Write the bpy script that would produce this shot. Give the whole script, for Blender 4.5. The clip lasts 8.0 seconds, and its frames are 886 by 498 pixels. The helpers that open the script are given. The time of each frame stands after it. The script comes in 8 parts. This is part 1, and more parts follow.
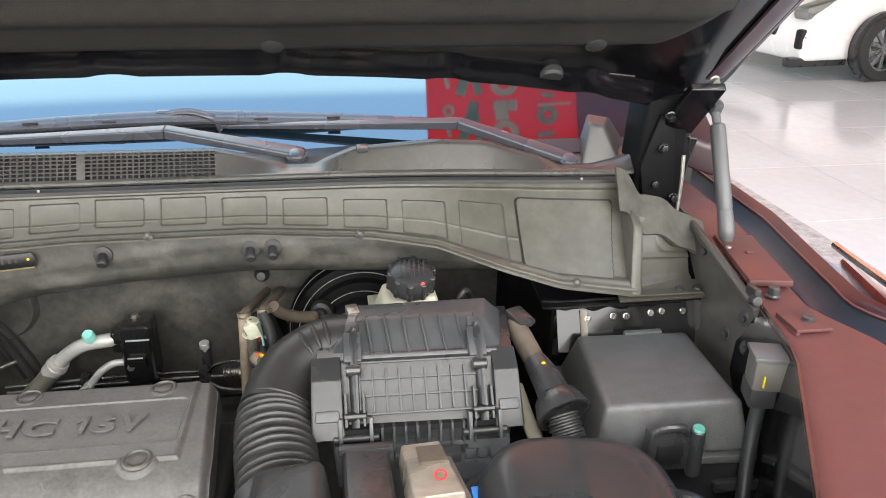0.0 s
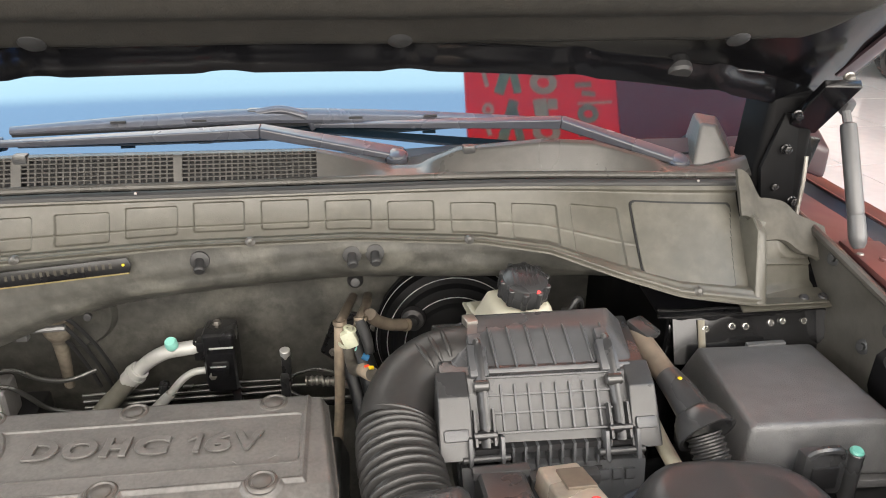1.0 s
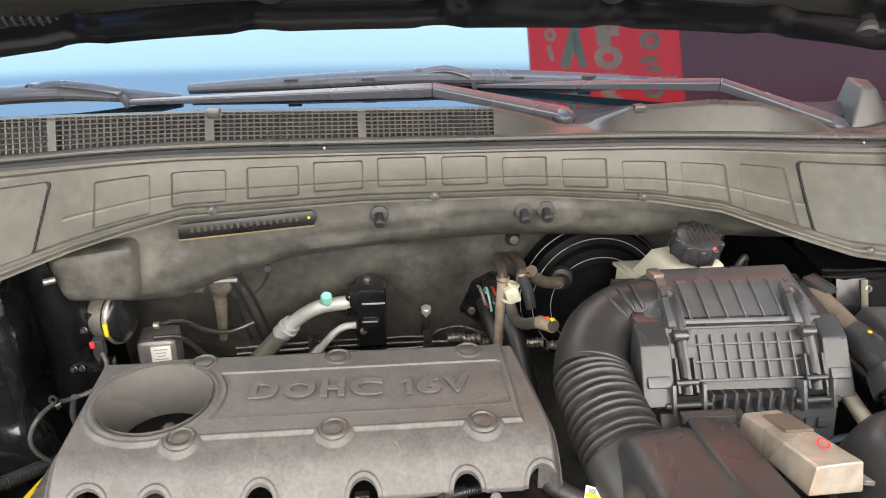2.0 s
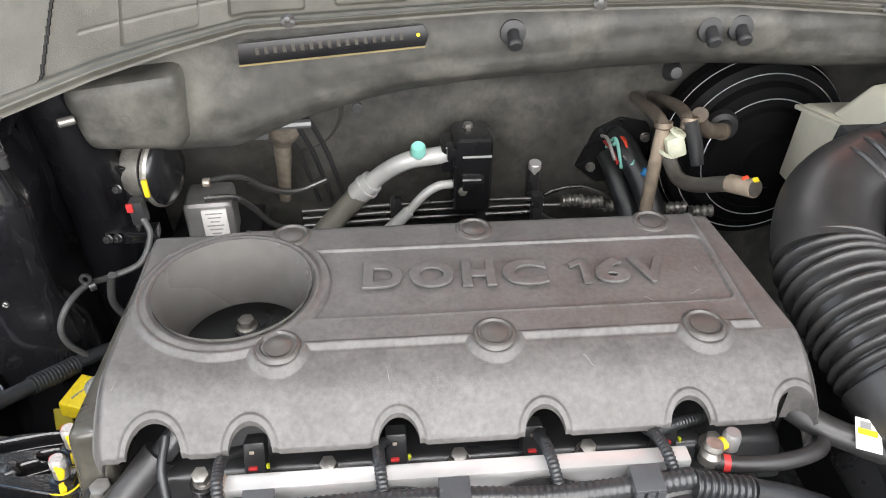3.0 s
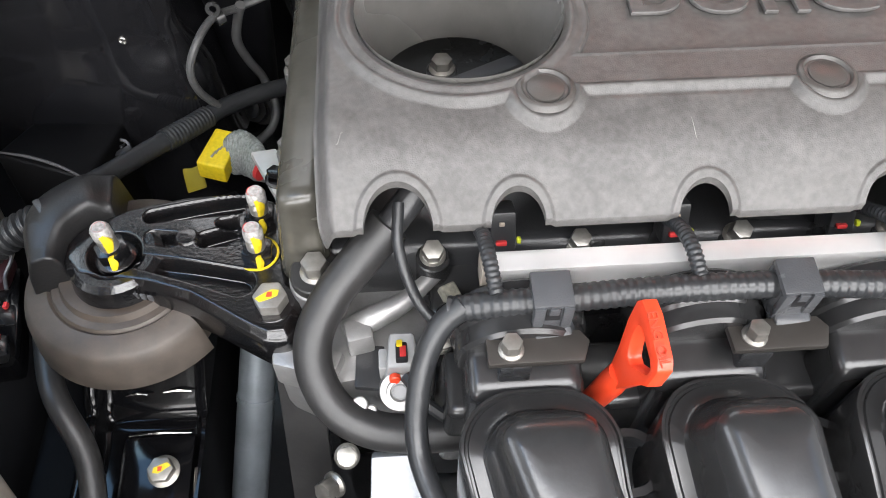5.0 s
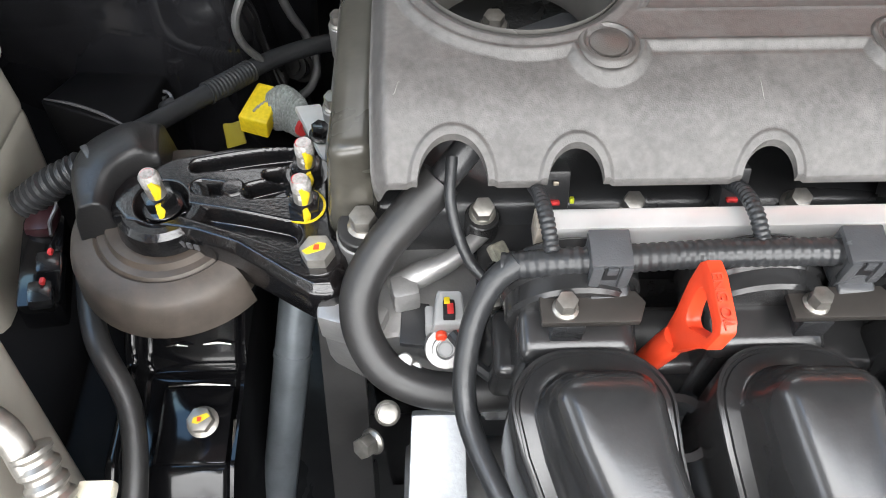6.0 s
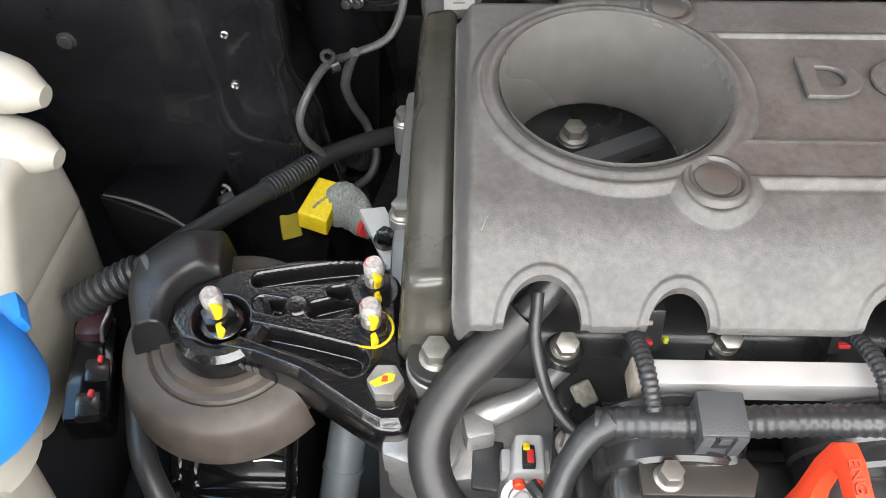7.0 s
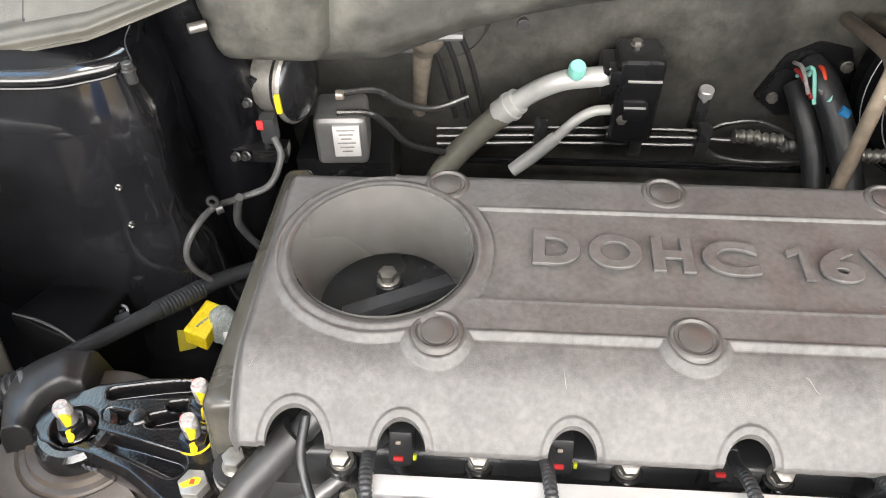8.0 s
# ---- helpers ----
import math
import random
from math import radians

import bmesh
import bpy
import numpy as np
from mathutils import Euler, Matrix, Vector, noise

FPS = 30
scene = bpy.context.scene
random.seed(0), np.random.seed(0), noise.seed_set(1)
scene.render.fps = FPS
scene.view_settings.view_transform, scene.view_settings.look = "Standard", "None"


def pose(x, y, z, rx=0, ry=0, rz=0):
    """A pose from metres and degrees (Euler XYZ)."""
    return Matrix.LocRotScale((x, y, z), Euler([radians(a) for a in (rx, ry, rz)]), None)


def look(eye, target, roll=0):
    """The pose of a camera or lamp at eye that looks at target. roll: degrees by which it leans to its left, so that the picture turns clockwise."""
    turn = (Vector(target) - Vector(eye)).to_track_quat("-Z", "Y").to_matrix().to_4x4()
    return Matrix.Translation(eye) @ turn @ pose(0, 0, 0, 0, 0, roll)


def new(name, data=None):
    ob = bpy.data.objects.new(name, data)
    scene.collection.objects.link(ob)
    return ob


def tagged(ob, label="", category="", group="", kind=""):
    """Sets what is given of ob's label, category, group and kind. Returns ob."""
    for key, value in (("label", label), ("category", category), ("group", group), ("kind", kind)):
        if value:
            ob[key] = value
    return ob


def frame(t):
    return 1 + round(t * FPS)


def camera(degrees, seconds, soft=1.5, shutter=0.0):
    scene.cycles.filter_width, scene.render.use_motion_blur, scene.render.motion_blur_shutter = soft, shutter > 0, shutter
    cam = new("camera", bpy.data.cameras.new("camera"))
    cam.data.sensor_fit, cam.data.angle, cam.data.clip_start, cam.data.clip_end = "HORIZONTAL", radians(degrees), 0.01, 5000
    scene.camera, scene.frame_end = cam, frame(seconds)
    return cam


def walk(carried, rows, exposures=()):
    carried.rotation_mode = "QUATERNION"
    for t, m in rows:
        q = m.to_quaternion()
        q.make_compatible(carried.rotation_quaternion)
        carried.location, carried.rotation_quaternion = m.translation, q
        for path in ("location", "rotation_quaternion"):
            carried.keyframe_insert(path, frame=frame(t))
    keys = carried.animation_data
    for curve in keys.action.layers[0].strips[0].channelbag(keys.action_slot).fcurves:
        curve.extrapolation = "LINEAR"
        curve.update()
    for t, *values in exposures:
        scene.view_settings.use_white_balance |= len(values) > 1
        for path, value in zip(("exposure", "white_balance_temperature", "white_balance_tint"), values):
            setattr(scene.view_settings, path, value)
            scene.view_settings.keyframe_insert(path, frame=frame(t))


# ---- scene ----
cam = camera(62.2, 8.0, soft=1.0)
PATH = [
    (0, (0.499, -0.614, 0.478), (0.752, 1.203, -0.318), 0.4),
    (0.5, (0.45, -0.588, 0.479), (0.697, 1.23, -0.317), 0.4),
    (0.7, (0.427, -0.577, 0.473), (0.673, 1.243, -0.319), 0.4),
    (1, (0.38, -0.549, 0.467), (0.611, 1.268, -0.335), 0.3),
    (1.2, (0.334, -0.55, 0.466), (0.551, 1.271, -0.331), 0.35),
    (1.5, (0.272, -0.562, 0.474), (0.478, 1.25, -0.349), 0.3),
    (1.7, (0.234, -0.578, 0.466), (0.429, 1.23, -0.368), 0.3),
    (2.8, (0.094, -0.397, 0.367), (0.251, 1.275, -0.719), 0.7),
    (3, (0.074, -0.351, 0.333), (0.22, 1.25, -0.856), 0.6),
    (3.2, (0.059, -0.331, 0.32), (0.198, 1.221, -0.935), 0.5),
    (3.5, (0.025, -0.3, 0.292), (0.156, 1.163, -1.065), 0.5),
    (3.7, (0.005, -0.286, 0.275), (0.132, 1.113, -1.151), 0.6),
    (4, (-0.016, -0.275, 0.252), (0.099, 1.05, -1.241), 0.4),
    (4.2, (-0.025, -0.275, 0.248), (0.084, 1.002, -1.288), 0.45),
    (4.5, (-0.037, -0.276, 0.243), (0.067, 0.947, -1.336), 0.6),
    (5, (-0.07, -0.266, 0.244), (0.023, 0.893, -1.383), 0.8),
    (5.2, (-0.083, -0.266, 0.241), (0.005, 0.876, -1.399), 0.9),
    (6.3, (-0.09, -0.27, 0.232), (-0.068, 0.833, -1.437), 0.4),
    (6.5, (-0.099, -0.262, 0.231), (-0.09, 0.852, -1.43), 0.1),
    (6.7, (-0.107, -0.246, 0.231), (-0.118, 0.897, -1.411), -0.3),
    (7, (-0.112, -0.219, 0.235), (-0.147, 0.993, -1.355), -0.5),
    (7.2, (-0.106, -0.203, 0.247), (-0.146, 1.052, -1.309), -0.4),
    (7.5, (-0.087, -0.194, 0.269), (-0.132, 1.103, -1.253), 0.0),
    (7.7, (-0.059, -0.205, 0.283), (-0.133, 1.136, -1.196), -0.5),
    (8, (0.021, -0.25, 0.322), (-0.075, 1.143, -1.11), -0.7),
]
EXPOSURES = [(0, 0.5, 6550, 9.5), (0.5, 0.56, 6800, 11), (1, 0.6, 7000, 12), (1.7, 0.62, 7000, 12), (3, 0.71, 6350, 12), (3.5, 0.7, 6350, 12), (4, 0.63, 6350, 12), (5, 0.6, 6300, 12), (6.5, 0.61, 6300, 10), (7.2, 0.8, 6500, 11), (8, 0.99, 6600, 12)]
walk(cam, [(t, look(eye, target, roll)) for t, eye, target, roll in PATH], exposures=EXPOSURES)

# ---- light ----
world = bpy.data.worlds.new("sky")
scene.world = world
world.use_nodes = True
wn = world.node_tree
sky = wn.nodes.new("ShaderNodeTexSky")
sky.sky_type = "NISHITA"
sky.sun_disc = False
sky.sun_elevation = radians(42)
sky.sun_rotation = radians(200)
wn.links.new(sky.outputs[0], wn.nodes["Background"].inputs[0])
wn.nodes["Background"].inputs[1].default_value = 0.12


def area_lamp(name, eye, target, sx, sy, watts, tint):
    data = bpy.data.lights.new(name, "AREA")
    data.shape, data.size, data.size_y, data.energy, data.color = "RECTANGLE", sx, sy, watts, tint
    ob = new(name, data)
    ob.matrix_world = look(eye, target)
    return ob


# daylight of the glazed shop front, behind and to the side of the camera
area_lamp("shop_front_daylight", (1.0, -5.2, 1.95), (0.3, 0, 0.2), 12.0, 2.8, 720, (1.0, 0.97, 0.92))
area_lamp("side_glazing_daylight", (-5.6, -0.8, 1.4), (0, 0, 0), 5.0, 3.0, 190, (0.95, 0.98, 1.0))

# added fill lamp across the showroom; the east wall has no glazing
area_lamp("east_fill", (6.2, -2.2, 1.5), (0.8, 0, 0), 4.0, 3.0, 120, (0.97, 0.99, 1.0))

# added fill lamp, mostly under solid ceiling, over the nose of the car
area_lamp("nose_fill", (0.2, -1.9, 3.2), (0.2, -1.2, 0), 4.5, 1.6, 215, (1.0, 0.985, 0.96))

# ---- mesh helpers ----


def mat(name, color, rough=0.5, metal=0.0, var=0.15, scale=60.0, bump=0.0, bump_scale=400.0, dust=0.0, dust_color=(0.35, 0.32, 0.28), coat=0.0, spec=0.5, coarse=9.0, trans=0.0, sss=0.0, tint=None, ior=1.5):
    m = bpy.data.materials.new(name)
    m.use_nodes = True
    t = m.node_tree
    p = t.nodes["Principled BSDF"]
    co = t.nodes.new("ShaderNodeTexCoord")
    fine, big = t.nodes.new("ShaderNodeTexNoise"), t.nodes.new("ShaderNodeTexNoise")
    fine.inputs["Scale"].default_value, big.inputs["Scale"].default_value = scale, coarse
    fine.inputs["Detail"].default_value, big.inputs["Detail"].default_value = 4, 5
    big.inputs["Distortion"].default_value = 0.6
    for n in (fine, big):
        t.links.new(co.outputs["Object"], n.inputs["Vector"])
    add = t.nodes.new("ShaderNodeMath")
    add.operation = "ADD"
    t.links.new(fine.outputs[0], add.inputs[0])
    t.links.new(big.outputs[0], add.inputs[1])
    ramp = t.nodes.new("ShaderNodeMapRange")
    ramp.inputs[1].default_value, ramp.inputs[2].default_value = 0.7, 1.3
    ramp.inputs[3].default_value, ramp.inputs[4].default_value = 1 - var, 1 + var
    t.links.new(add.outputs[0], ramp.inputs[0])
    base = t.nodes.new("ShaderNodeMix")
    base.data_type, base.blend_type = "RGBA", "MULTIPLY"
    base.inputs[0].default_value = 1.0
    base.inputs[6].default_value = (*color, 1)
    t.links.new(ramp.outputs[0], base.inputs[7])
    out = base.outputs[2]
    if dust:
        dn = t.nodes.new("ShaderNodeTexNoise")
        dn.inputs["Scale"].default_value, dn.inputs["Detail"].default_value, dn.inputs["Roughness"].default_value = coarse * 2.3, 8, 0.7
        t.links.new(co.outputs["Object"], dn.inputs["Vector"])
        dr = t.nodes.new("ShaderNodeMapRange")
        dr.inputs[1].default_value, dr.inputs[2].default_value = 0.48, 0.78
        dr.inputs[3].default_value, dr.inputs[4].default_value = 0.0, dust
        t.links.new(dn.outputs[0], dr.inputs[0])
        dm = t.nodes.new("ShaderNodeMix")
        dm.data_type = "RGBA"
        t.links.new(dr.outputs[0], dm.inputs[0])
        t.links.new(out, dm.inputs[6])
        dm.inputs[7].default_value = (*dust_color, 1)
        out = dm.outputs[2]
    t.links.new(out, p.inputs["Base Color"])
    rr = t.nodes.new("ShaderNodeMapRange")
    rr.inputs[1].default_value, rr.inputs[2].default_value = 0.3, 0.7
    rr.inputs[3].default_value, rr.inputs[4].default_value = max(0.02, rough * 0.8), min(1, rough * 1.2)
    t.links.new(big.outputs[0], rr.inputs[0])
    t.links.new(rr.outputs[0], p.inputs["Roughness"])
    p.inputs["Metallic"].default_value = metal
    p.inputs["Specular IOR Level"].default_value = spec
    p.inputs["Coat Weight"].default_value = coat
    p.inputs["Coat Roughness"].default_value = 0.06
    p.inputs["Transmission Weight"].default_value = trans
    p.inputs["Subsurface Weight"].default_value = sss
    p.inputs["Subsurface Radius"].default_value = (0.02, 0.02, 0.02)
    p.inputs["IOR"].default_value = ior
    if tint:
        p.inputs["Specular Tint"].default_value = (*tint, 1)
    if bump:
        bn = t.nodes.new("ShaderNodeTexNoise")
        bn.inputs["Scale"].default_value, bn.inputs["Detail"].default_value = bump_scale, 3
        t.links.new(co.outputs["Object"], bn.inputs["Vector"])
        b = t.nodes.new("ShaderNodeBump")
        b.inputs["Strength"].default_value, b.inputs["Distance"].default_value = bump, 0.0006
        t.links.new(bn.outputs[0], b.inputs["Height"])
        t.links.new(b.outputs[0], p.inputs["Normal"])
    return m


COVER = mat("grey_moulded_plastic", (0.077, 0.0735, 0.071), 0.36, var=0.26, scale=260, bump=0.3, bump_scale=1500, dust=0.22, dust_color=(0.17, 0.163, 0.155), coarse=34, spec=0.36)
# cover plastic again, paler: the well's light and gloss put into its colour
WELL = mat("lit_grey_plastic", (0.105, 0.101, 0.095), 0.27, var=0.12, bump=0.15, bump_scale=500, dust=0.12, dust_color=(0.24, 0.23, 0.215))
COVERCAP = mat("cover_cap_plastic", (0.06, 0.055, 0.051), 0.32, bump=0.25, bump_scale=1500)
PLASTIC = mat("black_plastic", (0.027, 0.0275, 0.029), 0.3, bump=0.25, bump_scale=900, dust=0.12, dust_color=(0.1, 0.096, 0.09))
AIRBOX = mat("airbox_plastic", (0.052, 0.054, 0.058), 0.33, bump=0.25, bump_scale=1200, dust=0.18, dust_color=(0.15, 0.145, 0.14))
# near-black for dark parts, and for shade painted into slots and gaps
DARK = mat("dark_parts_and_recess_shade", (0.006, 0.006, 0.007), 0.6)
RUNNER = mat("intake_plastic", (0.022, 0.022, 0.0225), 0.23, bump=0.05, bump_scale=700, dust=0.08, dust_color=(0.08, 0.076, 0.072))
GLOSSBLACK = mat("black_body_paint", (0.008, 0.008, 0.009), 0.16, coat=0.5, var=0.3, bump=0.04, bump_scale=25)
CAST = mat("black_cast_iron", (0.005, 0.005, 0.0055), 0.2, coat=0.35, bump=0.4, bump_scale=520, dust=0.08, dust_color=(0.09, 0.038, 0.02), coarse=18)
RUBBER = mat("rubber_hose", (0.019, 0.0185, 0.0185), 0.42, bump=0.2, bump_scale=300, dust=0.2, dust_color=(0.075, 0.07, 0.066), coarse=16)
LOOM = mat("loom_tape", (0.02, 0.021, 0.0225), 0.38, bump=0.5, bump_scale=260, dust=0.12, dust_color=(0.08, 0.078, 0.072))
MOUNTRUBBER = mat("aged_mount_rubber", (0.05, 0.041, 0.034), 0.5, var=0.4, bump=0.3, bump_scale=200, dust=0.35, dust_color=(0.13, 0.095, 0.07), coarse=14)
COWL = mat("cowl_plastic", (0.066, 0.0625, 0.052), 0.42, var=0.16, bump=0.35, bump_scale=900, dust=0.3, dust_color=(0.15, 0.142, 0.118), coarse=14)
COWLTOP = mat("cowl_top_plastic", (0.05, 0.048, 0.045), 0.3, var=0.1, bump=0.3, bump_scale=900, dust=0.1)
FELT = mat("firewall_insulation", (0.043, 0.042, 0.037), 0.58, var=0.5, bump=1.0, bump_scale=140, dust=0.7, dust_color=(0.175, 0.168, 0.143), coarse=4)
ALU = mat("cast_aluminium", (0.3, 0.295, 0.29), 0.42, metal=0.6, bump=0.4, bump_scale=350, dust=0.25, dust_color=(0.16, 0.15, 0.14))
STEEL = mat("zinc_steel", (0.3, 0.285, 0.26), 0.4, metal=0.75, var=0.3, scale=150, bump=0.2, bump_scale=300)
RAIL = mat("satin_steel_rail", (0.8, 0.79, 0.78), 0.33, metal=0.6, var=0.05)
PIPE = mat("grey_steel_pipe", (0.13, 0.13, 0.13), 0.45, metal=0.5)
SHAFT = mat("painted_steel_shaft", (0.17, 0.19, 0.21), 0.4, metal=0.5, dust=0.4, dust_color=(0.28, 0.3, 0.32), coarse=20)
WHITEPIPE = mat("aluminium_pipe_white", (0.5, 0.5, 0.485), 0.42, metal=0.2, var=0.12, dust=0.2, dust_color=(0.3, 0.29, 0.27))
WHITEPL = mat("translucent_white_plastic", (0.62, 0.59, 0.48), 0.42, sss=0.3, var=0.05)
TANK = mat("washer_tank_plastic", (0.31, 0.295, 0.255), 0.45, sss=0.1, var=0.08, dust=0.2, dust_color=(0.36, 0.33, 0.29))
YELLOW = mat("yellow_paint", (0.62, 0.46, 0.012), 0.45, var=0.2, scale=300)
RED = mat("red_paint", (0.48, 0.03, 0.03), 0.5, var=0.2)
ORANGE = mat("orange_plastic", (0.62, 0.05, 0.016), 0.36, var=0.06)
BLUE = mat("blue_plastic", (0.02, 0.19, 0.62), 0.35, var=0.06)
TEAL = mat("teal_plastic", (0.27, 0.66, 0.57), 0.45)
GREY = mat("grey_connector", (0.22, 0.22, 0.22), 0.5)
WHITEPAPER = mat("white_label", (0.75, 0.74, 0.72), 0.6)
WHITEMARK = mat("white_marker", (0.34, 0.325, 0.31), 0.45, metal=0.2, var=0.45, scale=500)
BRAID = mat("braided_strap", (0.24, 0.255, 0.24), 0.5, metal=0.3, var=0.5, scale=500, bump=1.0, bump_scale=420)
BROWNHOSE = mat("aged_brown_hose", (0.115, 0.092, 0.07), 0.55, var=0.3, dust=0.14, dust_color=(0.2, 0.18, 0.15))
BRASS = mat("warm_reflective_plate", (0.42, 0.37, 0.31), 0.3, metal=0.45, var=0.3, dust=0.3, dust_color=(0.5, 0.2, 0.07))
# copy of the gloss black with reflections cut, so shaded parts stay dark
SHADOWBLACK = mat("dull_black_for_shade", (0.004, 0.004, 0.0045), 0.6, spec=0.12)
RAILBLACK = mat("wet_black_chassis_paint", (0.0035, 0.0035, 0.004), 0.1, var=0.3, bump=0.22, bump_scale=45, spec=0.32)
LINE = mat("plated_brake_line", (0.13, 0.13, 0.125), 0.28, metal=0.8, var=0.2)
LEAD = mat("grey_cloth_tape", (0.062, 0.062, 0.062), 0.5, var=0.3, scale=300, bump=0.6, bump_scale=400)
OLIVEHOSE = mat("olive_grey_hose", (0.15, 0.145, 0.12), 0.45, var=0.15, scale=90, dust=0.2, dust_color=(0.2, 0.19, 0.16))
MAROON = mat("maroon_body_paint", (0.022, 0.0065, 0.0085), 0.36, coat=0.12, var=0.06)
MAROONIN = mat("maroon_inner_paint", (0.085, 0.03, 0.028), 0.45, coat=0.1, var=0.1)
SEAL = mat("weather_strip", (0.02, 0.02, 0.021), 0.5)
WIPER = mat("wiper_satin_black", (0.05, 0.052, 0.062), 0.26, var=0.1)
LINER = mat("hood_liner_felt", (0.011, 0.0092, 0.0068), 0.95, var=0.3, bump=0.8, bump_scale=500)
GLASS = mat("windscreen_glass", (0.006, 0.012, 0.018), 0.03, var=0.0, ior=2.2)
# clear lens; the red it mirrors is put into the base colour
LAMPGLASS = mat("lamp_lens_red_reflections", (0.3, 0.05, 0.04), 0.05, var=0.2, coat=1.0)
WHITECAR = mat("white_car_paint", (0.8, 0.8, 0.8), 0.25, coat=0.8, var=0.02)
TYRE = mat("tyre_rubber", (0.02, 0.02, 0.02), 0.7)
RIM = mat("dark_alloy", (0.25, 0.25, 0.26), 0.3, metal=0.8)
TILE = mat("polished_floor_tile", (0.5, 0.535, 0.555), 0.12, var=0.05, coarse=1.2, scale=14)
GROUT = mat("tile_joint", (0.4, 0.41, 0.41), 0.7)
RUG = mat("woven_floor_mat", (0.32, 0.33, 0.33), 0.9, var=0.35, scale=30, bump=0.5, bump_scale=60)
RUGBLUE = mat("mat_stripe", (0.17, 0.22, 0.28), 0.9, var=0.2, scale=60)
WALL = mat("wall_plaster", (0.62, 0.61, 0.58), 0.8, var=0.04, coarse=0.7, scale=8)
CREAM = mat("cream_lettering", (0.7, 0.6, 0.42), 0.5)
SAGE = mat("green_lettering", (0.3, 0.4, 0.25), 0.5)
CHROME = mat("bright_plated_steel", (0.5, 0.49, 0.47), 0.18, metal=1.0, bump=0.3, bump_scale=40)
BLACKANOD = mat("black_anodised", (0.01, 0.01, 0.011), 0.28, coat=0.3)
FUSE = mat("fusebox_plastic", (0.085, 0.085, 0.087), 0.36, var=0.2, bump=1.0, bump_scale=700, dust=0.25, dust_color=(0.12, 0.115, 0.11), coarse=20)

LATCH = mat("dull_spring_steel", (0.07, 0.07, 0.07), 0.3, metal=0.6)
HOODBLACK = mat("hinge_black_and_hood_shade", (0.0035, 0.0035, 0.0042), 0.16, var=0.2, spec=0.5)
DULLBLACK = mat("satin_black_paint", (0.004, 0.004, 0.005), 0.3, var=0.3, bump=0.1, bump_scale=60, dust=0.12, dust_color=(0.02, 0.019, 0.017), spec=0.35)
FLANGE = mat("glossy_flange_paint", (0.01, 0.01, 0.0105), 0.14, var=0.3, scale=30, bump=0.12, bump_scale=30, spec=0.45)
WEB = mat("apron_plastic", (0.05, 0.047, 0.042), 0.45, var=0.2, bump=0.4, bump_scale=200, dust=0.3, dust_color=(0.09, 0.085, 0.075))
STRUTGREY = mat("strut_grey_paint", (0.06, 0.06, 0.063), 0.32, var=0.05)


def sky_backdrop():
    """Bright and deeper blue sky beyond the rooflight."""
    m = bpy.data.materials.new("sky_glow")
    m.use_nodes = True
    t = m.node_tree
    t.nodes.remove(t.nodes["Principled BSDF"])
    e = t.nodes.new("ShaderNodeEmission")
    co, sep, ramp = t.nodes.new("ShaderNodeTexCoord"), t.nodes.new("ShaderNodeSeparateXYZ"), t.nodes.new("ShaderNodeValToRGB")
    mr = t.nodes.new("ShaderNodeMapRange")
    mr.inputs[1].default_value, mr.inputs[2].default_value = 0.0, 4.0
    t.links.new(co.outputs["Object"], sep.inputs[0])
    t.links.new(sep.outputs[1], mr.inputs[0])
    t.links.new(mr.outputs[0], ramp.inputs[0])
    r = ramp.color_ramp
    r.elements[0].position, r.elements[0].color = 0.0, (0.16, 0.28, 0.45, 1)
    r.elements[1].position, r.elements[1].color = 1.0, (0.7, 0.7, 0.69, 1)
    for pos, c in ((0.465, (0.17, 0.31, 0.5, 1)), (0.485, (0.34, 0.56, 0.72, 1))):
        k = r.elements.new(pos)
        k.color = c
    k = r.elements.new(0.72)
    k.color = (0.5, 0.76, 0.9, 1)
    t.links.new(ramp.outputs[0], e.inputs[0])
    e.inputs[1].default_value = SKY_GLOW
    t.links.new(e.outputs[0], t.nodes["Material Output"].inputs[0])
    return m




def red_fabric(name, front, through_light):
    """Cloth that lets the sky's light through."""
    m = bpy.data.materials.new(name)
    m.use_nodes = True
    t = m.node_tree
    p = t.nodes["Principled BSDF"]
    p.inputs["Base Color"].default_value, p.inputs["Roughness"].default_value = (*front, 1), 0.8
    tr, mix, no = t.nodes.new("ShaderNodeBsdfTranslucent"), t.nodes.new("ShaderNodeMixShader"), t.nodes.new("ShaderNodeTexNoise")
    tr.inputs[0].default_value = (*through_light, 1)
    fr = t.nodes.new("ShaderNodeMapRange")
    fr.inputs[3].default_value, fr.inputs[4].default_value = 0.75, 1.0
    no.inputs["Scale"].default_value = 2.0
    t.links.new(no.outputs[0], fr.inputs[0])
    t.links.new(fr.outputs[0], mix.inputs[0])
    t.links.new(p.outputs[0], mix.inputs[1])
    t.links.new(tr.outputs[0], mix.inputs[2])
    t.links.new(mix.outputs[0], t.nodes["Material Output"].inputs[0])
    return m


REDCLOTH = red_fabric("red_fabric", (0.75, 0.04, 0.03), (1.0, 0.09, 0.06))
SALMONTINT = red_fabric("salmon_tint_sheet", (0.8, 0.3, 0.22), (1.0, 0.52, 0.4))
SKY_GLOW = 5.9
SKYGLOW = sky_backdrop()


def link_mesh(name, bm, material, angle=35):
    me = bpy.data.meshes.new(name)
    bm.normal_update()
    bm.to_mesh(me)
    bm.free()
    me.shade_smooth()
    me.set_sharp_from_angle(angle=radians(angle))
    me.materials.append(material)
    return new(name, me)


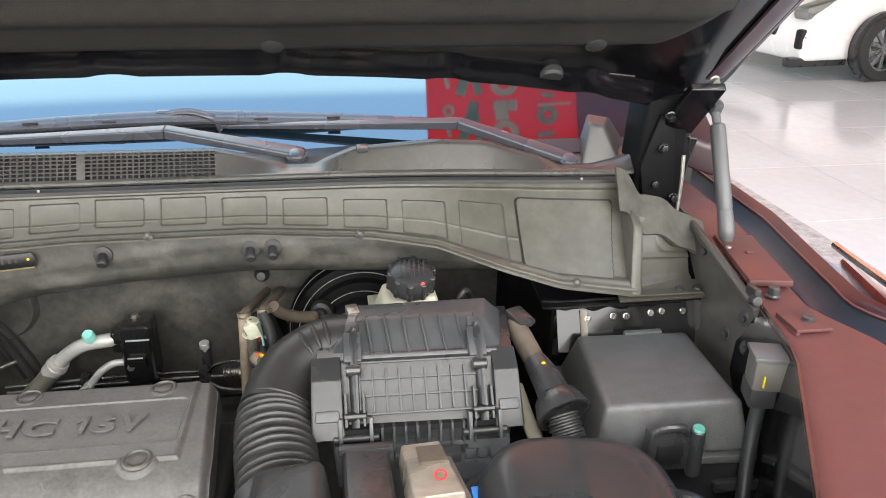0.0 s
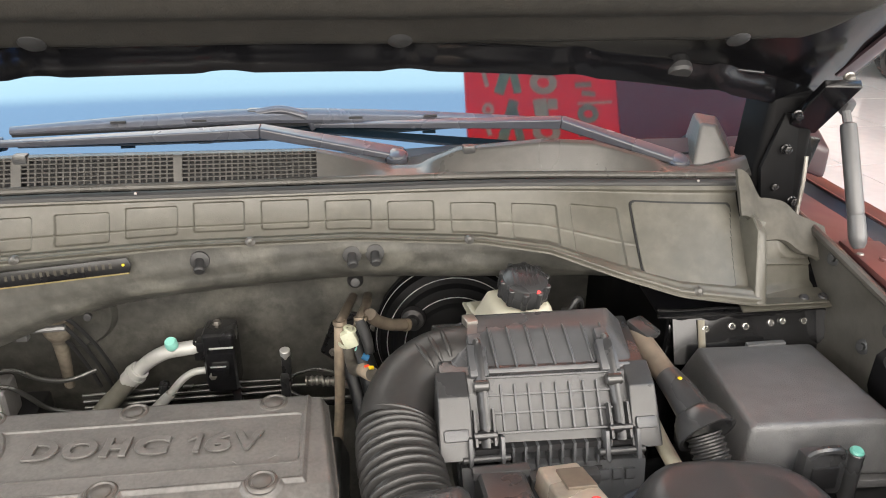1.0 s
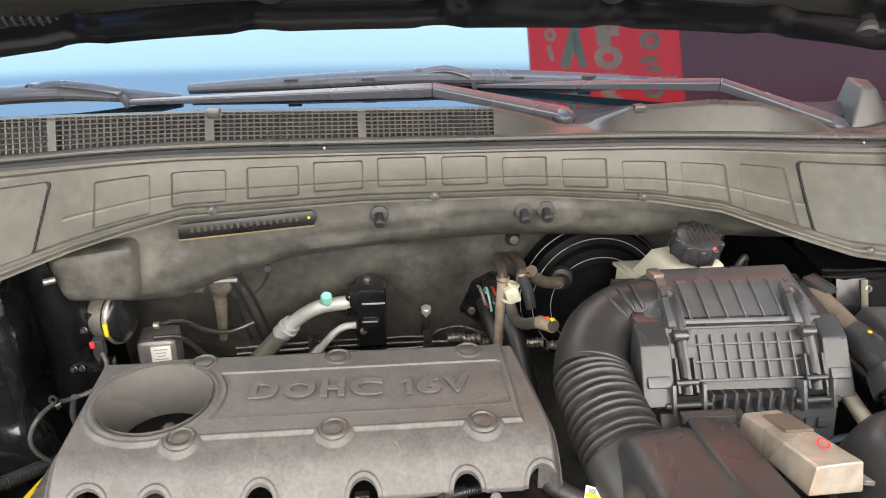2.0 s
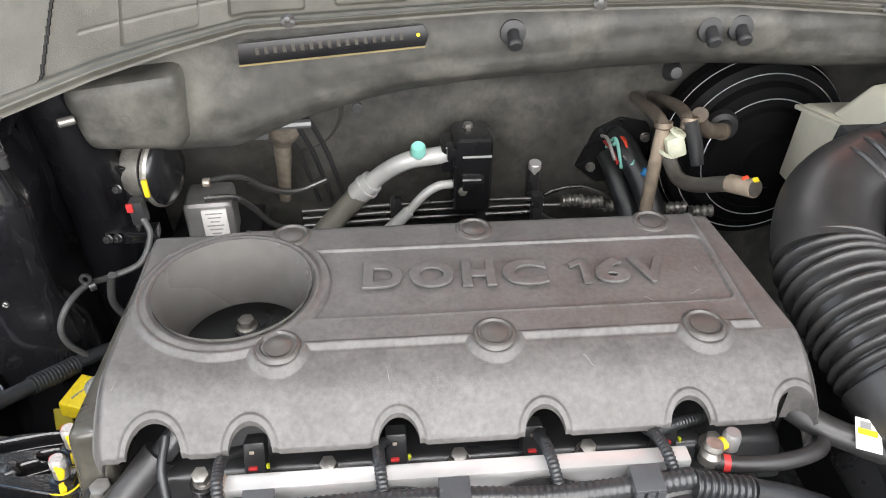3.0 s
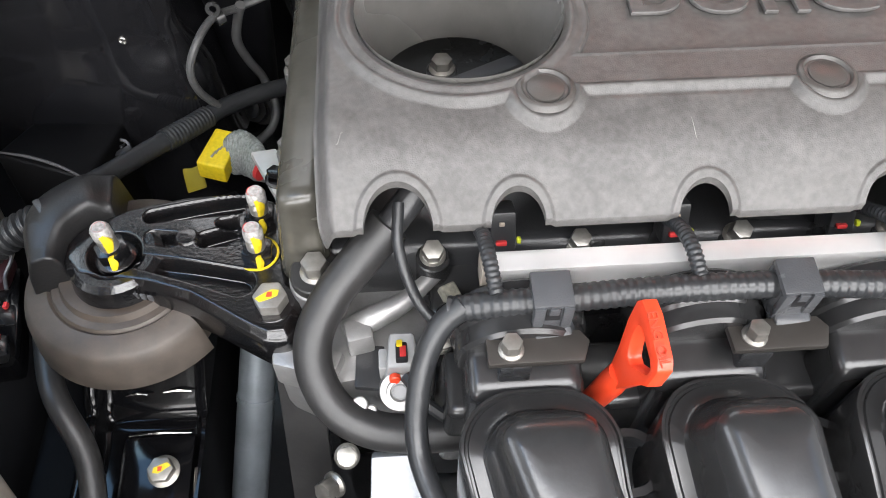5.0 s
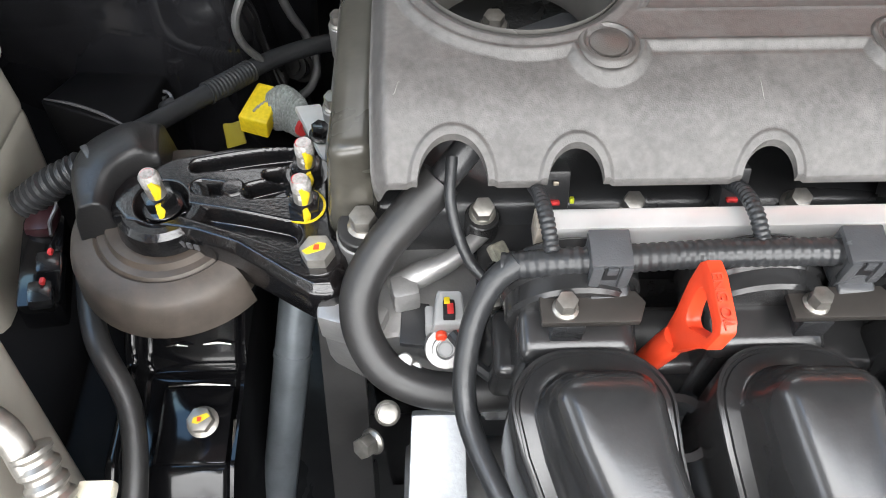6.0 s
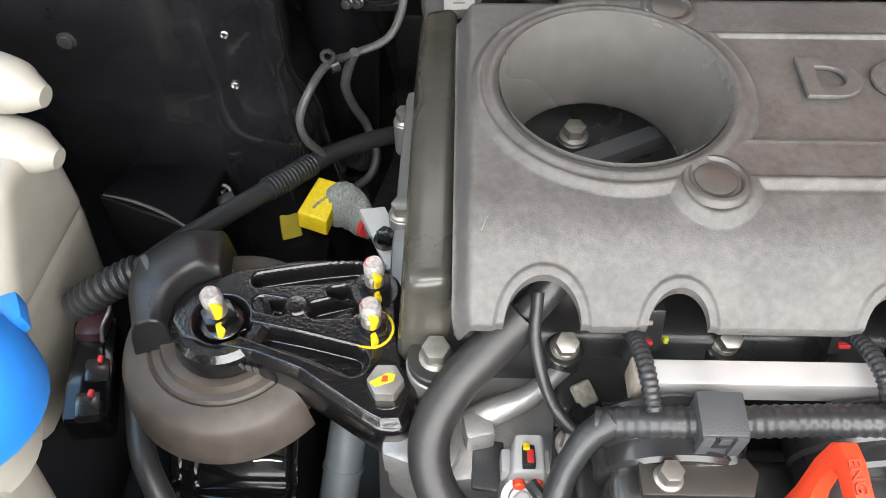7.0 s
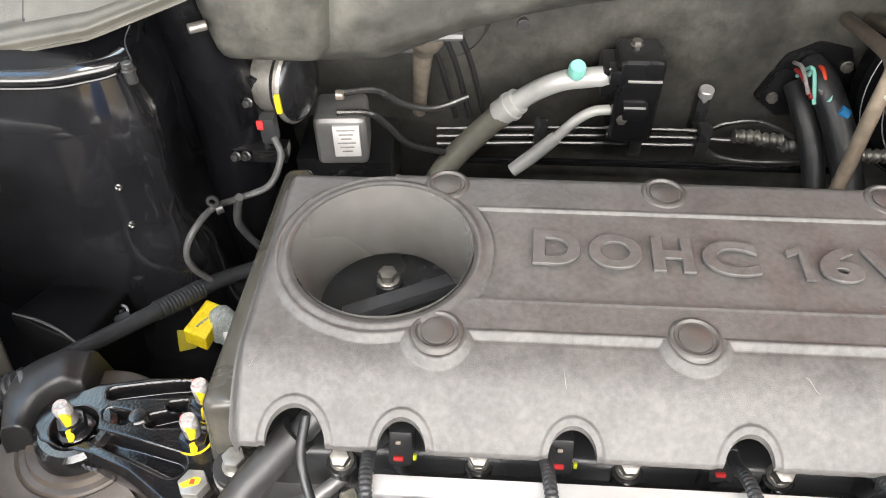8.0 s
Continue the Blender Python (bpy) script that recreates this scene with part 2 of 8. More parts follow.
def part(name, bm, material, parent, label="", angle=35):
    """One mesh, built in world places, under a thing or a part."""
    ob = link_mesh(name, bm, material, angle)
    ob.parent = parent
    ob.matrix_parent_inverse = Matrix() if parent.parent else parent.matrix_basis.inverted()
    if label:
        tagged(ob, label)
    return ob


def thing(name, label, category, at=(0, 0, 0), group="", kind=""):
    ob = new(name)
    ob.empty_display_size = 0.02
    ob.location = at
    return tagged(ob, label, category, group, kind)


def solo(name, bm, material, label, category, group="", kind="", angle=35):
    return tagged(link_mesh(name, bm, material, angle), label, category, group, kind)


def join(*bms):
    out = bmesh.new()
    for b in bms:
        me = bpy.data.meshes.new("tmp")
        b.to_mesh(me)
        b.free()
        out.from_mesh(me)
        bpy.data.meshes.remove(me)
    return out


def bevel_all(bm, width, segments=2, angle=25):
    if width <= 0:
        return bm
    bm.normal_update()
    edges = [e for e in bm.edges if len(e.link_faces) == 2 and e.calc_face_angle(0) > radians(angle)]
    bmesh.ops.bevel(bm, geom=edges, offset=width, segments=segments, affect="EDGES", profile=0.6, clamp_overlap=True)
    return bm


def box(c, size, bev=0.002, rot=(0, 0, 0), taper=1.0, segments=2):
    """A bevelled block round c; taper narrows its top."""
    bm = bmesh.new()
    bmesh.ops.create_cube(bm, size=1)
    for v in bm.verts:
        k = taper if v.co.z > 0 else 1
        v.co = Vector((v.co.x * size[0] * k, v.co.y * size[1] * k, v.co.z * size[2]))
    bevel_all(bm, bev, segments)
    bmesh.ops.transform(bm, matrix=pose(*c, *rot), verts=bm.verts)
    return bm


def hexa(bottom, top, bev=0.003, segments=3):
    """A block from four bottom corners and four top corners, both anticlockwise."""
    bm = bmesh.new()
    a = [bm.verts.new(p) for p in bottom]
    b = [bm.verts.new(p) for p in top]
    bm.faces.new(a[::-1])
    bm.faces.new(b)
    for i in range(4):
        j = (i + 1) % 4
        bm.faces.new((a[i], a[j], b[j], b[i]))
    bmesh.ops.recalc_face_normals(bm, faces=bm.faces)
    return bevel_all(bm, bev, segments)


def prism(poly, z0, z1, bev=0.002, m=None, segments=2):
    """A plate cut to the outline poly (x, y), from z0 to z1."""
    bm = bmesh.new()
    a = [bm.verts.new((x, y, z0)) for x, y in poly]
    b = [bm.verts.new((x, y, z1)) for x, y in poly]
    bm.faces.new(a[::-1])
    bm.faces.new(b)
    for i in range(len(poly)):
        j = (i + 1) % len(poly)
        bm.faces.new((a[i], a[j], b[j], b[i]))
    bmesh.ops.recalc_face_normals(bm, faces=bm.faces)
    bevel_all(bm, bev, segments)
    if m:
        bmesh.ops.transform(bm, matrix=m, verts=bm.verts)
    return bm


def spline(points, n=8):
    """Catmull-Rom through the points."""
    p = [Vector(q) for q in points]
    p = [p[0] * 2 - p[1], *p, p[-1] * 2 - p[-2]]
    out = []
    for i in range(1, len(p) - 2):
        for k in range(n):
            t = k / n
            a, b, c, d = p[i - 1], p[i], p[i + 1], p[i + 2]
            out.append(0.5 * (2 * b + (c - a) * t + (2 * a - 5 * b + 4 * c - d) * t * t + (3 * b - a - 3 * c + d) * t**3))
    out.append(p[-2])
    return out


def tube(points, r, seg=10, n=8, ribs=0.0, depth=0.18, straight=False, flat=1.0, wave=(0, 0, 1, 1)):
    """A hose along the points; ribs: the pitch of its corrugation. r: a number or one for each point."""
    path = [Vector(q) for q in points] if straight else spline(points, n)
    rs = [r] * len(points) if not isinstance(r, (list, tuple)) else list(r)
    if ribs:
        length = sum((b - a).length for a, b in zip(path, path[1:]))
        count = max(8, int(length / ribs * 4))
        dist = np.r_[0, np.cumsum([(b - a).length for a, b in zip(path, path[1:])])]
        xs = np.linspace(0, dist[-1], count)
        arr = np.array([tuple(q) for q in path])
        path = [Vector((np.interp(s, dist, arr[:, 0]), np.interp(s, dist, arr[:, 1]), np.interp(s, dist, arr[:, 2]))) for s in xs]
    bm = bmesh.new()
    rings = []
    side = None
    for i, q in enumerate(path):
        d = (path[min(i + 1, len(path) - 1)] - path[max(i - 1, 0)]).normalized()
        if side is None:
            side = d.orthogonal().normalized()
        side = (side - d * side.dot(d)).normalized()
        up = d.cross(side)
        rad = float(np.interp(i / (len(path) - 1) * (len(rs) - 1), range(len(rs)), rs))
        if ribs:
            rad *= 1 - depth * wave[i % 4]
        rings.append([bm.verts.new(q + rad * (math.cos(a) * side + flat * math.sin(a) * up)) for a in (2 * math.pi * k / seg for k in range(seg))])
    for a, b in zip(rings, rings[1:]):
        for k in range(seg):
            bm.faces.new((a[k], a[(k + 1) % seg], b[(k + 1) % seg], b[k]))
    bm.faces.new(rings[0][::-1])
    bm.faces.new(rings[-1])
    bmesh.ops.recalc_face_normals(bm, faces=bm.faces)
    return bm


def along(c, axis):
    """The pose at c whose z points along axis."""
    return Matrix.Translation(c) @ Vector(axis).to_track_quat("Z", "Y").to_matrix().to_4x4()


def lathe(profile, c, axis=(0, 0, 1), seg=24, arc=2 * math.pi):
    """A turned form: profile of (radius, height) along the axis from c."""
    bm = bmesh.new()
    closed = arc > 6.28
    steps = seg if closed else seg + 1
    rings = []
    for k in range(steps):
        a = arc * k / seg
        rings.append([bm.verts.new((r * math.cos(a), r * math.sin(a), z)) for r, z in profile])
    for k in range(seg):
        a, b = rings[k], rings[(k + 1) % steps]
        for i in range(len(profile) - 1):
            if profile[i][0] < 1e-6 and profile[i + 1][0] < 1e-6:
                continue
            bm.faces.new((a[i], b[i], b[i + 1], a[i + 1]))
    bmesh.ops.remove_doubles(bm, verts=bm.verts, dist=1e-6)
    if not closed:
        bmesh.ops.holes_fill(bm, edges=[e for e in bm.edges if len(e.link_faces) == 1], sides=0)
    bmesh.ops.recalc_face_normals(bm, faces=bm.faces)
    bmesh.ops.transform(bm, matrix=along(c, axis), verts=bm.verts)
    return bm


def cyl(c, r, h, axis=(0, 0, 1), bev=0.0008, seg=20):
    return lathe([(0, 0), (r - bev, 0), (r, bev), (r, h - bev), (r - bev, h), (0, h)], c, axis, seg)


def hex_head(c, af, h, axis=(0, 0, 1)):
    """A bolt's flange and six-sided head; af: across the flats."""
    poly = [(af / 1.732 * math.cos(a), af / 1.732 * math.sin(a)) for a in (math.pi / 3 * k for k in range(6))]
    return join(
        lathe([(0, 0), (af * 0.7, 0), (af * 0.7, h * 0.12), (af * 0.56, h * 0.26), (0, h * 0.3)], c, axis, 20),
        prism(poly, h * 0.2, h, af * 0.07, along(c, axis)),
    )


def bolt(parent, c, af=0.012, h=0.009, axis=(0, 0, 1), name="bolt", material=None):
    return part(name, hex_head(c, af, h, axis), material or STEEL, parent)


def field(xs, ys, f, keep=None):
    """A sheet z = f(x, y) over the grid; keep(x, y) drops faces."""
    bm = bmesh.new()
    rows = [[bm.verts.new(f(x, y)) for x in xs] for y in ys]
    for j in range(len(ys) - 1):
        for i in range(len(xs) - 1):
            if keep is None or keep((xs[i] + xs[i + 1]) / 2, (ys[j] + ys[j + 1]) / 2):
                bm.faces.new((rows[j][i], rows[j][i + 1], rows[j + 1][i + 1], rows[j + 1][i]))
    for v in [v for v in bm.verts if not v.link_faces]:
        bm.verts.remove(v)
    return bm


def thicken(bm, d):
    """Give a sheet thickness d below its face."""
    bm.normal_update()
    bmesh.ops.solidify(bm, geom=bm.faces[:], thickness=d)
    return bm


def smooth(a, b, x):
    t = min(1, max(0, (x - a) / (b - a)))
    return t * t * (3 - 2 * t)


def rounded(x, y, cx, cy, hx, hy, r):
    """Distance outside a rounded rectangle (negative inside)."""
    dx, dy = abs(x - cx) - hx + r, abs(y - cy) - hy + r
    return math.hypot(max(dx, 0), max(dy, 0)) + min(max(dx, dy), 0) - r


def lin(x, xs, zs):
    return float(np.interp(x, xs, zs))


def letters(text, size, depth, m, bev=0.0, bold=0.0):
    """Raised lettering from the built-in font, as a bmesh at the pose m."""
    cu = bpy.data.curves.new("lettering", "FONT")
    cu.body, cu.size, cu.extrude, cu.bevel_depth, cu.offset = text, size, depth, bev, bold
    cu.align_x, cu.align_y = "CENTER", "CENTER"
    ob = bpy.data.objects.new("lettering", cu)
    me = bpy.data.meshes.new_from_object(ob)
    bm = bmesh.new()
    bm.from_mesh(me)
    bpy.data.objects.remove(ob)
    bpy.data.meshes.remove(me)
    bmesh.ops.transform(bm, matrix=m, verts=bm.verts)
    return bm

# ---- showroom ----
GROUND = -0.95


def build_room():
    floor = solo("floor", box((2.0, 2.5, GROUND - 0.06), (17, 18, 0.1), 0), GROUT, "pale joint bed under polished floor tiles", "floor", kind="structure")
    x0, y0, n, size = -6.4, -6.25, 18, 0.95
    me = None
    for i in range(17):
        for j in range(n):
            cx, cy = x0 + i * size, y0 + j * size
            if me is None:
                b = box((0, 0, 0), (size - 0.006, size - 0.006, 0.02), 0.001, segments=1)
                me = bpy.data.meshes.new("tile")
                b.to_mesh(me)
                b.free()
                me.materials.append(TILE)
            t = new("tile", me)
            t.location = (cx, cy, GROUND - 0.01)
            t.parent = floor
    for name, c, s in (
        ("wall_north", (2, 11.6, 1.2), (17.4, 0.2, 4.4)),
        ("wall_east", (10.6, 2.5, 1.2), (0.2, 18, 4.4)),
    ):
        solo(name, box(c, s, 0), WALL, "plain light plaster showroom wall", "wall", kind="structure")
    for name, c, s in (
        ("wall_south_sill", (2, -6.6, -0.7), (17.4, 0.2, 0.5)),
        ("wall_south_head", (2, -6.6, 3.15), (17.4, 0.2, 0.5)),
        ("wall_west_sill", (-6.6, 2.5, -0.7), (0.2, 18, 0.5)),
        ("wall_west_head", (-6.6, 2.5, 3.15), (0.2, 18, 0.5)),
    ):
        solo(name, box(c, s, 0), WALL, "plaster wall strip round the shop window", "wall", kind="structure")
    # ceiling with a rooflight over the windscreen
    bits = [box((c, d, 3.45), (sx, sy, 0.12), 0) for c, d, sx, sy in ((2, -4.05, 17.4, 5.1), (2, 8.75, 17.4, 5.9), (-4.75, 2.15, 3.9, 7.3), (7.6, 2.15, 6.2, 7.3))]
    solo("ceiling", join(*bits), WALL, "flat white ceiling with a large rooflight", "ceiling", kind="structure")

    solo("backdrop", box((1.2, 2.15, 5.0), (12, 11, 0.02), 0), SKYGLOW, "plain blue sky above the rooflight", "sky", kind="structure")


build_room()


def build_banner():
    """The red board overhead that the windscreen mirrors."""
    ob = thing("hanging_banner", "red overhead board with pale lettering shapes", "banner", (1.2, 1.5, 2.9))
    m = pose(1.62, 1.42, 2.55, 8, 0, 0)
    part("board", prism([(-0.67, -0.95), (0.1, -0.95), (0.1, 0.75), (-0.67, 0.75)], 0, 0.03, 0.003, m), REDCLOTH, ob)
    # drawn far past the board's end, to keep sky out of the glass
    part("dark_panel", prism([(0.105, -0.95), (2.9, -0.95), (2.9, 0.75), (0.105, 0.75)], 0, 0.03, 0.003, m), mat("dark_red_board", (0.3, 0.05, 0.05), 0.6, var=0.1), ob, "dark maroon end panel, lengthened to mask mirrored sky")
    def stroke(x, y, w, h, turn, c):
        part("lettering_stroke", prism([(-w / 2, -h / 2), (w / 2, -h / 2), (w / 2, h / 2), (-w / 2, h / 2)], -0.006, 0, 0.001, m @ pose(x, y, 0, 0, 0, turn)), c, ob)

    def loop(x, y, rx, ry, c):
        bm = lathe([(0.45, -0.006), (1.0, -0.006), (1.0, 0.0), (0.45, 0.0), (0.45, -0.006)], (0, 0, 0), (0, 0, 1), 28)
        bmesh.ops.transform(bm, matrix=m @ Matrix.Translation((x, y, 0)) @ Matrix.Diagonal((rx, ry, 1, 1)), verts=bm.verts)
        part("lettering_loop", bm, c, ob)

    for row in range(3):
        y = -0.42 + 0.24 * row
        loop(-0.565, y + 0.06, 0.03, 0.032, CREAM)
        stroke(-0.57, y - 0.03, 0.022, 0.075, 12, CREAM)
        stroke(-0.47, y, 0.05, 0.22, -20, SAGE)
        stroke(-0.425, y - 0.02, 0.04, 0.16, 10, SAGE)
        loop(-0.28, y - 0.05, 0.07, 0.058, CREAM)
        stroke(-0.3, y + 0.06, 0.07, 0.1, 6, CREAM)
        stroke(-0.24, y + 0.085, 0.05, 0.05, 0, CREAM)
        loop(-0.06, y + 0.035, 0.055, 0.045, SAGE)
        stroke(-0.075, y - 0.06, 0.085, 0.026, 4, SAGE)
        stroke(-0.05, y - 0.105, 0.07, 0.024, -6, SAGE)
    stroke(-0.02, -0.33, 0.18, 0.012, 3, CREAM)

    for x in (1.1, 2.0):
        part("hanger", cyl((x, 1.9, 2.64), 0.006, 0.68), STEEL, ob)
    solo("roof_beam", box((1.62, 1.9, 3.36), (9.0, 0.08, 0.1), 0.01), WALL, "white steel beam across the rooflight", "beam", kind="structure")


build_banner()


def build_tint_board():
    """A larger unseen board, added further back under the rooflight to redden cover reflections."""
    ob = thing("hanging_banner", "plain unseen salmon cloth, added to redden the cover's reflections", "banner", (2.7, 3.5, 2.75))
    m = pose(2.75, 3.5, 2.72, 6, 0, 0)
    part("board", prism([(-2.3, -1.6), (2.2, -1.6), (2.2, 1.2), (-2.3, 1.2)], 0, 0.004, 0, m), SALMONTINT, ob, "translucent salmon cloth")
    for x in (1.2, 4.2):
        part("hanger", cyl((x, 3.6, 2.73), 0.006, 0.6), STEEL, ob)

    solo("roof_beam", box((2.7, 3.6, 3.36), (6.0, 0.08, 0.1), 0.01), WALL, "white steel beam carrying the added cloth", "beam", kind="structure")


build_tint_board()


def build_white_car():
    car = thing("white_car", "white parked saddle-nosed car on the showroom floor", "car", (6.4, 7.4, GROUND))
    tagged(car, "white parked car with dark grille and alloy wheel")
    x0, y0 = 6.0, 7.5
    # side profile in (x, z), swept across the car
    poly = [(-0.95, 0.2), (-0.98, 0.42), (-0.9, 0.68), (-0.55, 0.84), (0.5, 0.98), (1.4, 1.5), (2.6, 1.5), (3.3, 1.0), (3.35, 0.3), (2.6, 0.2)]
    m = Matrix.Translation((x0, y0, GROUND)) @ pose(0, 0, 0, 0, 0, 8) @ pose(0, 0, 0, 90, 0, 0)
    part("body", prism(poly, -0.9, 0.9, 0.09, m, 4), WHITECAR, car)
    part("grille", box((x0 - 0.93, y0 - 0.1, GROUND + 0.5), (0.12, 1.0, 0.14), 0.02, (0, 0, 8)), DARK, car)
    part("headlight", box((x0 - 0.66, y0 - 0.86, GROUND + 0.72), (0.42, 0.2, 0.13), 0.04, (0, -12, 14)), CHROME, car, "clear swept-back headlight")
    part("fog_light", box((x0 - 0.72, y0 - 0.93, GROUND + 0.43), (0.3, 0.1, 0.2), 0.03, (0, 0, 8)), DARK, car, "dark fog lamp recess")
    part("fog_trim", box((x0 - 0.72, y0 - 0.98, GROUND + 0.45), (0.2, 0.03, 0.02), 0.005, (0, 0, 8)), CHROME, car)
    part("lower_lip", box((x0 - 0.6, y0 - 0.9, GROUND + 0.2), (0.7, 0.14, 0.1), 0.03, (0, 0, 8)), PLASTIC, car)
    part("arch", lathe([(0.3, 0), (0.37, 0), (0.37, 0.05), (0.3, 0.05)], (x0 + 0.05, y0 - 0.98, GROUND + 0.34), (0.14, -1, 0), 30), PLASTIC, car)
    wheel = part("wheel", lathe([(0.22, 0), (0.32, 0.01), (0.34, 0.05), (0.34, 0.15), (0.32, 0.2), (0.23, 0.21), (0.22, 0.15)], (x0 + 0.05, y0 - 0.86, GROUND + 0.34), (0.14, -1, 0), 36), TYRE, car, "black tyre")
    spokes = [lathe([(0.2, 0.12), (0.235, 0.12), (0.235, 0.19), (0.21, 0.19)], (x0 + 0.05, y0 - 0.86, GROUND + 0.34), (0.14, -1, 0), 36)]
    base = along((x0 + 0.05, y0 - 0.86, GROUND + 0.34), (0.14, -1, 0))
    for k in range(10):
        spokes.append(prism([(-0.012, 0.02), (0.012, 0.02), (0.025, 0.215), (-0.025, 0.215)], 0.14, 0.17, 0.003, base @ pose(0, 0, 0, 0, 0, 36 * k)))
    spokes.append(cyl((0, 0, 0), 0.05, 0.18))
    bmesh.ops.transform(spokes[-1], matrix=base, verts=spokes[-1].verts)
    part("rim", join(*spokes), RIM, wheel, "multi-spoke dark alloy rim")


build_white_car()


def build_floor_mat():
    rug = thing("floor_mat", "grey woven floor mat with blue-grey stripes beside the car", "mat", (2.2, 1.6, GROUND))
    part("mat", box((2.35, 1.6, GROUND + 0.008), (1.1, 5.0, 0.012), 0.004), RUG, rug)
    for x in (2.46, 2.54, 2.62, 2.70):
        part("stripe", box((x, 1.6, GROUND + 0.016), (0.045, 4.96, 0.004), 0.001), RUGBLUE, rug)


build_floor_mat()

# ---- car body round the engine bay ----


def build_fender():
    f = thing("fender", "maroon front fender with inner ledge and dark gap", "fender", (1.0, 0.1, 0.1))
    ys = np.linspace(-0.62, 0.95, 60)

    def inner(y):
        return lin(y, [-0.62, -0.24, -0.05, 0.1, 0.2, 0.95], [0.6, 0.825, 0.925, 0.955, 0.96, 0.965])

    def outer(y):
        return lin(y, [-0.62, -0.24, -0.05, 0.04, 0.16, 0.3, 0.65, 0.95], [0.9, 1.02, 1.04, 1.0, 1.02, 1.045, 1.06, 1.06])

    def ledge(u, y):
        a, b = inner(y), outer(y)
        z = 0.1 + 0.008 * smooth(0.1, 0.25, y) - 0.006 * smooth(0.93, 1.0, u) - 0.004 * smooth(0.07, 0.0, u)
        return (a + (b - a) * u, y, z)

    part("inner_ledge", thicken(field(list(np.linspace(0, 1, 14)), list(ys), ledge), 0.003), MAROONIN, f, "matt maroon painted ledge")

    def gap(u, y):
        b = outer(y)
        return (b + 0.05 * u, y, 0.098 - 0.022 * math.sin(math.pi * u))

    part("gap_channel", thicken(field(list(np.linspace(0, 1, 8)), list(ys), gap), 0.002), mat("navy_black_channel", (0.02, 0.024, 0.035), 0.5), f, "dark drain channel")

    def skin(u, y):
        b = outer(y) + 0.047
        w = 0.05 + 0.05 * smooth(0.1, -0.3, y)
        z = 0.098 + 0.01 * math.sin(min(1, u * 3.5) * math.pi / 2) - 0.5 * max(0, u - 0.22) ** 1.5
        return (b + w * math.sin(u * math.pi / 2), y, z)

    part("outer_skin", thicken(field(list(np.linspace(0, 1, 24)), list(ys), skin), 0.002), MAROON, f, "glossy dark maroon outer skin")
    part("skin_edge", tube([(outer(y) + 0.048, y, 0.1) for y in np.linspace(-0.6, 0.94, 30)], 0.0016, 8, 3), MAROONIN, f, "thin maroon fold along the gap")
    part("apron", thicken(field(list(np.linspace(0, 1, 10)), list(np.linspace(-0.6, 0.5, 40)), lambda u, y: (inner(y) + 0.004 - 0.006 * math.sin(u * 9), y, 0.1 - 0.6 * u)), 0.003), GLOSSBLACK, f, "black painted inner apron")
    part("raised_pad", box((0.99, 0.155, 0.108), (0.05, 0.14, 0.008), 0.002, (0, 0, -10)), MAROONIN, f)
    bolt(f, (0.97, 0.068, 0.102), 0.012, 0.012, material=LATCH)
    bolt(f, (0.992, 0.165, 0.112), 0.009, 0.003, name="screw", material=MAROONIN)
    part("bracket", join(box((0.968, 0.005, 0.104), (0.04, 0.04, 0.004), 0.001), box((0.95, 0.005, 0.075), (0.004, 0.04, 0.06), 0.001)), MAROONIN, f, "folded maroon bracket")
    bolt(f, (0.972, 0.005, 0.106), 0.011, 0.005, material=LATCH)


build_fender()


def build_side_strip():
    s = thing("side_seal", "dark plastic seal strip along the fender ledge", "seal", (0.92, 0.18, 0.1))
    part("strip", tube([(0.962, 0.3, 0.121), (0.957, 0.2, 0.109), (0.95, 0.1, 0.097), (0.946, 0.05, 0.091)], 0.0062, 10), WEB, s, "rounded top bead")
    part("web", thicken(field(list(np.linspace(0.048, 0.31, 40)), list(np.linspace(0, 1, 24)), lambda y, v: (0.942 + 0.07 * y + 0.003 * smooth(0.3, 0.34, v) - 0.012 * smooth(0.5, 0.0, v) + 0.0015 * math.sin(y * 70) * smooth(0.6, 0.3, v), y, -0.1 + (0.183 + 0.12 * y) * v)), 0.003), WEB, s, "dark plastic side apron", angle=60)
    for y, z in ((0.075, 0.07), (0.06, 0.04), (0.11, 0.03), (0.2, 0.1)):
        part("clip", lathe([(0, 0.006), (0.004, 0.006), (0.0045, 0.002), (0.009, 0.001), (0.009, 0)], (0.941 + 0.07 * y, y, z), (-1, -0.3, 0.2), 18), PLASTIC, s, "round plastic clip")
    part("wire_clip", join(box((0.947, 0.07, 0.108), (0.008, 0.02, 0.012), 0.002), cyl((0.944, 0.065, 0.1), 0.006, 0.012, (0, -1, 0.3))), PLASTIC, s)


build_side_strip()


def build_headlight():
    h = thing("headlight", "glossy clear headlamp lens, red reflections put into its colour", "headlight", (1.12, -0.05, 0.06))
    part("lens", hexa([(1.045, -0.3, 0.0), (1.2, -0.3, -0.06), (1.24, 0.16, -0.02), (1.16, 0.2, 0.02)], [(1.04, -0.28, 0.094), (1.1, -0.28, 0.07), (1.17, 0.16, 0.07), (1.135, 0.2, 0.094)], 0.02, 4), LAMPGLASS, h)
    part("trim", tube([(1.05, -0.28, 0.098), (1.1, -0.05, 0.106), (1.135, 0.2, 0.1)], 0.005, 8), CHROME, h)


build_headlight()


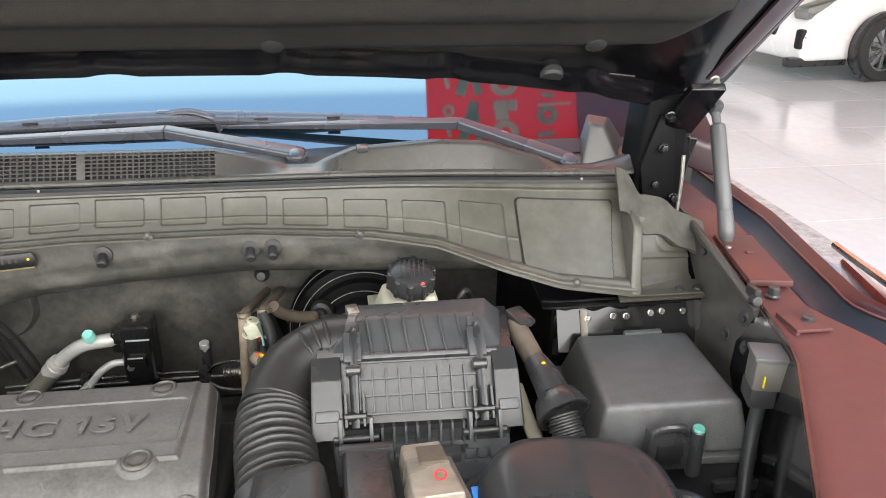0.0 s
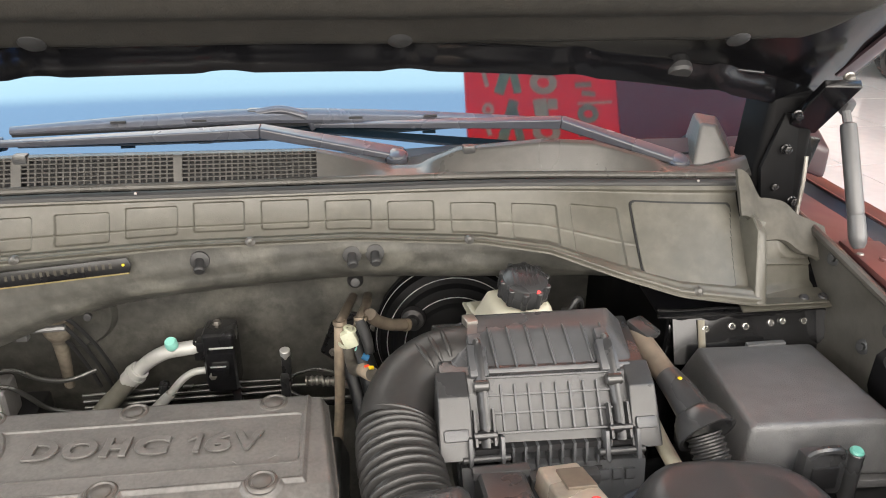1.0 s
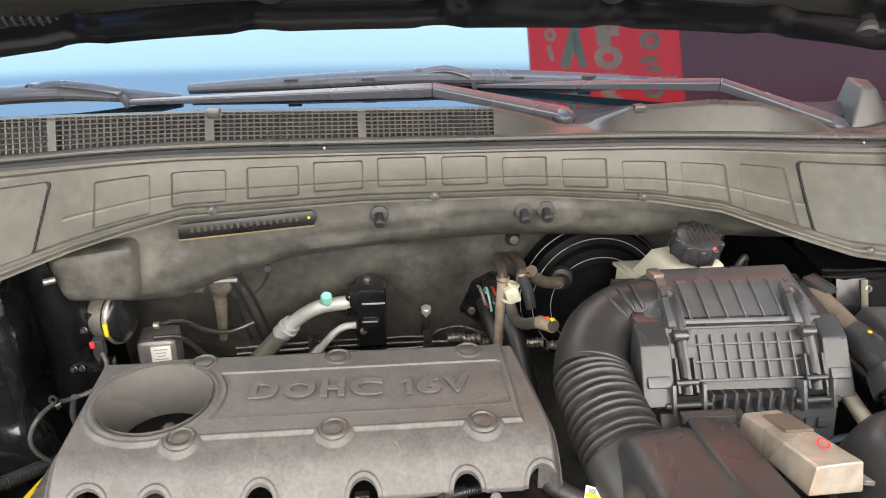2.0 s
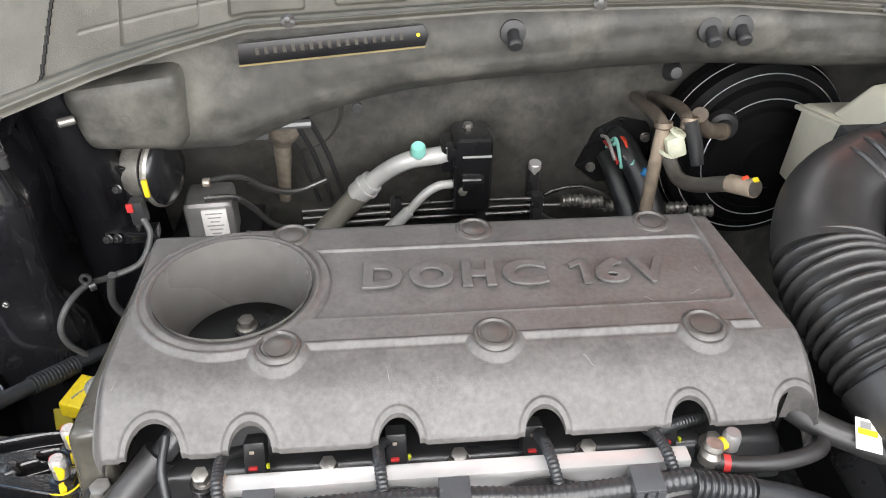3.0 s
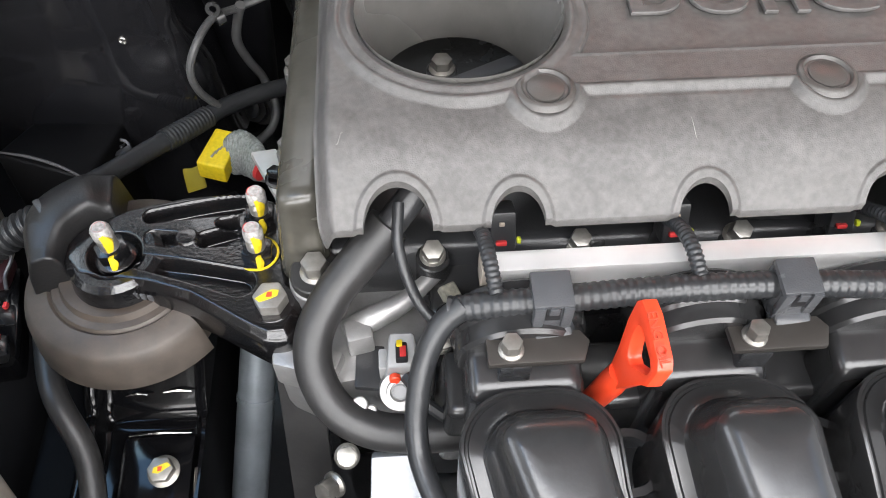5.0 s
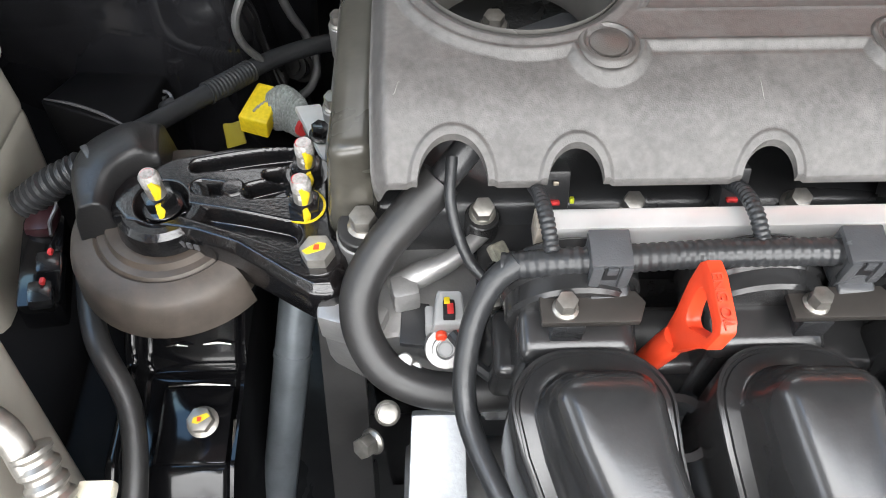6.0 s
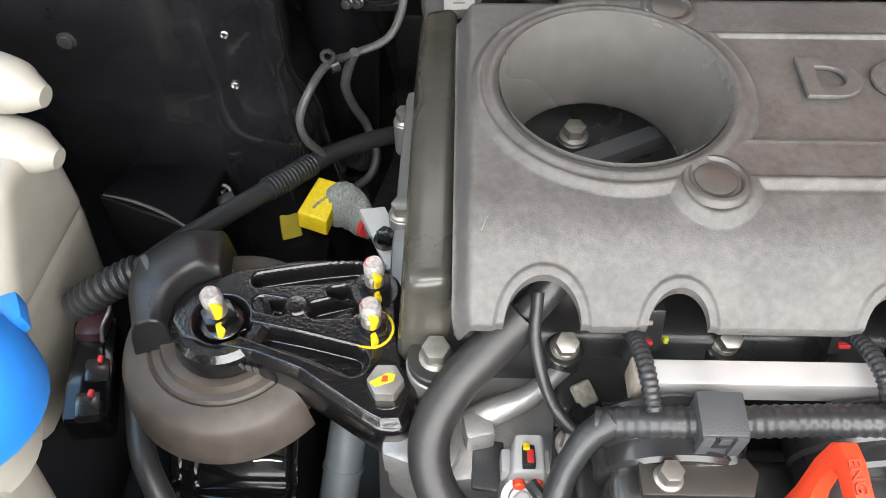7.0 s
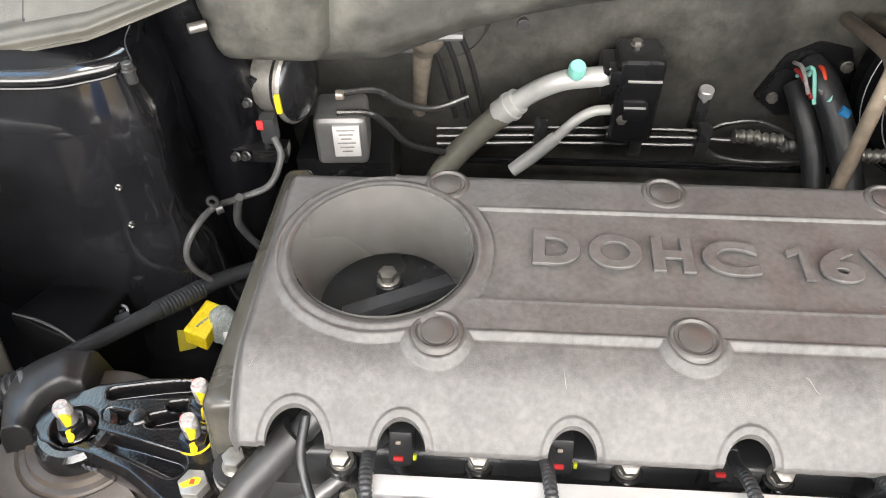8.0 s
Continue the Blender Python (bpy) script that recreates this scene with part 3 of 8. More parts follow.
def build_tower_left():
    t = thing("strut_tower", "glossy black strut tower with spot welds", "strut tower", (-0.36, 0.31, -0.3))
    # outline of the tower in plan: a flat front, a round corner, a side running back
    plan = [(-0.56, 0.172), (-0.5, 0.17), (-0.42, 0.168), (-0.34, 0.167), (-0.28, 0.168), (-0.25, 0.171), (-0.234, 0.177), (-0.227, 0.19), (-0.23, 0.22), (-0.238, 0.26), (-0.25, 0.32)]
    path = spline([(x, y, 0) for x, y in plan], 6)

    def wall(u, z):
        k = min(len(path) - 2, max(1, int(u * (len(path) - 1))))
        p = path[k]
        d = (path[k + 1] - path[k - 1]).normalized()
        n = Vector((d.y, -d.x, 0))
        out = 0.012 * smooth(-0.09, -0.15, z) + 0.12 * max(0.0, -0.15 - z) - 0.011 * max(0.0, min(1.0, z / 0.042))
        out -= 0.0025 * smooth(0.03, 0.0, math.hypot(p.x + 0.235, z + 0.075) - 0.02)
        out += 0.0015 * math.sin(p.x * 60) * smooth(0.0, -0.05, z)
        q = p + n * out
        return (q.x, q.y, z)

    part("wall", thicken(field(list(np.linspace(0.0, 1.0, 120)), list(np.linspace(-0.5, 0.042, 96)), wall), -0.003), mat("tower_black_paint", (0.008, 0.008, 0.009), 0.1, coat=0.4, var=0.3, bump=0.05, bump_scale=18), t, angle=80)
    lip = [Vector((x, y - 0.004, 0.047 + 0.008 * smooth(-0.3, -0.22, x))) for x, y in plan[:8]]
    part("rim", tube(lip, 0.0062, 14, 6, flat=0.75), GLOSSBLACK, t, "shiny rounded rim")
    part("seam", tube([p + Vector((0, 0.001, -0.0085)) for p in lip], 0.0014, 8, 6), FLANGE, t, "black sealed seam")
    part("cap", thicken(field(list(np.linspace(0, 1, 40)), list(np.linspace(0, 1, 12)), lambda u, v: Vector(path[min(len(path) - 1, int(u * (len(path) - 1)))]) + Vector((-0.02 * v, 0.11 * v, 0.05 + 0.04 * v - 0.01 * math.sin(3.1 * v)))), 0.003), DULLBLACK, t, "black tower top")
    for x, y, z in ((-0.352, 0.1722, 0.02), (-0.331, 0.1717, 0.0196), (-0.314, 0.1717, 0.0185), (-0.273, 0.1737, 0.0235), (-0.2818, 0.1672, -0.024), (-0.2604, 0.168, -0.052), (-0.2626, 0.1672, -0.0922)):
        part("spot", lathe([(0, 0.0006), (0.002, 0.0004), (0.0032, 0.0018), (0.0042, 0.0014), (0.005, -0.0012)] if z > 0 else [(0, 0.0002), (0.0014, 0.0), (0.0022, 0.0014), (0.0028, 0.0012), (0.0034, -0.001)], (x, y, z), (0, -1, 0.15), 18), LATCH if z > 0 else CHROME, t, "small weld spot")
    bolt(t, (-0.362, 0.165, -0.055), 0.009, 0.004, (0.05, -1, 0), material=LATCH)
    part("pin", join(cyl((-0.222, 0.174, 0.04), 0.0042, 0.014), hex_head((-0.222, 0.174, 0.05), 0.0075, 0.006)), LATCH, t)
    part("wire_tie", tube([(-0.22, 0.178, 0.055), (-0.221, 0.18, 0.068), (-0.214, 0.181, 0.08)], 0.0005, 6), SEAL, t)


build_tower_left()


def build_tower_right():
    t = thing("strut_tower", "shiny black strut tower with bright flange", "strut tower", (0.86, 0.37, -0.3))
    xs, zs = list(np.linspace(0.765, 0.935, 30)), list(np.linspace(-0.4, 0.024, 24))

    def wall(x, z):
        y = 0.212 + 0.9 * (x - 0.85) ** 2 + 0.012 * smooth(-0.012, 0.0, z) - 0.02 * smooth(0.0, 0.02, z) + 0.003 * math.sin(x * 160) * smooth(-0.03, 0, z)
        return (x, y, z)

    part("wall", thicken(field(xs, zs, wall), 0.004), GLOSSBLACK, t)
    part("cheek", thicken(field(list(np.linspace(0, 1, 8)), zs, lambda u, z: (0.765 - 0.03 * u, 0.218 + 0.3 * u, z)), 0.004), SHADOWBLACK, t)
    def face_y(x, z):
        return 0.2 + 0.5 * (x - 0.86) ** 2 + 0.45 * (z - 0.006)

    part("flange_face", thicken(field(list(np.linspace(0.765, 0.975, 60)), list(np.linspace(-0.03, 0.024, 16)), lambda x, z: (x, face_y(x, z) + 0.0006 * math.sin(x * 70 + 40 * z), z)), 0.002), FLANGE, t, "shiny black flange face", angle=80)
    for dz, dy, r in ((0.027, -0.003, 0.0032), (0.034, 0.0, 0.0022)):
        part("seam_bead", tube([(x, face_y(x, 0.024) + dy, dz + 0.0012 * math.sin(x * 55)) for x in np.linspace(0.745, 0.97, 16)], r, 10, 4), FLANGE, t, "glossy sealed seam")
    part("seam_shelf", thicken(field(list(np.linspace(0.745, 0.975, 40)), list(np.linspace(0, 1, 6)), lambda x, v: (x, 0.206 + 0.08 * v, 0.032 + 0.01 * v + 0.0008 * math.sin(x * 90))), 0.003), DULLBLACK, t, "black flange shelf")
    # pale patches stand for bright reflections on the black painted flange
    bare = mat("flange_reflection", (0.12, 0.11, 0.085), 0.4, metal=0.3, var=0.25)
    for x, w in ((0.8, 0.009), (0.966, 0.007)):
        part("reflection_patch", thicken(field(list(np.linspace(x - w / 2, x + w / 2, 10)), list(np.linspace(-0.028, 0.021, 12)), lambda x, z: (x, face_y(x, z) - 0.0025 + 0.0006 * math.sin(x * 300), z)), 0.001), bare, t, "pale patch painting the flange's reflection")
    for x, z in ((0.806, 0.01), (0.84, 0.012), (0.858, 0.011), (0.892, 0.013), (0.908, 0.014), (0.938, 0.012)):
        part("spot", lathe([(0, 0.0002), (0.0028, 0.0002), (0.0036, 0.0016), (0.0044, 0.0014), (0.005, -0.001)], (x, face_y(x, z) - 0.0008, z), (0, -1, 0.4), 18), CHROME, t, "bright weld spot")


build_tower_right()


def build_bay_shell():
    """Dark sides and floor pan that close the engine bay."""
    w = solo("bay_side_panel", join(box((-0.62, 0.0, -0.2), (0.02, 1.7, 0.6), 0.004), box((-0.52, 0.03, -0.32), (0.2, 0.25, 0.4), 0.02)), DULLBLACK, "black painted inner side panel", "body panel", kind="structure")
    solo("bay_front_panel", join(box((0.25, -0.52, -0.33), (1.75, 0.03, 0.6), 0.01), box((0.25, -0.56, -0.035), (1.75, 0.12, 0.025), 0.008)), DULLBLACK, "black plastic front carrier panel", "body panel", kind="structure")
    solo("bay_undertray", box((0.25, -0.1, -0.66), (1.9, 1.2, 0.02), 0.004), PLASTIC, "black plastic undertray below the engine", "undertray", kind="structure")
    r = thing("frame_rail", "glossy black chassis rail under the engine mount", "chassis rail", (-0.24, -0.1, -0.3))
    part("rail", box((-0.285, -0.12, -0.31), (0.14, 0.7, 0.13), 0.012), SHADOWBLACK, r)
    # pressed pedestal: a dished plate between two turned-up flanges
    part("pedestal", field(list(np.linspace(-0.3, -0.207, 40)), list(np.linspace(-0.15, 0.03, 60)), lambda x, y: (x, y, -0.222 + 0.05 * smooth(-0.085, 0.02, y) - 0.5 * max(0.0, -0.128 - y) + 0.012 * smooth(-0.272, -0.279, x) - 0.1 * smooth(-0.284, -0.3, x) + 0.01 * smooth(-0.214, -0.209, x) - 0.004 * smooth(0.006, 0.0, abs(y + 0.062)))), RAILBLACK, r, angle=60)
    part("pad", box((-0.237, -0.1, -0.2215), (0.046, 0.05, 0.009), 0.003, (4, 0, 0)), RAILBLACK, r)
    # glints on the gloss black edges, drawn as thin bright tubes
    for x, y, n in ((-0.237, -0.0748, 0.04), (-0.252, -0.052, 0.014), (-0.226, -0.051, 0.018)):
        part("edge_glint", tube([(x - n / 2, y, -0.2155 if y < -0.07 else -0.2035), (x, y + 0.001, -0.2148 if y < -0.07 else -0.203), (x + n / 2, y, -0.2155 if y < -0.07 else -0.2035)], [0.0006, 0.0012, 0.0005], 6), CHROME, r, "thin bright line along an edge")
    for x in (-0.2665, -0.2095):
        part("edge_glint", tube([(x, -0.118, -0.213), (x, -0.1, -0.2115)], [0.0006, 0.0014], 6), CHROME, r, "thin bright line along an edge")
    marked_bolt(r, (-0.2315, -0.099, -0.217), 0.0145, 0.009, (0, -0.15, 1))
    part("side_slope", hexa([(-0.46, -0.3, -0.5), (-0.3, -0.3, -0.5), (-0.3, 0.2, -0.5), (-0.46, 0.2, -0.5)], [(-0.44, -0.3, -0.17), (-0.33, -0.3, -0.24), (-0.33, 0.2, -0.22), (-0.44, 0.2, -0.15)], 0.02), SHADOWBLACK, r)
    part("seam_edge", tube([(-0.345, 0.098, -0.127), (-0.325, 0.094, -0.1285), (-0.305, 0.087, -0.131), (-0.285, 0.076, -0.1335)], [0.0007, 0.0012, 0.0012, 0.0007], 6), STRUTGREY, r, "grey line along the sheet edge")
    part("seam_panel", hexa([(-0.36, 0.098, -0.25), (-0.285, 0.078, -0.25), (-0.28, 0.16, -0.25), (-0.36, 0.16, -0.25)], [(-0.35, 0.099, -0.129), (-0.285, 0.0775, -0.1355), (-0.28, 0.165, -0.16), (-0.35, 0.165, -0.16)], 0.004), SHADOWBLACK, r)


def marked_bolt(parent, c, af, h, axis=(0, 0, 1)):
    b = bolt(parent, c, af, h, axis)
    m = along(c, axis)
    part("paint_mark", prism([(-af * 0.3, -af * 0.16), (-af * 0.05, -af * 0.2), (af * 0.2, -af * 0.05), (af * 0.46, af * 0.12), (af * 0.3, af * 0.26), (0, af * 0.16), (-af * 0.26, af * 0.06)], h * 0.98, h * 1.03, 0, m), YELLOW, b, "yellow inspection mark")
    part("paint_dot", prism([(-af * 0.12, -af * 0.06), (af * 0.02, -af * 0.12), (af * 0.14, af * 0.04), (-af * 0.04, af * 0.12)], h * 1.0, h * 1.05, 0, m @ pose(0, 0, 0, 0, 0, 25)), ORANGE, b, "red inspection mark")
    return b


build_bay_shell()


def build_firewall():
    f = thing("firewall_insulation", "worn black insulation mat covering the firewall", "insulation", (0.25, 0.46, -0.1), kind="structure")
    xs = list(np.linspace(-0.24, 1.0, 150))
    prof_y = [0.475, 0.462, 0.458, 0.44, 0.40, 0.345, 0.305, 0.287, 0.285, 0.298, 0.33]
    vs = list(np.linspace(0, 1, 64))
    at = [0, 0.3, 0.46, 0.52, 0.58, 0.64, 0.7, 0.76, 0.84, 0.94, 1.0]

    def lower(x):
        return lin(x, [-0.24, -0.15, -0.07, 0.0, 0.06, 0.1, 0.2, 0.33, 0.5, 1.0], [-0.012, -0.012, -0.008, 0.02, 0.035, 0.042, 0.055, 0.065, 0.06, 0.03])

    def wall(x, v):
        lo = lower(x)
        hi = lin(x, [-0.3, -0.155, 0.0, 0.4, 0.55, 0.7, 1.0], [0.09, 0.1, 0.135, 0.145, 0.13, 0.1, 0.08])
        y = lin(v, at, prof_y)
        z = lin(v, at, [-0.6, -0.2, -0.02, lo - 0.02, lo - 0.012, lo - 0.006, lo, lo + 0.015, lo + 0.04, hi, hi + 0.005])
        n = noise.noise(Vector((x * 5, v * 7, 0))) * 0.006 + noise.noise(Vector((x * 17, v * 20, 3))) * 0.0025
        ridge = 0.006 * smooth(0.02, 0.0, abs(x - 0.43)) * smooth(0.74, 0.78, v)
        return (x, y + n - ridge, z + n * 0.4)

    part("mat", thicken(field(xs, vs, wall), -0.006), FELT, f, angle=60)
    # wing of the mat beside the tower
    def wing(u, v):
        return (-0.245 + 0.05 * u + 0.01 * math.sin(v * 9), 0.25 + 0.2 * u, -0.45 + 0.53 * v)

    part("side_wing", thicken(field(list(np.linspace(0, 1, 20)), list(np.linspace(0, 1, 30)), wing), 0.006), DULLBLACK, f, "black folded mat edge")
    part("fold", tube([(-0.222, 0.275, 0.07), (-0.208, 0.285, -0.03), (-0.206, 0.28, -0.12), (-0.214, 0.265, -0.26)], [0.026, 0.032, 0.03, 0.028], 20), DULLBLACK, f)
    for x, y, z in ((0.192, 0.276, 0.1), (0.373, 0.275, 0.099), (0.401, 0.275, 0.1)):
        part("push_pin", join(lathe([(0, 0.002), (0.0085, 0.002), (0.0115, 0.001), (0.012, -0.003)], (x, y + 0.004, z), (0, -1, 0.1), 20), lathe([(0, 0.017), (0.0055, 0.0165), (0.0068, 0.0145), (0.0068, 0.012), (0.0055, 0.0112), (0.0058, 0.0)], (x, y + 0.004, z), (0.05, -1, -0.55), 20)), SEAL, f, "black plastic push pin")
    part("shield_tip", hexa([(-0.19, 0.25, 0.008), (-0.11, 0.262, 0.0), (-0.1, 0.32, 0.0), (-0.2, 0.32, 0.01)], [(-0.2, 0.25, 0.07), (-0.1, 0.256, 0.08), (-0.1, 0.32, 0.08), (-0.215, 0.32, 0.06)], 0.016, 4), FELT, f)
    part("shield_pin", lathe([(0, 0.01), (0.006, 0.009), (0.008, 0.003), (0.011, 0.0)], (-0.152, 0.263, 0.04), (-0.1, -1, -0.2), 16), FELT, f)
    part("edge_pin", cyl((-0.19, 0.246, 0.045), 0.004, 0.014, (-1, -0.6, 0)), STEEL, f)
    part("rivet", cyl((0.05, 0.288, 0.03), 0.005, 0.006, (0, -1, 0)), SEAL, f)
    stud = part("stud", join(cyl((0.262, 0.452, -0.165), 0.006, 0.03, (0, -0.2, 1)), cyl((0.262, 0.446, -0.138), 0.008, 0.01, (0, -0.2, 1))), RAIL, f)
    tagged(stud, "bright stud nut on a black post")
    part("post", box((0.262, 0.452, -0.165), (0.014, 0.02, 0.05), 0.003), PLASTIC, f)


build_firewall()


def build_vin_plate():
    v = thing("stamped_plate", "narrow dark identification plate with a yellow edge", "plate", (0.03, 0.285, 0.085))
    a, b = Vector((-0.047, 0.273, 0.09)), Vector((0.112, 0.27, 0.103))
    d = (b - a).normalized()
    m = Matrix.Translation((a + b) / 2) @ Vector((0, -1, 0.15)).to_track_quat("Z", "Y").to_matrix().to_4x4() @ pose(0, 0, 0, 0, 0, 4.6)
    part("plate", prism([(-0.082, -0.009), (0.08, -0.009), (0.084, 0.0), (0.08, 0.009), (-0.08, 0.009)], 0, 0.002, 0.0008, m), DULLBLACK, v)
    part("yellow_edge", prism([(-0.082, -0.0105), (0.08, -0.0105), (0.08, -0.009), (-0.082, -0.009)], 0.0, 0.0026, 0, m), mat("dull_gold", (0.16, 0.12, 0.04), 0.5), v)
    part("yellow_dot", cyl((0, 0, 0), 0.0017, 0.001, bev=0.0003), YELLOW, v)
    bpy.data.objects["yellow_dot"].data.transform(m @ Matrix.Translation((0.075, 0.001, 0.0022)))
    for k in range(17):
        part("stamped_bar", prism([(-0.066 + k * 0.0078, -0.002), (-0.063 + k * 0.0078, -0.002), (-0.063 + k * 0.0078, 0.004), (-0.066 + k * 0.0078, 0.004)], 0.002, 0.0022, 0, m), mat("stamped_dull_gold", (0.022, 0.019, 0.011), 0.5) if k == 0 else bpy.data.materials["stamped_dull_gold"], v)


build_vin_plate()

ZLOW_X = [-0.5, -0.367, -0.254, -0.155, -0.1, -0.035, 0.17, 0.375, 0.53, 0.61, 0.69, 0.76, 0.855, 0.96]
ZLOW_Z = [0.03, 0.038, 0.06, 0.09, 0.103, 0.117, 0.128, 0.129, 0.118, 0.108, 0.088, 0.066, 0.05, 0.048]
ZLOW_Y = [0.19, 0.195, 0.2, 0.23, 0.245, 0.255, 0.257, 0.257, 0.255, 0.24, 0.2, 0.19, 0.188, 0.19]


def cowl_point(x, v, lift=0.0):
    """A point on the cowl's front face: v from 0 at its lower edge to 1 at the seal."""
    zl, yl = lin(x, ZLOW_X, ZLOW_Z), lin(x, ZLOW_X, ZLOW_Y)
    zt = 0.178 - 0.012 * smooth(0.5, 0.95, x) - 0.02 * smooth(0.0, -0.4, x)
    yt = 0.288
    z = zl + (zt - zl) * v
    y = yl + (yt - yl) * v + 0.004 * math.sin(v * math.pi)
    return Vector((x, y - lift * 0.85, z + lift * 0.3))


def build_cowl():
    c = thing("cowl_panel", "grey moulded cowl panel with recessed squares", "cowl panel", (0.3, 0.27, 0.12), kind="structure")
    squares = [(cx, h, cv, hv, (cowl_point(cx, 1) - cowl_point(cx, 0)).length) for cx, h, cv, hv in ((-0.105, 0.031, 0.46, 0.29), (-0.018, 0.031, 0.46, 0.28), (0.068, 0.03, 0.48, 0.28), (0.145, 0.029, 0.53, 0.29), (0.221, 0.029, 0.57, 0.3), (0.297, 0.0275, 0.56, 0.3), (0.371, 0.0272, 0.51, 0.3), (0.446, 0.0278, 0.48, 0.28), (0.522, 0.0278, 0.44, 0.27), (0.597, 0.0278, 0.43, 0.28), (0.671, 0.029, 0.42, 0.33))]

    def face(x, v):
        d = 0.0
        for cx, h, cv, hv, tall in squares:
            if abs(x - cx) < 0.05:
                s = rounded(x, (v - cv) * tall, cx, 0, h, hv * tall, 0.003)
                d -= 0.0034 * smooth(0.0006, -0.001, s)
        if -0.17 < x < 0.72:
            d += 0.0009 * smooth(0.018, 0.004, abs(v - 0.38))
        d += 0.010 * smooth(0.14, 0.11, v) - 0.003 * smooth(0.03, 0.0, v)
        d += 0.003 * smooth(0.03, 0.0, abs(v - 0.05))
        d += 0.006 * smooth(0.93, 0.96, v)
        return cowl_point(x, v, d)

    xs = list(np.linspace(-0.5, 0.86, 1300))
    vs = list(np.linspace(0, 1, 96))
    # hinged lids, each over a dark seam
    for cx, hx, cv, hv in ((0.783, 0.065, 0.47, 0.36), (-0.245, 0.06, 0.47, 0.36)):
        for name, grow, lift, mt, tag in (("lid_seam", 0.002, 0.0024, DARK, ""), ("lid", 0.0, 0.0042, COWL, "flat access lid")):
            gx, gv = list(np.linspace(cx - hx - grow, cx + hx + grow, 110)), list(np.linspace(cv - hv - grow * 9, cv + hv + grow * 9, 80))
            keep = lambda x, v, cx=cx, hx=hx, cv=cv, hv=hv, g=grow: rounded(x + max(0.0, x - cx) * 0.4 * (cv + hv - v), (v - cv) * 0.11, cx, 0, hx + g, (hv + g * 9) * 0.11, 0.007) < 0.0
            part(name, thicken(field(gx, gv, lambda x, v, l=lift: cowl_point(x, v, l), keep), 0.002), mt, c, tag)
    part("panel", thicken(field(xs, vs, face), 0.003), COWL, c, angle=50)
    part("under_lip", thicken(field(list(np.linspace(-0.5, 0.95, 120)), [0, 0.5, 1], lambda x, u: cowl_point(x, 0, 0.008) + Vector((0, 0.05 * u, -0.006 * u))), 0.002), COWL, c)
    for x in (0.258, 0.513, 0.0, 0.78):
        p = cowl_point(x, 0.06, 0.013)
        part("push_clip", lathe([(0, 0.002), (0.0025, 0.003), (0.0045, 0.0015), (0.006, 0)], p, (0, -0.8, 0.5), 18), COWLTOP, c, "small push clip")
    # end block and lid by the tower
    part("end_block", hexa([(0.852, 0.18, 0.052), (0.868, 0.18, 0.05), (0.876, 0.25, 0.05), (0.852, 0.25, 0.055)], [(0.862, 0.218, 0.134), (0.876, 0.222, 0.128), (0.884, 0.27, 0.14), (0.862, 0.27, 0.165)], 0.005, 3), COWL, c, "raised end rib")

    def recess(u, v):
        x = 0.868 + 0.085 * u
        d = 0.004 * smooth(0.012, 0.004, abs(math.hypot(x - 0.93, 0.075 * v - 0.062) - 0.022)) * (v > 0.5)
        lip = 0.008 * smooth(0.1, 0.0, v) + 0.004 * smooth(0.05, 0.0, abs(v - 0.42))
        return (x, 0.214 + 0.03 * v + 0.016 * u - d - lip, 0.05 + (0.088 - 0.026 * u) * v)

    part("end_recess", thicken(field(list(np.linspace(0, 1, 40)), list(np.linspace(0, 1, 40)), recess), 0.003), COWL, c, "recessed end of the cowl", angle=50)
    part("end_shelf", thicken(field(list(np.linspace(0.84, 0.958, 40)), list(np.linspace(0, 1, 8)), lambda x, v: (x, 0.183 + 0.035 * v, 0.046 + 0.006 * v - 0.002 * smooth(0.3, 0.0, v))), 0.003), COWL, c)
    for x in (0.925, 0.95):
        part("push_clip", lathe([(0, 0.003), (0.004, 0.003), (0.006, 0.001), (0.0065, 0)], (x, 0.196, 0.05), (0, -0.4, 1), 16), SEAL, c, "small push clip")

    def foam(u, v):
        x = 0.85 + 0.125 * u
        z = 0.192 - 0.036 * smooth(0.0, 0.3, u) - 0.04 * smooth(0.3, 1.0, u) - (0.05 - 0.012 * u) * v
        n = 0.0024 * noise.noise(Vector((u * 6, v * 4, 2)))
        return (x, 0.275 - 0.03 * v - 0.012 * u + n, z + n + 0.0015 * math.sin(u * 17))

    part("torn_foam", thicken(field(list(np.linspace(0, 1, 36)), list(np.linspace(0, 1, 16)), foam), 0.007), mat("crumpled_foam", (0.06, 0.056, 0.047), 0.8, var=0.4, bump=0.8, bump_scale=120), c, "crumpled grey foam end", angle=80)
    # rubber seal on top
    s = thing("cowl_seal", "black rubber weather strip along the cowl", "seal", (0.3, 0.292, 0.18))
    for dz, dy, r, mt in ((0.0, 0.004, 0.006, SEAL), (0.009, 0.012, 0.0045, COWLTOP)):
        pts = [tuple(cowl_point(x, 1.0) + Vector((0, dy, dz + 0.002))) for x in np.linspace(-0.48, 0.872, 12)]
        part("strip", tube(pts, r, 10, 6), mt, s)
    for x in (0.13, 0.81):
        part("spot", cyl(tuple(cowl_point(x, 1.0) + Vector((0, -0.001, 0.007))), 0.0018, 0.002, (0, -1, 0.5)), WHITEMARK, s)


build_cowl()

TOP_X = [-0.5, -0.2, 0.0, 0.335, 0.37, 0.41, 0.425, 0.46, 0.475, 0.51, 0.62, 0.68, 0.76, 0.79, 0.84, 0.87, 0.9]
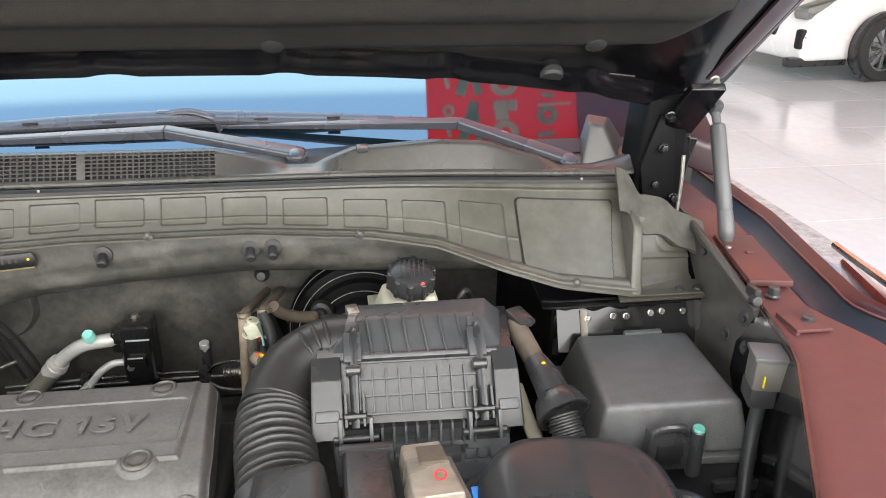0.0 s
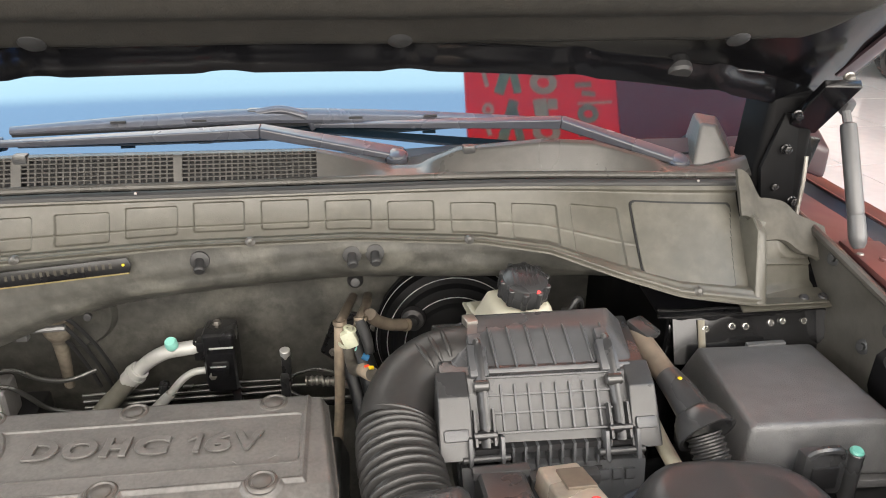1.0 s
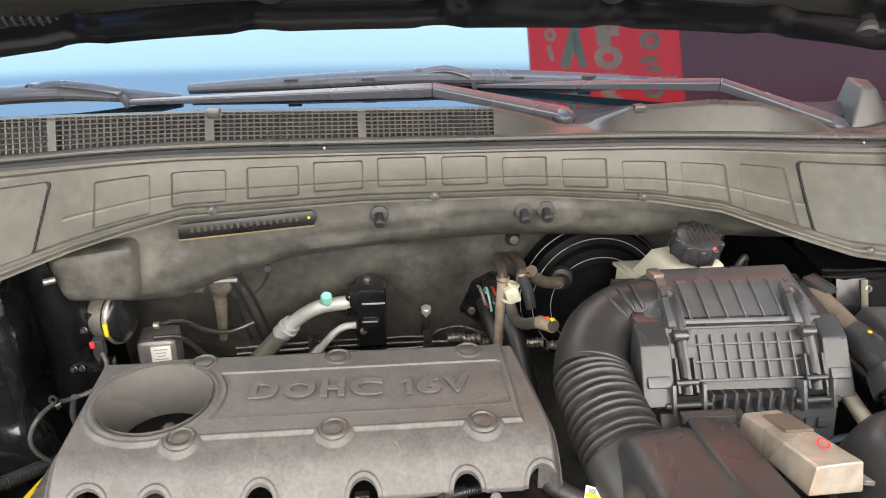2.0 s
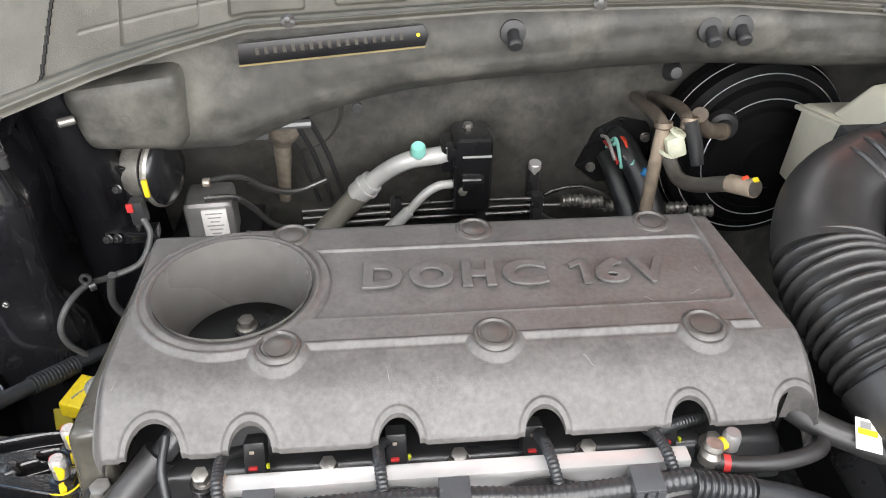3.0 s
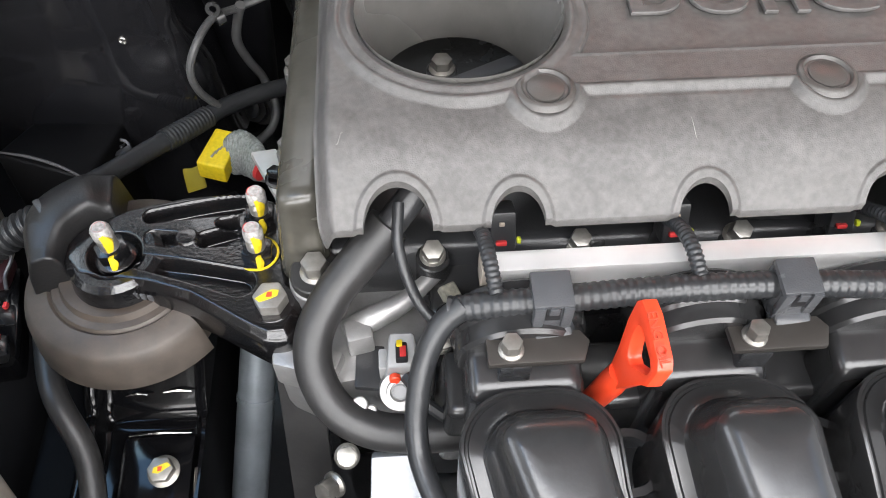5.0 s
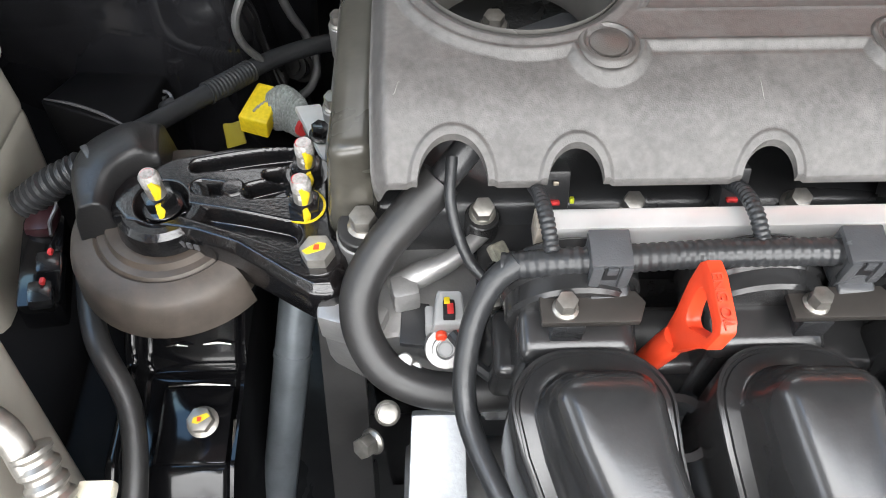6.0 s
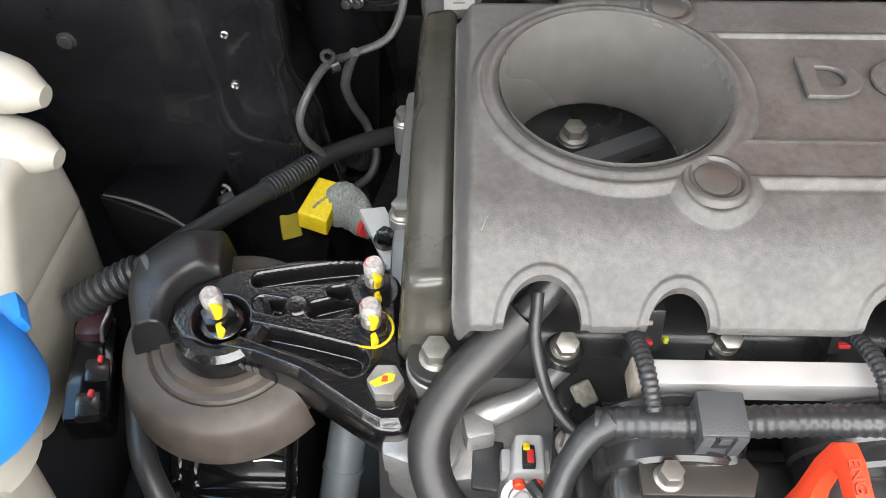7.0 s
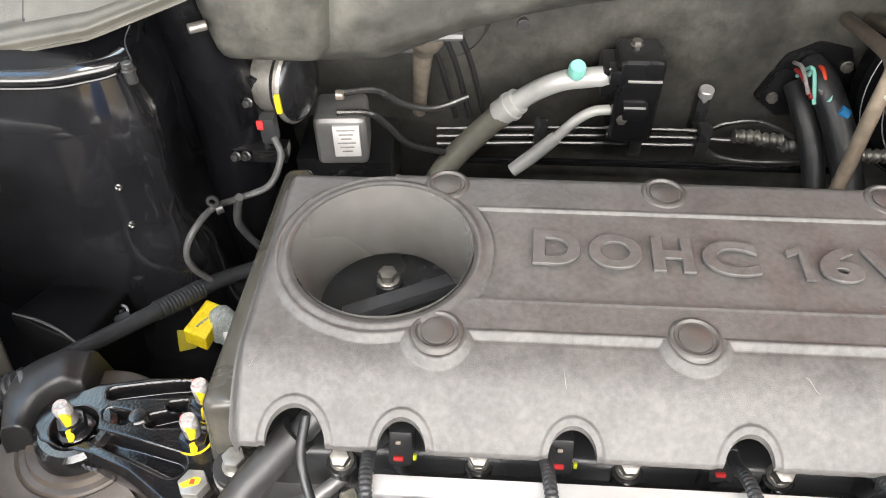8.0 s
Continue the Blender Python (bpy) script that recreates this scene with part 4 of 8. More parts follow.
TOP_Z = [0.213, 0.221, 0.224, 0.222, 0.214, 0.203, 0.198, 0.198, 0.206, 0.219, 0.226, 0.222, 0.198, 0.184, 0.184, 0.19, 0.2]


def build_cowl_top():
    c = thing("cowl_grille", "dark plastic wiper cowl with square-mesh air grilles", "cowl grille", (0.3, 0.32, 0.2), kind="structure")

    def deck(x, v):
        zt = lin(x, TOP_X, TOP_Z)
        zb = 0.188 - 0.012 * smooth(0.5, 0.9, x) - 0.02 * smooth(0.0, -0.4, x)
        ys = [0.3, 0.302, 0.318, 0.324, 0.34, 0.40]
        zs = [zb, zb + 0.004, zt - 0.003, zt, zt - 0.004, 0.19]
        k = [0, 0.12, 0.5, 0.62, 0.75, 1]
        return (x, lin(v, k, ys), lin(v, k, zs))

    panels = [(-0.362, -0.19), (-0.18, -0.01), (0.001, 0.17), (0.18, 0.336)]

    def solid(x, v):
        return not (0.13 < v < 0.54 and any(a < x < b for a, b in panels))

    xs = sorted(set(list(np.linspace(-0.5, 0.9, 260)) + [e for p in panels for e in p]))
    vs = sorted(set(list(np.linspace(0, 1, 40)) + [0.13, 0.54]))
    part("deck", thicken(field(xs, vs, deck, solid), 0.002), COWLTOP, c)
    # black sheet close behind the mesh gives the duct's shade
    part("duct_shade_sheet", thicken(field(list(np.linspace(-0.4, 0.36, 60)), [0.1, 0.3, 0.52], lambda x, v: Vector(deck(x, v)) + Vector((0, 0.012, -0.006))), 0.001), DARK, c, "black sheet for the shaded duct behind the mesh")
    for a, b in panels:
        bits = []
        n = 22
        for k in range(1, n):
            x = a + (b - a) * k / n
            p, q = Vector(deck(x, 0.13)), Vector(deck(x, 0.54))
            bits.append(tube([p + Vector((0, 0.0012, 0)), q + Vector((0, 0.0008, 0))], 0.0013, 4, straight=True))
        for k in range(1, 7):
            v = 0.13 + 0.41 * k / 7
            pts = [Vector(deck(a + (b - a) * u, v)) + Vector((0, 0.0004, 0)) for u in (0, 0.25, 0.5, 0.75, 1)]
            bits.append(tube(pts, 0.001, 4, straight=True))
        part("mesh_grille", join(*bits), COWLTOP, c, "square plastic mesh")
    for x in (0.522, 0.0):
        z = lin(x, TOP_X, TOP_Z)
        part("notch_clip", box((x, 0.322, z - 0.005), (0.016, 0.014, 0.014), 0.003), PLASTIC, c)
    part("corner_horn", hexa([(0.822, 0.334, 0.165), (0.9, 0.328, 0.15), (0.93, 0.42, 0.17), (0.842, 0.42, 0.17)], [(0.84, 0.362, 0.231), (0.861, 0.358, 0.229), (0.89, 0.42, 0.226), (0.856, 0.42, 0.232)], 0.005, 4), COWLTOP, c, "upright plastic corner piece")


build_cowl_top()


def build_windscreen():
    w = thing("windscreen", "tinted windscreen mirroring blue sky and a red board", "windscreen", (0.3, 0.7, 0.4))

    def glass(x, v):
        y = 0.385 + 0.95 * v
        bow = 0.10 * ((x - 0.27) / 0.75) ** 2
        return (x, y + bow * 0.3 * (1 - v), 0.192 + 0.60 * 0.95 * v - 0.0 * bow)

    part("glass", thicken(field(list(np.linspace(-0.5, 1.02, 40)), list(np.linspace(0, 1, 30)), glass), 0.005), GLASS, w, angle=80)
    part("lower_trim", thicken(field(list(np.linspace(-0.5, 0.93, 40)), [0, 0.5, 1], lambda x, v: (x, 0.372 + 0.03 * v, 0.188 + 0.012 * v)), 0.003), SEAL, w, "black lower glass edge")
    cabin = thing("cabin_shell", "dark car cabin behind the windscreen", "car body", (0.3, 1.3, 0.3))
    part("dash", box((0.27, 0.95, 0.05), (1.4, 0.8, 0.2), 0.03), DARK, cabin)
    part("pillar", hexa([(1.0, 0.42, 0.15), (1.08, 0.42, 0.12), (1.08, 1.4, 0.7), (1.0, 1.36, 0.74)], [(0.995, 0.42, 0.2), (1.08, 0.42, 0.17), (1.08, 1.4, 0.76), (0.995, 1.36, 0.8)], 0.01), MAROON, cabin, "maroon windscreen pillar")
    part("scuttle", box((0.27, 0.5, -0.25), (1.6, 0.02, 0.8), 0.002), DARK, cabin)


build_windscreen()


def wiper(name, label, pivot, bend, tip, blade_a, blade_b, mid):
    w = thing(name, label, "wiper", pivot, group="windscreen wipers")
    p, b, t = Vector(pivot), Vector(bend), Vector(tip)
    part("pivot_cap", lathe([(0, 0.013), (0.007, 0.0125), (0.0112, 0.0105), (0.0125, 0.008), (0.0145, 0.007), (0.015, 0.0)], p - Vector((0, 0.004, 0.004)), (0, -0.35, 1), 24), WIPER, w, "domed black pivot cap")
    head = (b - p).normalized()
    up = Vector((0, -0.35, 1)).normalized()
    side = head.cross(up).normalized()
    part("arm_base", hexa([p - side * 0.013 - head * 0.012, p + side * 0.013 - head * 0.012, b + side * 0.009, b - side * 0.009], [p - side * 0.011 - head * 0.008 + up * 0.008, p + side * 0.011 - head * 0.008 + up * 0.008, b + side * 0.007 + up * 0.014, b - side * 0.007 + up * 0.014], 0.003), WIPER, w)
    d2 = (t - b).normalized()
    part("arm", hexa([b - side * 0.009, b + side * 0.009, t + side * 0.004, t - side * 0.004], [b - side * 0.007 + up * 0.013, b + side * 0.007 + up * 0.013, t + side * 0.003 + up * 0.006, t - side * 0.003 + up * 0.006], 0.002), WIPER, w)
    m = Vector(mid)
    part("hook", tube([t - up * 0.002, t + Vector((-0.006, 0, 0)) + up * 0.012, t + Vector((-0.016, 0, 0)) + up * 0.021, m + Vector((0.02, 0, 0)) + up * 0.019, m + Vector((-0.012, 0, 0)) + up * 0.015], [0.006, 0.0055, 0.005, 0.005, 0.0045], 10, flat=0.5), WIPER, w, "bent hook of the arm")
    a, c = Vector(blade_a), Vector(blade_b)
    blade = part("blade", tube([a, a + (m - a) * 0.5 + up * 0.006, m + up * 0.009, c + (m - c) * 0.5 + up * 0.006, c], [0.006, 0.0105, 0.0115, 0.0105, 0.006], 10, flat=0.6), WIPER, w, "flat aero wiper blade")
    part("rubber_lip", tube([a - up * 0.007, m - up * 0.004, c - up * 0.007], 0.003, 6), SEAL, blade)
    part("coupler", hexa([m + Vector((-0.04, -0.008, 0.002)), m + Vector((0.04, -0.008, 0.002)), m + Vector((0.04, 0.008, 0.002)), m + Vector((-0.04, 0.008, 0.002))], [m + Vector((-0.022, -0.006, 0.019)), m + Vector((0.024, -0.006, 0.017)), m + Vector((0.024, 0.006, 0.017)), m + Vector((-0.022, 0.006, 0.019))], 0.006, 5), BLACKANOD, w, "domed black blade coupler")
    for k in (0.2, 0.35, 0.65, 0.8):
        q = a + (c - a) * k
        part("slot", box((q.x, q.y - 0.0095, q.z + 0.0105), (0.018, 0.004, 0.0028), 0), DARK, blade)


wiper("wiper", "black windscreen wiper with long flat blade", (0.81, 0.354, 0.182), (0.66, 0.40, 0.222), (0.33, 0.43, 0.222), (-0.05, 0.425, 0.228), (0.62, 0.44, 0.222), (0.268, 0.432, 0.23))
wiper("wiper", "black windscreen wiper beside the air grille", (0.435, 0.359, 0.2), (0.266, 0.378, 0.226), (-0.12, 0.40, 0.214), (-0.5, 0.41, 0.208), (-0.06, 0.42, 0.216), (-0.22, 0.41, 0.222))

HOOD_D = Vector((0, -0.777, 0.629))
HOOD_N = Vector((0, -0.629, -0.777))


def hood_point(x, s, inward=0.0):
    """A point on the hood's inner face: s metres up from the hinge line."""
    return Vector((x, 0.29, 0.31)) + HOOD_D * s + HOOD_N * inward


def build_hood():
    h = thing("hood", "open maroon hood with black felt liner", "hood", (0.27, 0.29, 0.3))

    def start(x):
        return 0.064 - 0.15 * (abs(x - 0.28) / 0.72) ** 2.6

    def frame_face(x, u):
        s = start(x) + (1.02 - start(x)) * u
        lip = 0.022 * smooth(0.035, 0.0, u) + 0.004 * smooth(0.05, 0.02, abs(u - 0.055))
        scallop = 0.006 * smooth(0.028, 0.004, abs(((x + 0.0135) % 0.181) - 0.0905)) * smooth(0.045, 0.02, u)
        edge = smooth(0.08, 0.0, min(x + 0.46, 1.0 - x))
        return hood_point(x, s + scallop, -0.012 + lip - 0.01 * edge)

    # same maroon as the front structure; its shade is put in as black
    part("inner_frame", thicken(field(list(np.linspace(-0.46, 1.0, 150)), [0, 0.008, 0.016, 0.024, 0.032, 0.04, 0.05, 0.06, 0.08, 0.12, 0.2, 0.35, 0.6, 1.0], frame_face), -0.02), HOODBLACK, h, "inner frame, maroon paint darkened for shade")
    def front_face(x, s):
        rib = 0.012 * smooth(0.05, 0.02, abs(abs(x - 0.27) - 0.3 + 0.2 * (s - 0.5))) + 0.012 * smooth(0.05, 0.02, abs(s - 0.86))
        return hood_point(x, s, 0.006 + rib)

    part("front_frame", thicken(field(list(np.linspace(-0.44, 0.97, 90)), list(np.linspace(0.485, 1.0, 40)), front_face), -0.004), MAROONIN, h, "maroon painted front structure", angle=60)
    part("outer_skin", thicken(field(list(np.linspace(-0.5, 1.02, 30)), list(np.linspace(0, 1, 14)), lambda x, u: hood_point(x, -0.01 + 1.06 * u, -0.05 - 0.05 * math.sin(u * 3.0) - 0.03 * (1 - ((x - 0.27) / 0.75) ** 2))), -0.002), MAROON, h, "maroon outer skin")
    part("side_flange", thicken(field(list(np.linspace(0.965, 1.015, 8)), list(np.linspace(0.0, 1.03, 30)), lambda x, s: hood_point(x, s, 0.004 - 0.02 * smooth(0.98, 1.015, x))), -0.004), mat("dark_plum_inner_paint", (0.05, 0.03, 0.036), 0.4, coat=0.2), h, "dark painted side flange")

    def liner(u, v):
        s = 0.096 + 0.39 * v
        bend = math.sqrt(max(0.0, 1 - (max(0.0, 0.176 - s) / 0.081) ** 2))
        x1 = 0.81 + 0.1 * bend
        x0 = -0.26 - 0.1 * bend
        x = x0 + (x1 - x0) * u
        e = min(x - x0, x1 - x, v * 0.4 + 0.004, 0.404 - v * 0.4)
        puff = 0.012 * smooth(0.0, 0.03, e) + 0.006 * smooth(0.02, 0.0, abs(s - 0.175)) - 0.006 * smooth(0.03, 0.0, abs(s - 0.215))
        return hood_point(x, s, 0.008 + puff + 0.0015 * noise.noise(Vector((x * 8, s * 8, 1))))

    part("felt_liner", thicken(field(list(np.linspace(0, 1, 120)), [0.9 * k * k + 0.1 * k for k in np.linspace(0, 1, 90)], liner), -0.004), LINER, h, "black felt sound liner", angle=60)
    for x, q in ((-0.245, 0.118), (0.094, 0.122), (0.43, 0.12), (0.779, 0.114)):
        c = hood_point(x, q, 0.024)
        part("liner_clip", lathe([(0, 0.004), (0.008, 0.0035), (0.012, 0.001), (0.0125, -0.004)], c, HOOD_N, 20), SEAL, h, "round black liner clip")
    bumper = hood_point(0.747, 0.037, 0.02)
    part("rubber_buffer", lathe([(0, 0.003), (0.014, 0.0025), (0.0165, -0.001), (0.016, -0.012)], bumper, HOOD_N, 20), SEAL, h, "rubber buffer")
    part("rear_rib", tube([hood_point(-0.4, 0.045, 0.012), hood_point(-0.1, 0.066, 0.012), hood_point(0.3, 0.072, 0.012), hood_point(0.7, 0.05, 0.012), hood_point(0.86, 0.02, 0.012)], 0.0022, 8), FLANGE, h)
    ribs = [box(tuple(hood_point(x, 0.064, 0.012)), (0.003, 0.006, 0.012), 0.0005, (44, 0, 0)) for x in np.arange(-0.4, 0.16, 0.0085)]
    part("rib_strip", join(*ribs), SEAL, h, "fine ribbed sealing strip")
    for x in (0.35, 0.55, 0.62):
        part("slot", box(tuple(hood_point(x, 0.075, 0.0125)), (0.03, 0.006, 0.004), 0.001, (44, 0, 0)), DARK, h)
    return h


HOOD = build_hood()


def build_hinge(g):
    arm = part("hinge_arm", hexa([(0.915, 0.3, 0.23), (0.958, 0.29, 0.232), (0.968, 0.235, 0.3), (0.925, 0.24, 0.3)], [(0.915, 0.306, 0.238), (0.958, 0.296, 0.24), (0.968, 0.241, 0.308), (0.925, 0.246, 0.308)], 0.002), HOODBLACK, g, "black steel hinge arm")
    part("hinge_mount", hexa([(0.885, 0.3, 0.12), (0.955, 0.29, 0.115), (0.965, 0.36, 0.12), (0.885, 0.36, 0.12)], [(0.893, 0.29, 0.28), (0.95, 0.285, 0.285), (0.96, 0.35, 0.285), (0.89, 0.35, 0.28)], 0.008), SHADOWBLACK, g, "black hinge mounting")
    part("hinge_plate", prism([(0.0, 0.0), (0.05, -0.005), (0.062, 0.07), (0.045, 0.125), (0.01, 0.13), (-0.012, 0.06)], 0, 0.006, 0.002, pose(0.9, 0.29, 0.13, 90, 0, 8)), SHADOWBLACK, g)
    part("hinge_link", prism([(0, 0), (0.018, 0), (0.02, 0.1), (0.002, 0.1)], 0, 0.006, 0.002, pose(0.93, 0.3, 0.13, 90, 12, 0)), HOODBLACK, g)
    part("pin_rod", tube([(0.945, 0.275, 0.125), (0.947, 0.278, 0.17), (0.947, 0.282, 0.205)], 0.0026, 10), STEEL, g, "bright hinge pin rod")
    for c, a in (((0.937, 0.268, 0.288), (0, -1, -0.4)), ((0.915, 0.27, 0.262), (0, -1, -0.4)), ((0.957, 0.25, 0.31), (0, -1, -0.4)), ((0.912, 0.288, 0.165), (0, -1, 0)), ((0.94, 0.284, 0.145), (0, -1, 0)), ((0.918, 0.284, 0.215), (0, -1, 0))):
        bolt(arm, c, 0.0095, 0.008, a, material=BLACKANOD if c[2] < 0.28 else STEEL)


build_hinge(HOOD)


def build_strut():
    s = thing("gas_strut", "grey gas strut holding the hood open", "gas strut", (0.975, 0.19, 0.1))
    a, b = Vector((0.975, 0.185, 0.112)), Vector((0.972, 0.262, 0.272))
    d = (b - a).normalized()
    part("cylinder", lathe([(0, 0.045), (0.0085, 0.045), (0.0098, 0.05), (0.0098, 0.15), (0.009, 0.156), (0.006, 0.158), (0, 0.158)], a, d, 24), STRUTGREY, s)
    part("socket", lathe([(0, 0.006), (0.006, 0.006), (0.009, 0.012), (0.0105, 0.02), (0.0098, 0.046), (0, 0.046)], a, d, 20), STRUTGREY, s, "tapered grey end socket")
    part("fork", tube([a + d * 0.152, b + Vector((-0.002, 0.004, 0.006))], 0.0055, 10), STRUTGREY, s)
    part("upper_socket", box(tuple(b), (0.013, 0.014, 0.02), 0.004, (25, 0, 0)), STRUTGREY, s)
    part("foot_stud", cyl((0.975, 0.183, 0.098), 0.004, 0.016), STEEL, s)


build_strut()

# ---- engine ----
CIRC_F = [(0.0, 0.0), (0.141, 0.002), (0.283, 0.0)]
CIRC_R = [(-0.001, 0.1215), (0.141, 0.12), (0.284, 0.1205)]
HOLE, HOLE_R = (-0.037, 0.0612), 0.0555
ARCHES = [(-0.0745, 0.0168), (-0.0165, 0.0134), (0.075, 0.0132), (0.1675, 0.0132), (0.262, 0.0132), (0.333, 0.0145)]
ARCH_Y = -0.0555
EDGE_Y = -0.0535


def cover_height(x, y):
    z = -0.0025 + 0.0015 * smooth(0.0, 0.12, y)
    fall = max(0.0, -0.006 - y) / 0.0475
    z -= 0.0335 * (0.35 * fall + 0.65 * fall ** 2.2)
    back = max(0.0, y - 0.126) / 0.015
    z -= 0.015 * back ** 2.2
    e = min(x + 0.1135, 0.3525 - 0.09 * max(0, y) - x)
    z -= 0.012 * smooth(0.010, 0.0, e) ** 1.5
    sd = max(-0.038 - x, x - 0.322, -0.002 - y, y - 0.16)
    sd = min(sd, math.hypot(x - HOLE[0], y - HOLE[1]) - 0.068, *(math.hypot(x - a, y - b) - 0.0195 for a, b in CIRC_F))
    z += 0.0028 * smooth(0.002, -0.002, sd) + 0.001 * smooth(0.0024, 0.0, abs(sd + 0.0028))
    ring = math.hypot(x - HOLE[0], y - HOLE[1])
    p = max(rounded(x, y, 0.158, 0.062, 0.157, 0.037, 0.006), 0.0685 - ring)
    z -= 0.0018 * smooth(0.0006, -0.0006, p)
    z += 0.0005 * smooth(0.0018, 0.0, abs(p - 0.0014))
    z += 0.0016 * smooth(0.004, 0.0, abs(ring - 0.0595))
    for cx, r in ARCHES:
        d = math.hypot(x - cx, y - ARCH_Y)
        if d < r + 0.014:
            z += 0.0017 * smooth(r + 0.0052, r + 0.0026, d)
    return z


def build_cover():
    c = thing("engine_cover", "grey moulded engine cover with raised lettering, lightly scuffed", "engine cover", (0.12, 0.04, -0.03))
    xs, ys = np.linspace(-0.1135, 0.3525, 800), np.linspace(EDGE_Y, 0.141, 336)
    bm = bmesh.new()
    circles = [(*HOLE, HOLE_R)] + [(cx, ARCH_Y, r) for cx, r in ARCHES]

    def place(x, y):
        x = x if x < 0 else x * (1 - 0.09 * max(0, y) / 0.3525 * smooth(0.1, 0.35, x))
        z = cover_height(x, y)
        # round the corners in plan
        for cy, way, r in ((0.141, 1, 0.018), (EDGE_Y, -1, 0.009)):
            u, w = (-0.1135 + r - x) / r, (y - cy + way * r) * way / r
            if u > 0 and w > 0:
                return (-0.1135 + r - r * u * math.sqrt(1 - w * w / 2), cy - way * r + way * r * w * math.sqrt(1 - u * u / 2), z)
        return (x, y, z)

    grid = [[bm.verts.new(place(float(x), float(y))) for x in xs] for y in ys]
    for j in range(len(ys) - 1):
        for i in range(len(xs) - 1):
            q = (grid[j][i], grid[j][i + 1], grid[j + 1][i + 1], grid[j + 1][i])
            mid = sum((v.co for v in q), Vector()) / 4
            if all(math.hypot(mid.x - a, mid.y - b) > r for a, b, r in circles):
                bm.faces.new(q)
    for v in [v for v in bm.verts if not v.link_faces]:
        bm.verts.remove(v)
    # draw the cut edges onto true circles
    for v in {v for e in bm.edges if len(e.link_faces) == 1 for v in e.verts}:
        for a, b, r in circles:
            d = math.hypot(v.co.x - a, v.co.y - b)
            if abs(d - r) < 0.0009:
                x, y = a + (v.co.x - a) * r / d, b + (v.co.y - b) * r / d
                if y > EDGE_Y - 0.0001:
                    v.co = (x, y, cover_height(x, y))
    bm.normal_update()
    # skirt all round, and down the arches
    rim = [e for e in bm.edges if len(e.link_faces) == 1 and all(math.hypot(v.co.x - HOLE[0], v.co.y - HOLE[1]) > HOLE_R + 0.002 for v in e.verts)]
    geom = bmesh.ops.extrude_edge_only(bm, edges=rim)["geom"]
    for v in [g for g in geom if isinstance(g, bmesh.types.BMVert)]:
        back = v.co.y > 0.132 or (v.co.x < -0.1 and v.co.y > -0.044) or v.co.x > 0.33
        v.co.z -= 0.03 if back else 0.0045
    bmesh.ops.recalc_face_normals(bm, faces=bm.faces)
    part("shell", bm, COVER, c, angle=40)
    hx, hy = HOLE
    # the funnel leans back a little towards its lower opening
    rings = []
    bm = bmesh.new()
    for k, (r, z) in enumerate(((0.0555, 0.0035), (0.0545, -0.002), (0.052, -0.02), (0.0485, -0.04), (0.046, -0.052), (0.0465, -0.056))):
        rings.append([bm.verts.new((hx + r * math.cos(a), hy + 0.004 * k / 5 + r * math.sin(a), z)) for a in (2 * math.pi * i / 64 for i in range(64))])
    for a, b in zip(rings, rings[1:]):
        for i in range(64):
            bm.faces.new((a[i], a[(i + 1) % 64], b[(i + 1) % 64], b[i]))
    bmesh.ops.recalc_face_normals(bm, faces=bm.faces)
    part("filler_well", bm, WELL, c, "round well lightened as if lit", angle=60)
    scuff = mat("pale_scuff", (0.17, 0.165, 0.155), 0.6, var=0.5, scale=300)
    for x, y, a, n in ((-0.1, -0.02, 60, 0.008), (0.07, -0.022, 100, 0.012), (0.2, -0.02, 130, 0.012), (0.29, 0.035, 20, 0.012), (0.255, 0.03, 150, 0.01), (0.3, 0.06, 100, 0.009), (-0.09, 0.1, 30, 0.007)):
        d = Vector((math.cos(radians(a)), math.sin(radians(a)), 0)) * n
        pts = [(x + d.x * q, y + d.y * q + 0.001 * math.sin(9 * q), cover_height(x + d.x * q, y + d.y * q + 0.001 * math.sin(9 * q)) + 0.0001) for q in (-0.5, -0.25, 0, 0.25, 0.5)]
        part("scuff", tube(pts, [0.00004, 0.00016, 0.0002, 0.00016, 0.00004], 6, 3), scuff, c, "fine pale scratch")
    for k, (x, y) in enumerate(CIRC_F + CIRC_R):
        z = cover_height(x, y)
        part("fastener_cap", lathe([(0, 0.0012), (0.0082, 0.0012), (0.0092, 0.0006), (0.0097, -0.0012), (0.0106, -0.0012), (0.0112, 0.0008), (0.0122, 0.0016), (0.0134, 0.0013), (0.0146, 0.0004), (0.0156, -0.0016)], (x, y, z), (0, 0, 1), 48), COVERCAP, c, "round fastener cap")
    # raised letters, each with its start and end along the word
    for sign, u0, u1 in (("D", 0.0, 0.13), ("O", 0.15, 0.296), ("H", 0.32, 0.43), ("C", 0.452, 0.6), ("6", 0.755, 0.868), ("V", 0.876, 1.0)):
        bm = letters(sign, 0.04, 0.0005, Matrix(), 0.0008, 0.0012)
        lo = [min(v.co[i] for v in bm.verts) for i in (0, 1)]
        hi = [max(v.co[i] for v in bm.verts) for i in (0, 1)]
        m = pose(0.166, 0.063, 0.0013, 0, 0, -2.0) @ Matrix.Translation((0.224 * ((u0 + u1) / 2 - 0.5), 0, 0)) @ Matrix.Diagonal((0.224 * (u1 - u0) / (hi[0] - lo[0]), 0.0285 / (hi[1] - lo[1]), 1, 1)) @ Matrix.Translation((-(lo[0] + hi[0]) / 2, -(lo[1] + hi[1]) / 2, 0))
        bmesh.ops.transform(bm, matrix=m, verts=bm.verts)
        part("letter", bm, COVER, c, "raised letter of DOHC 16V", angle=30)
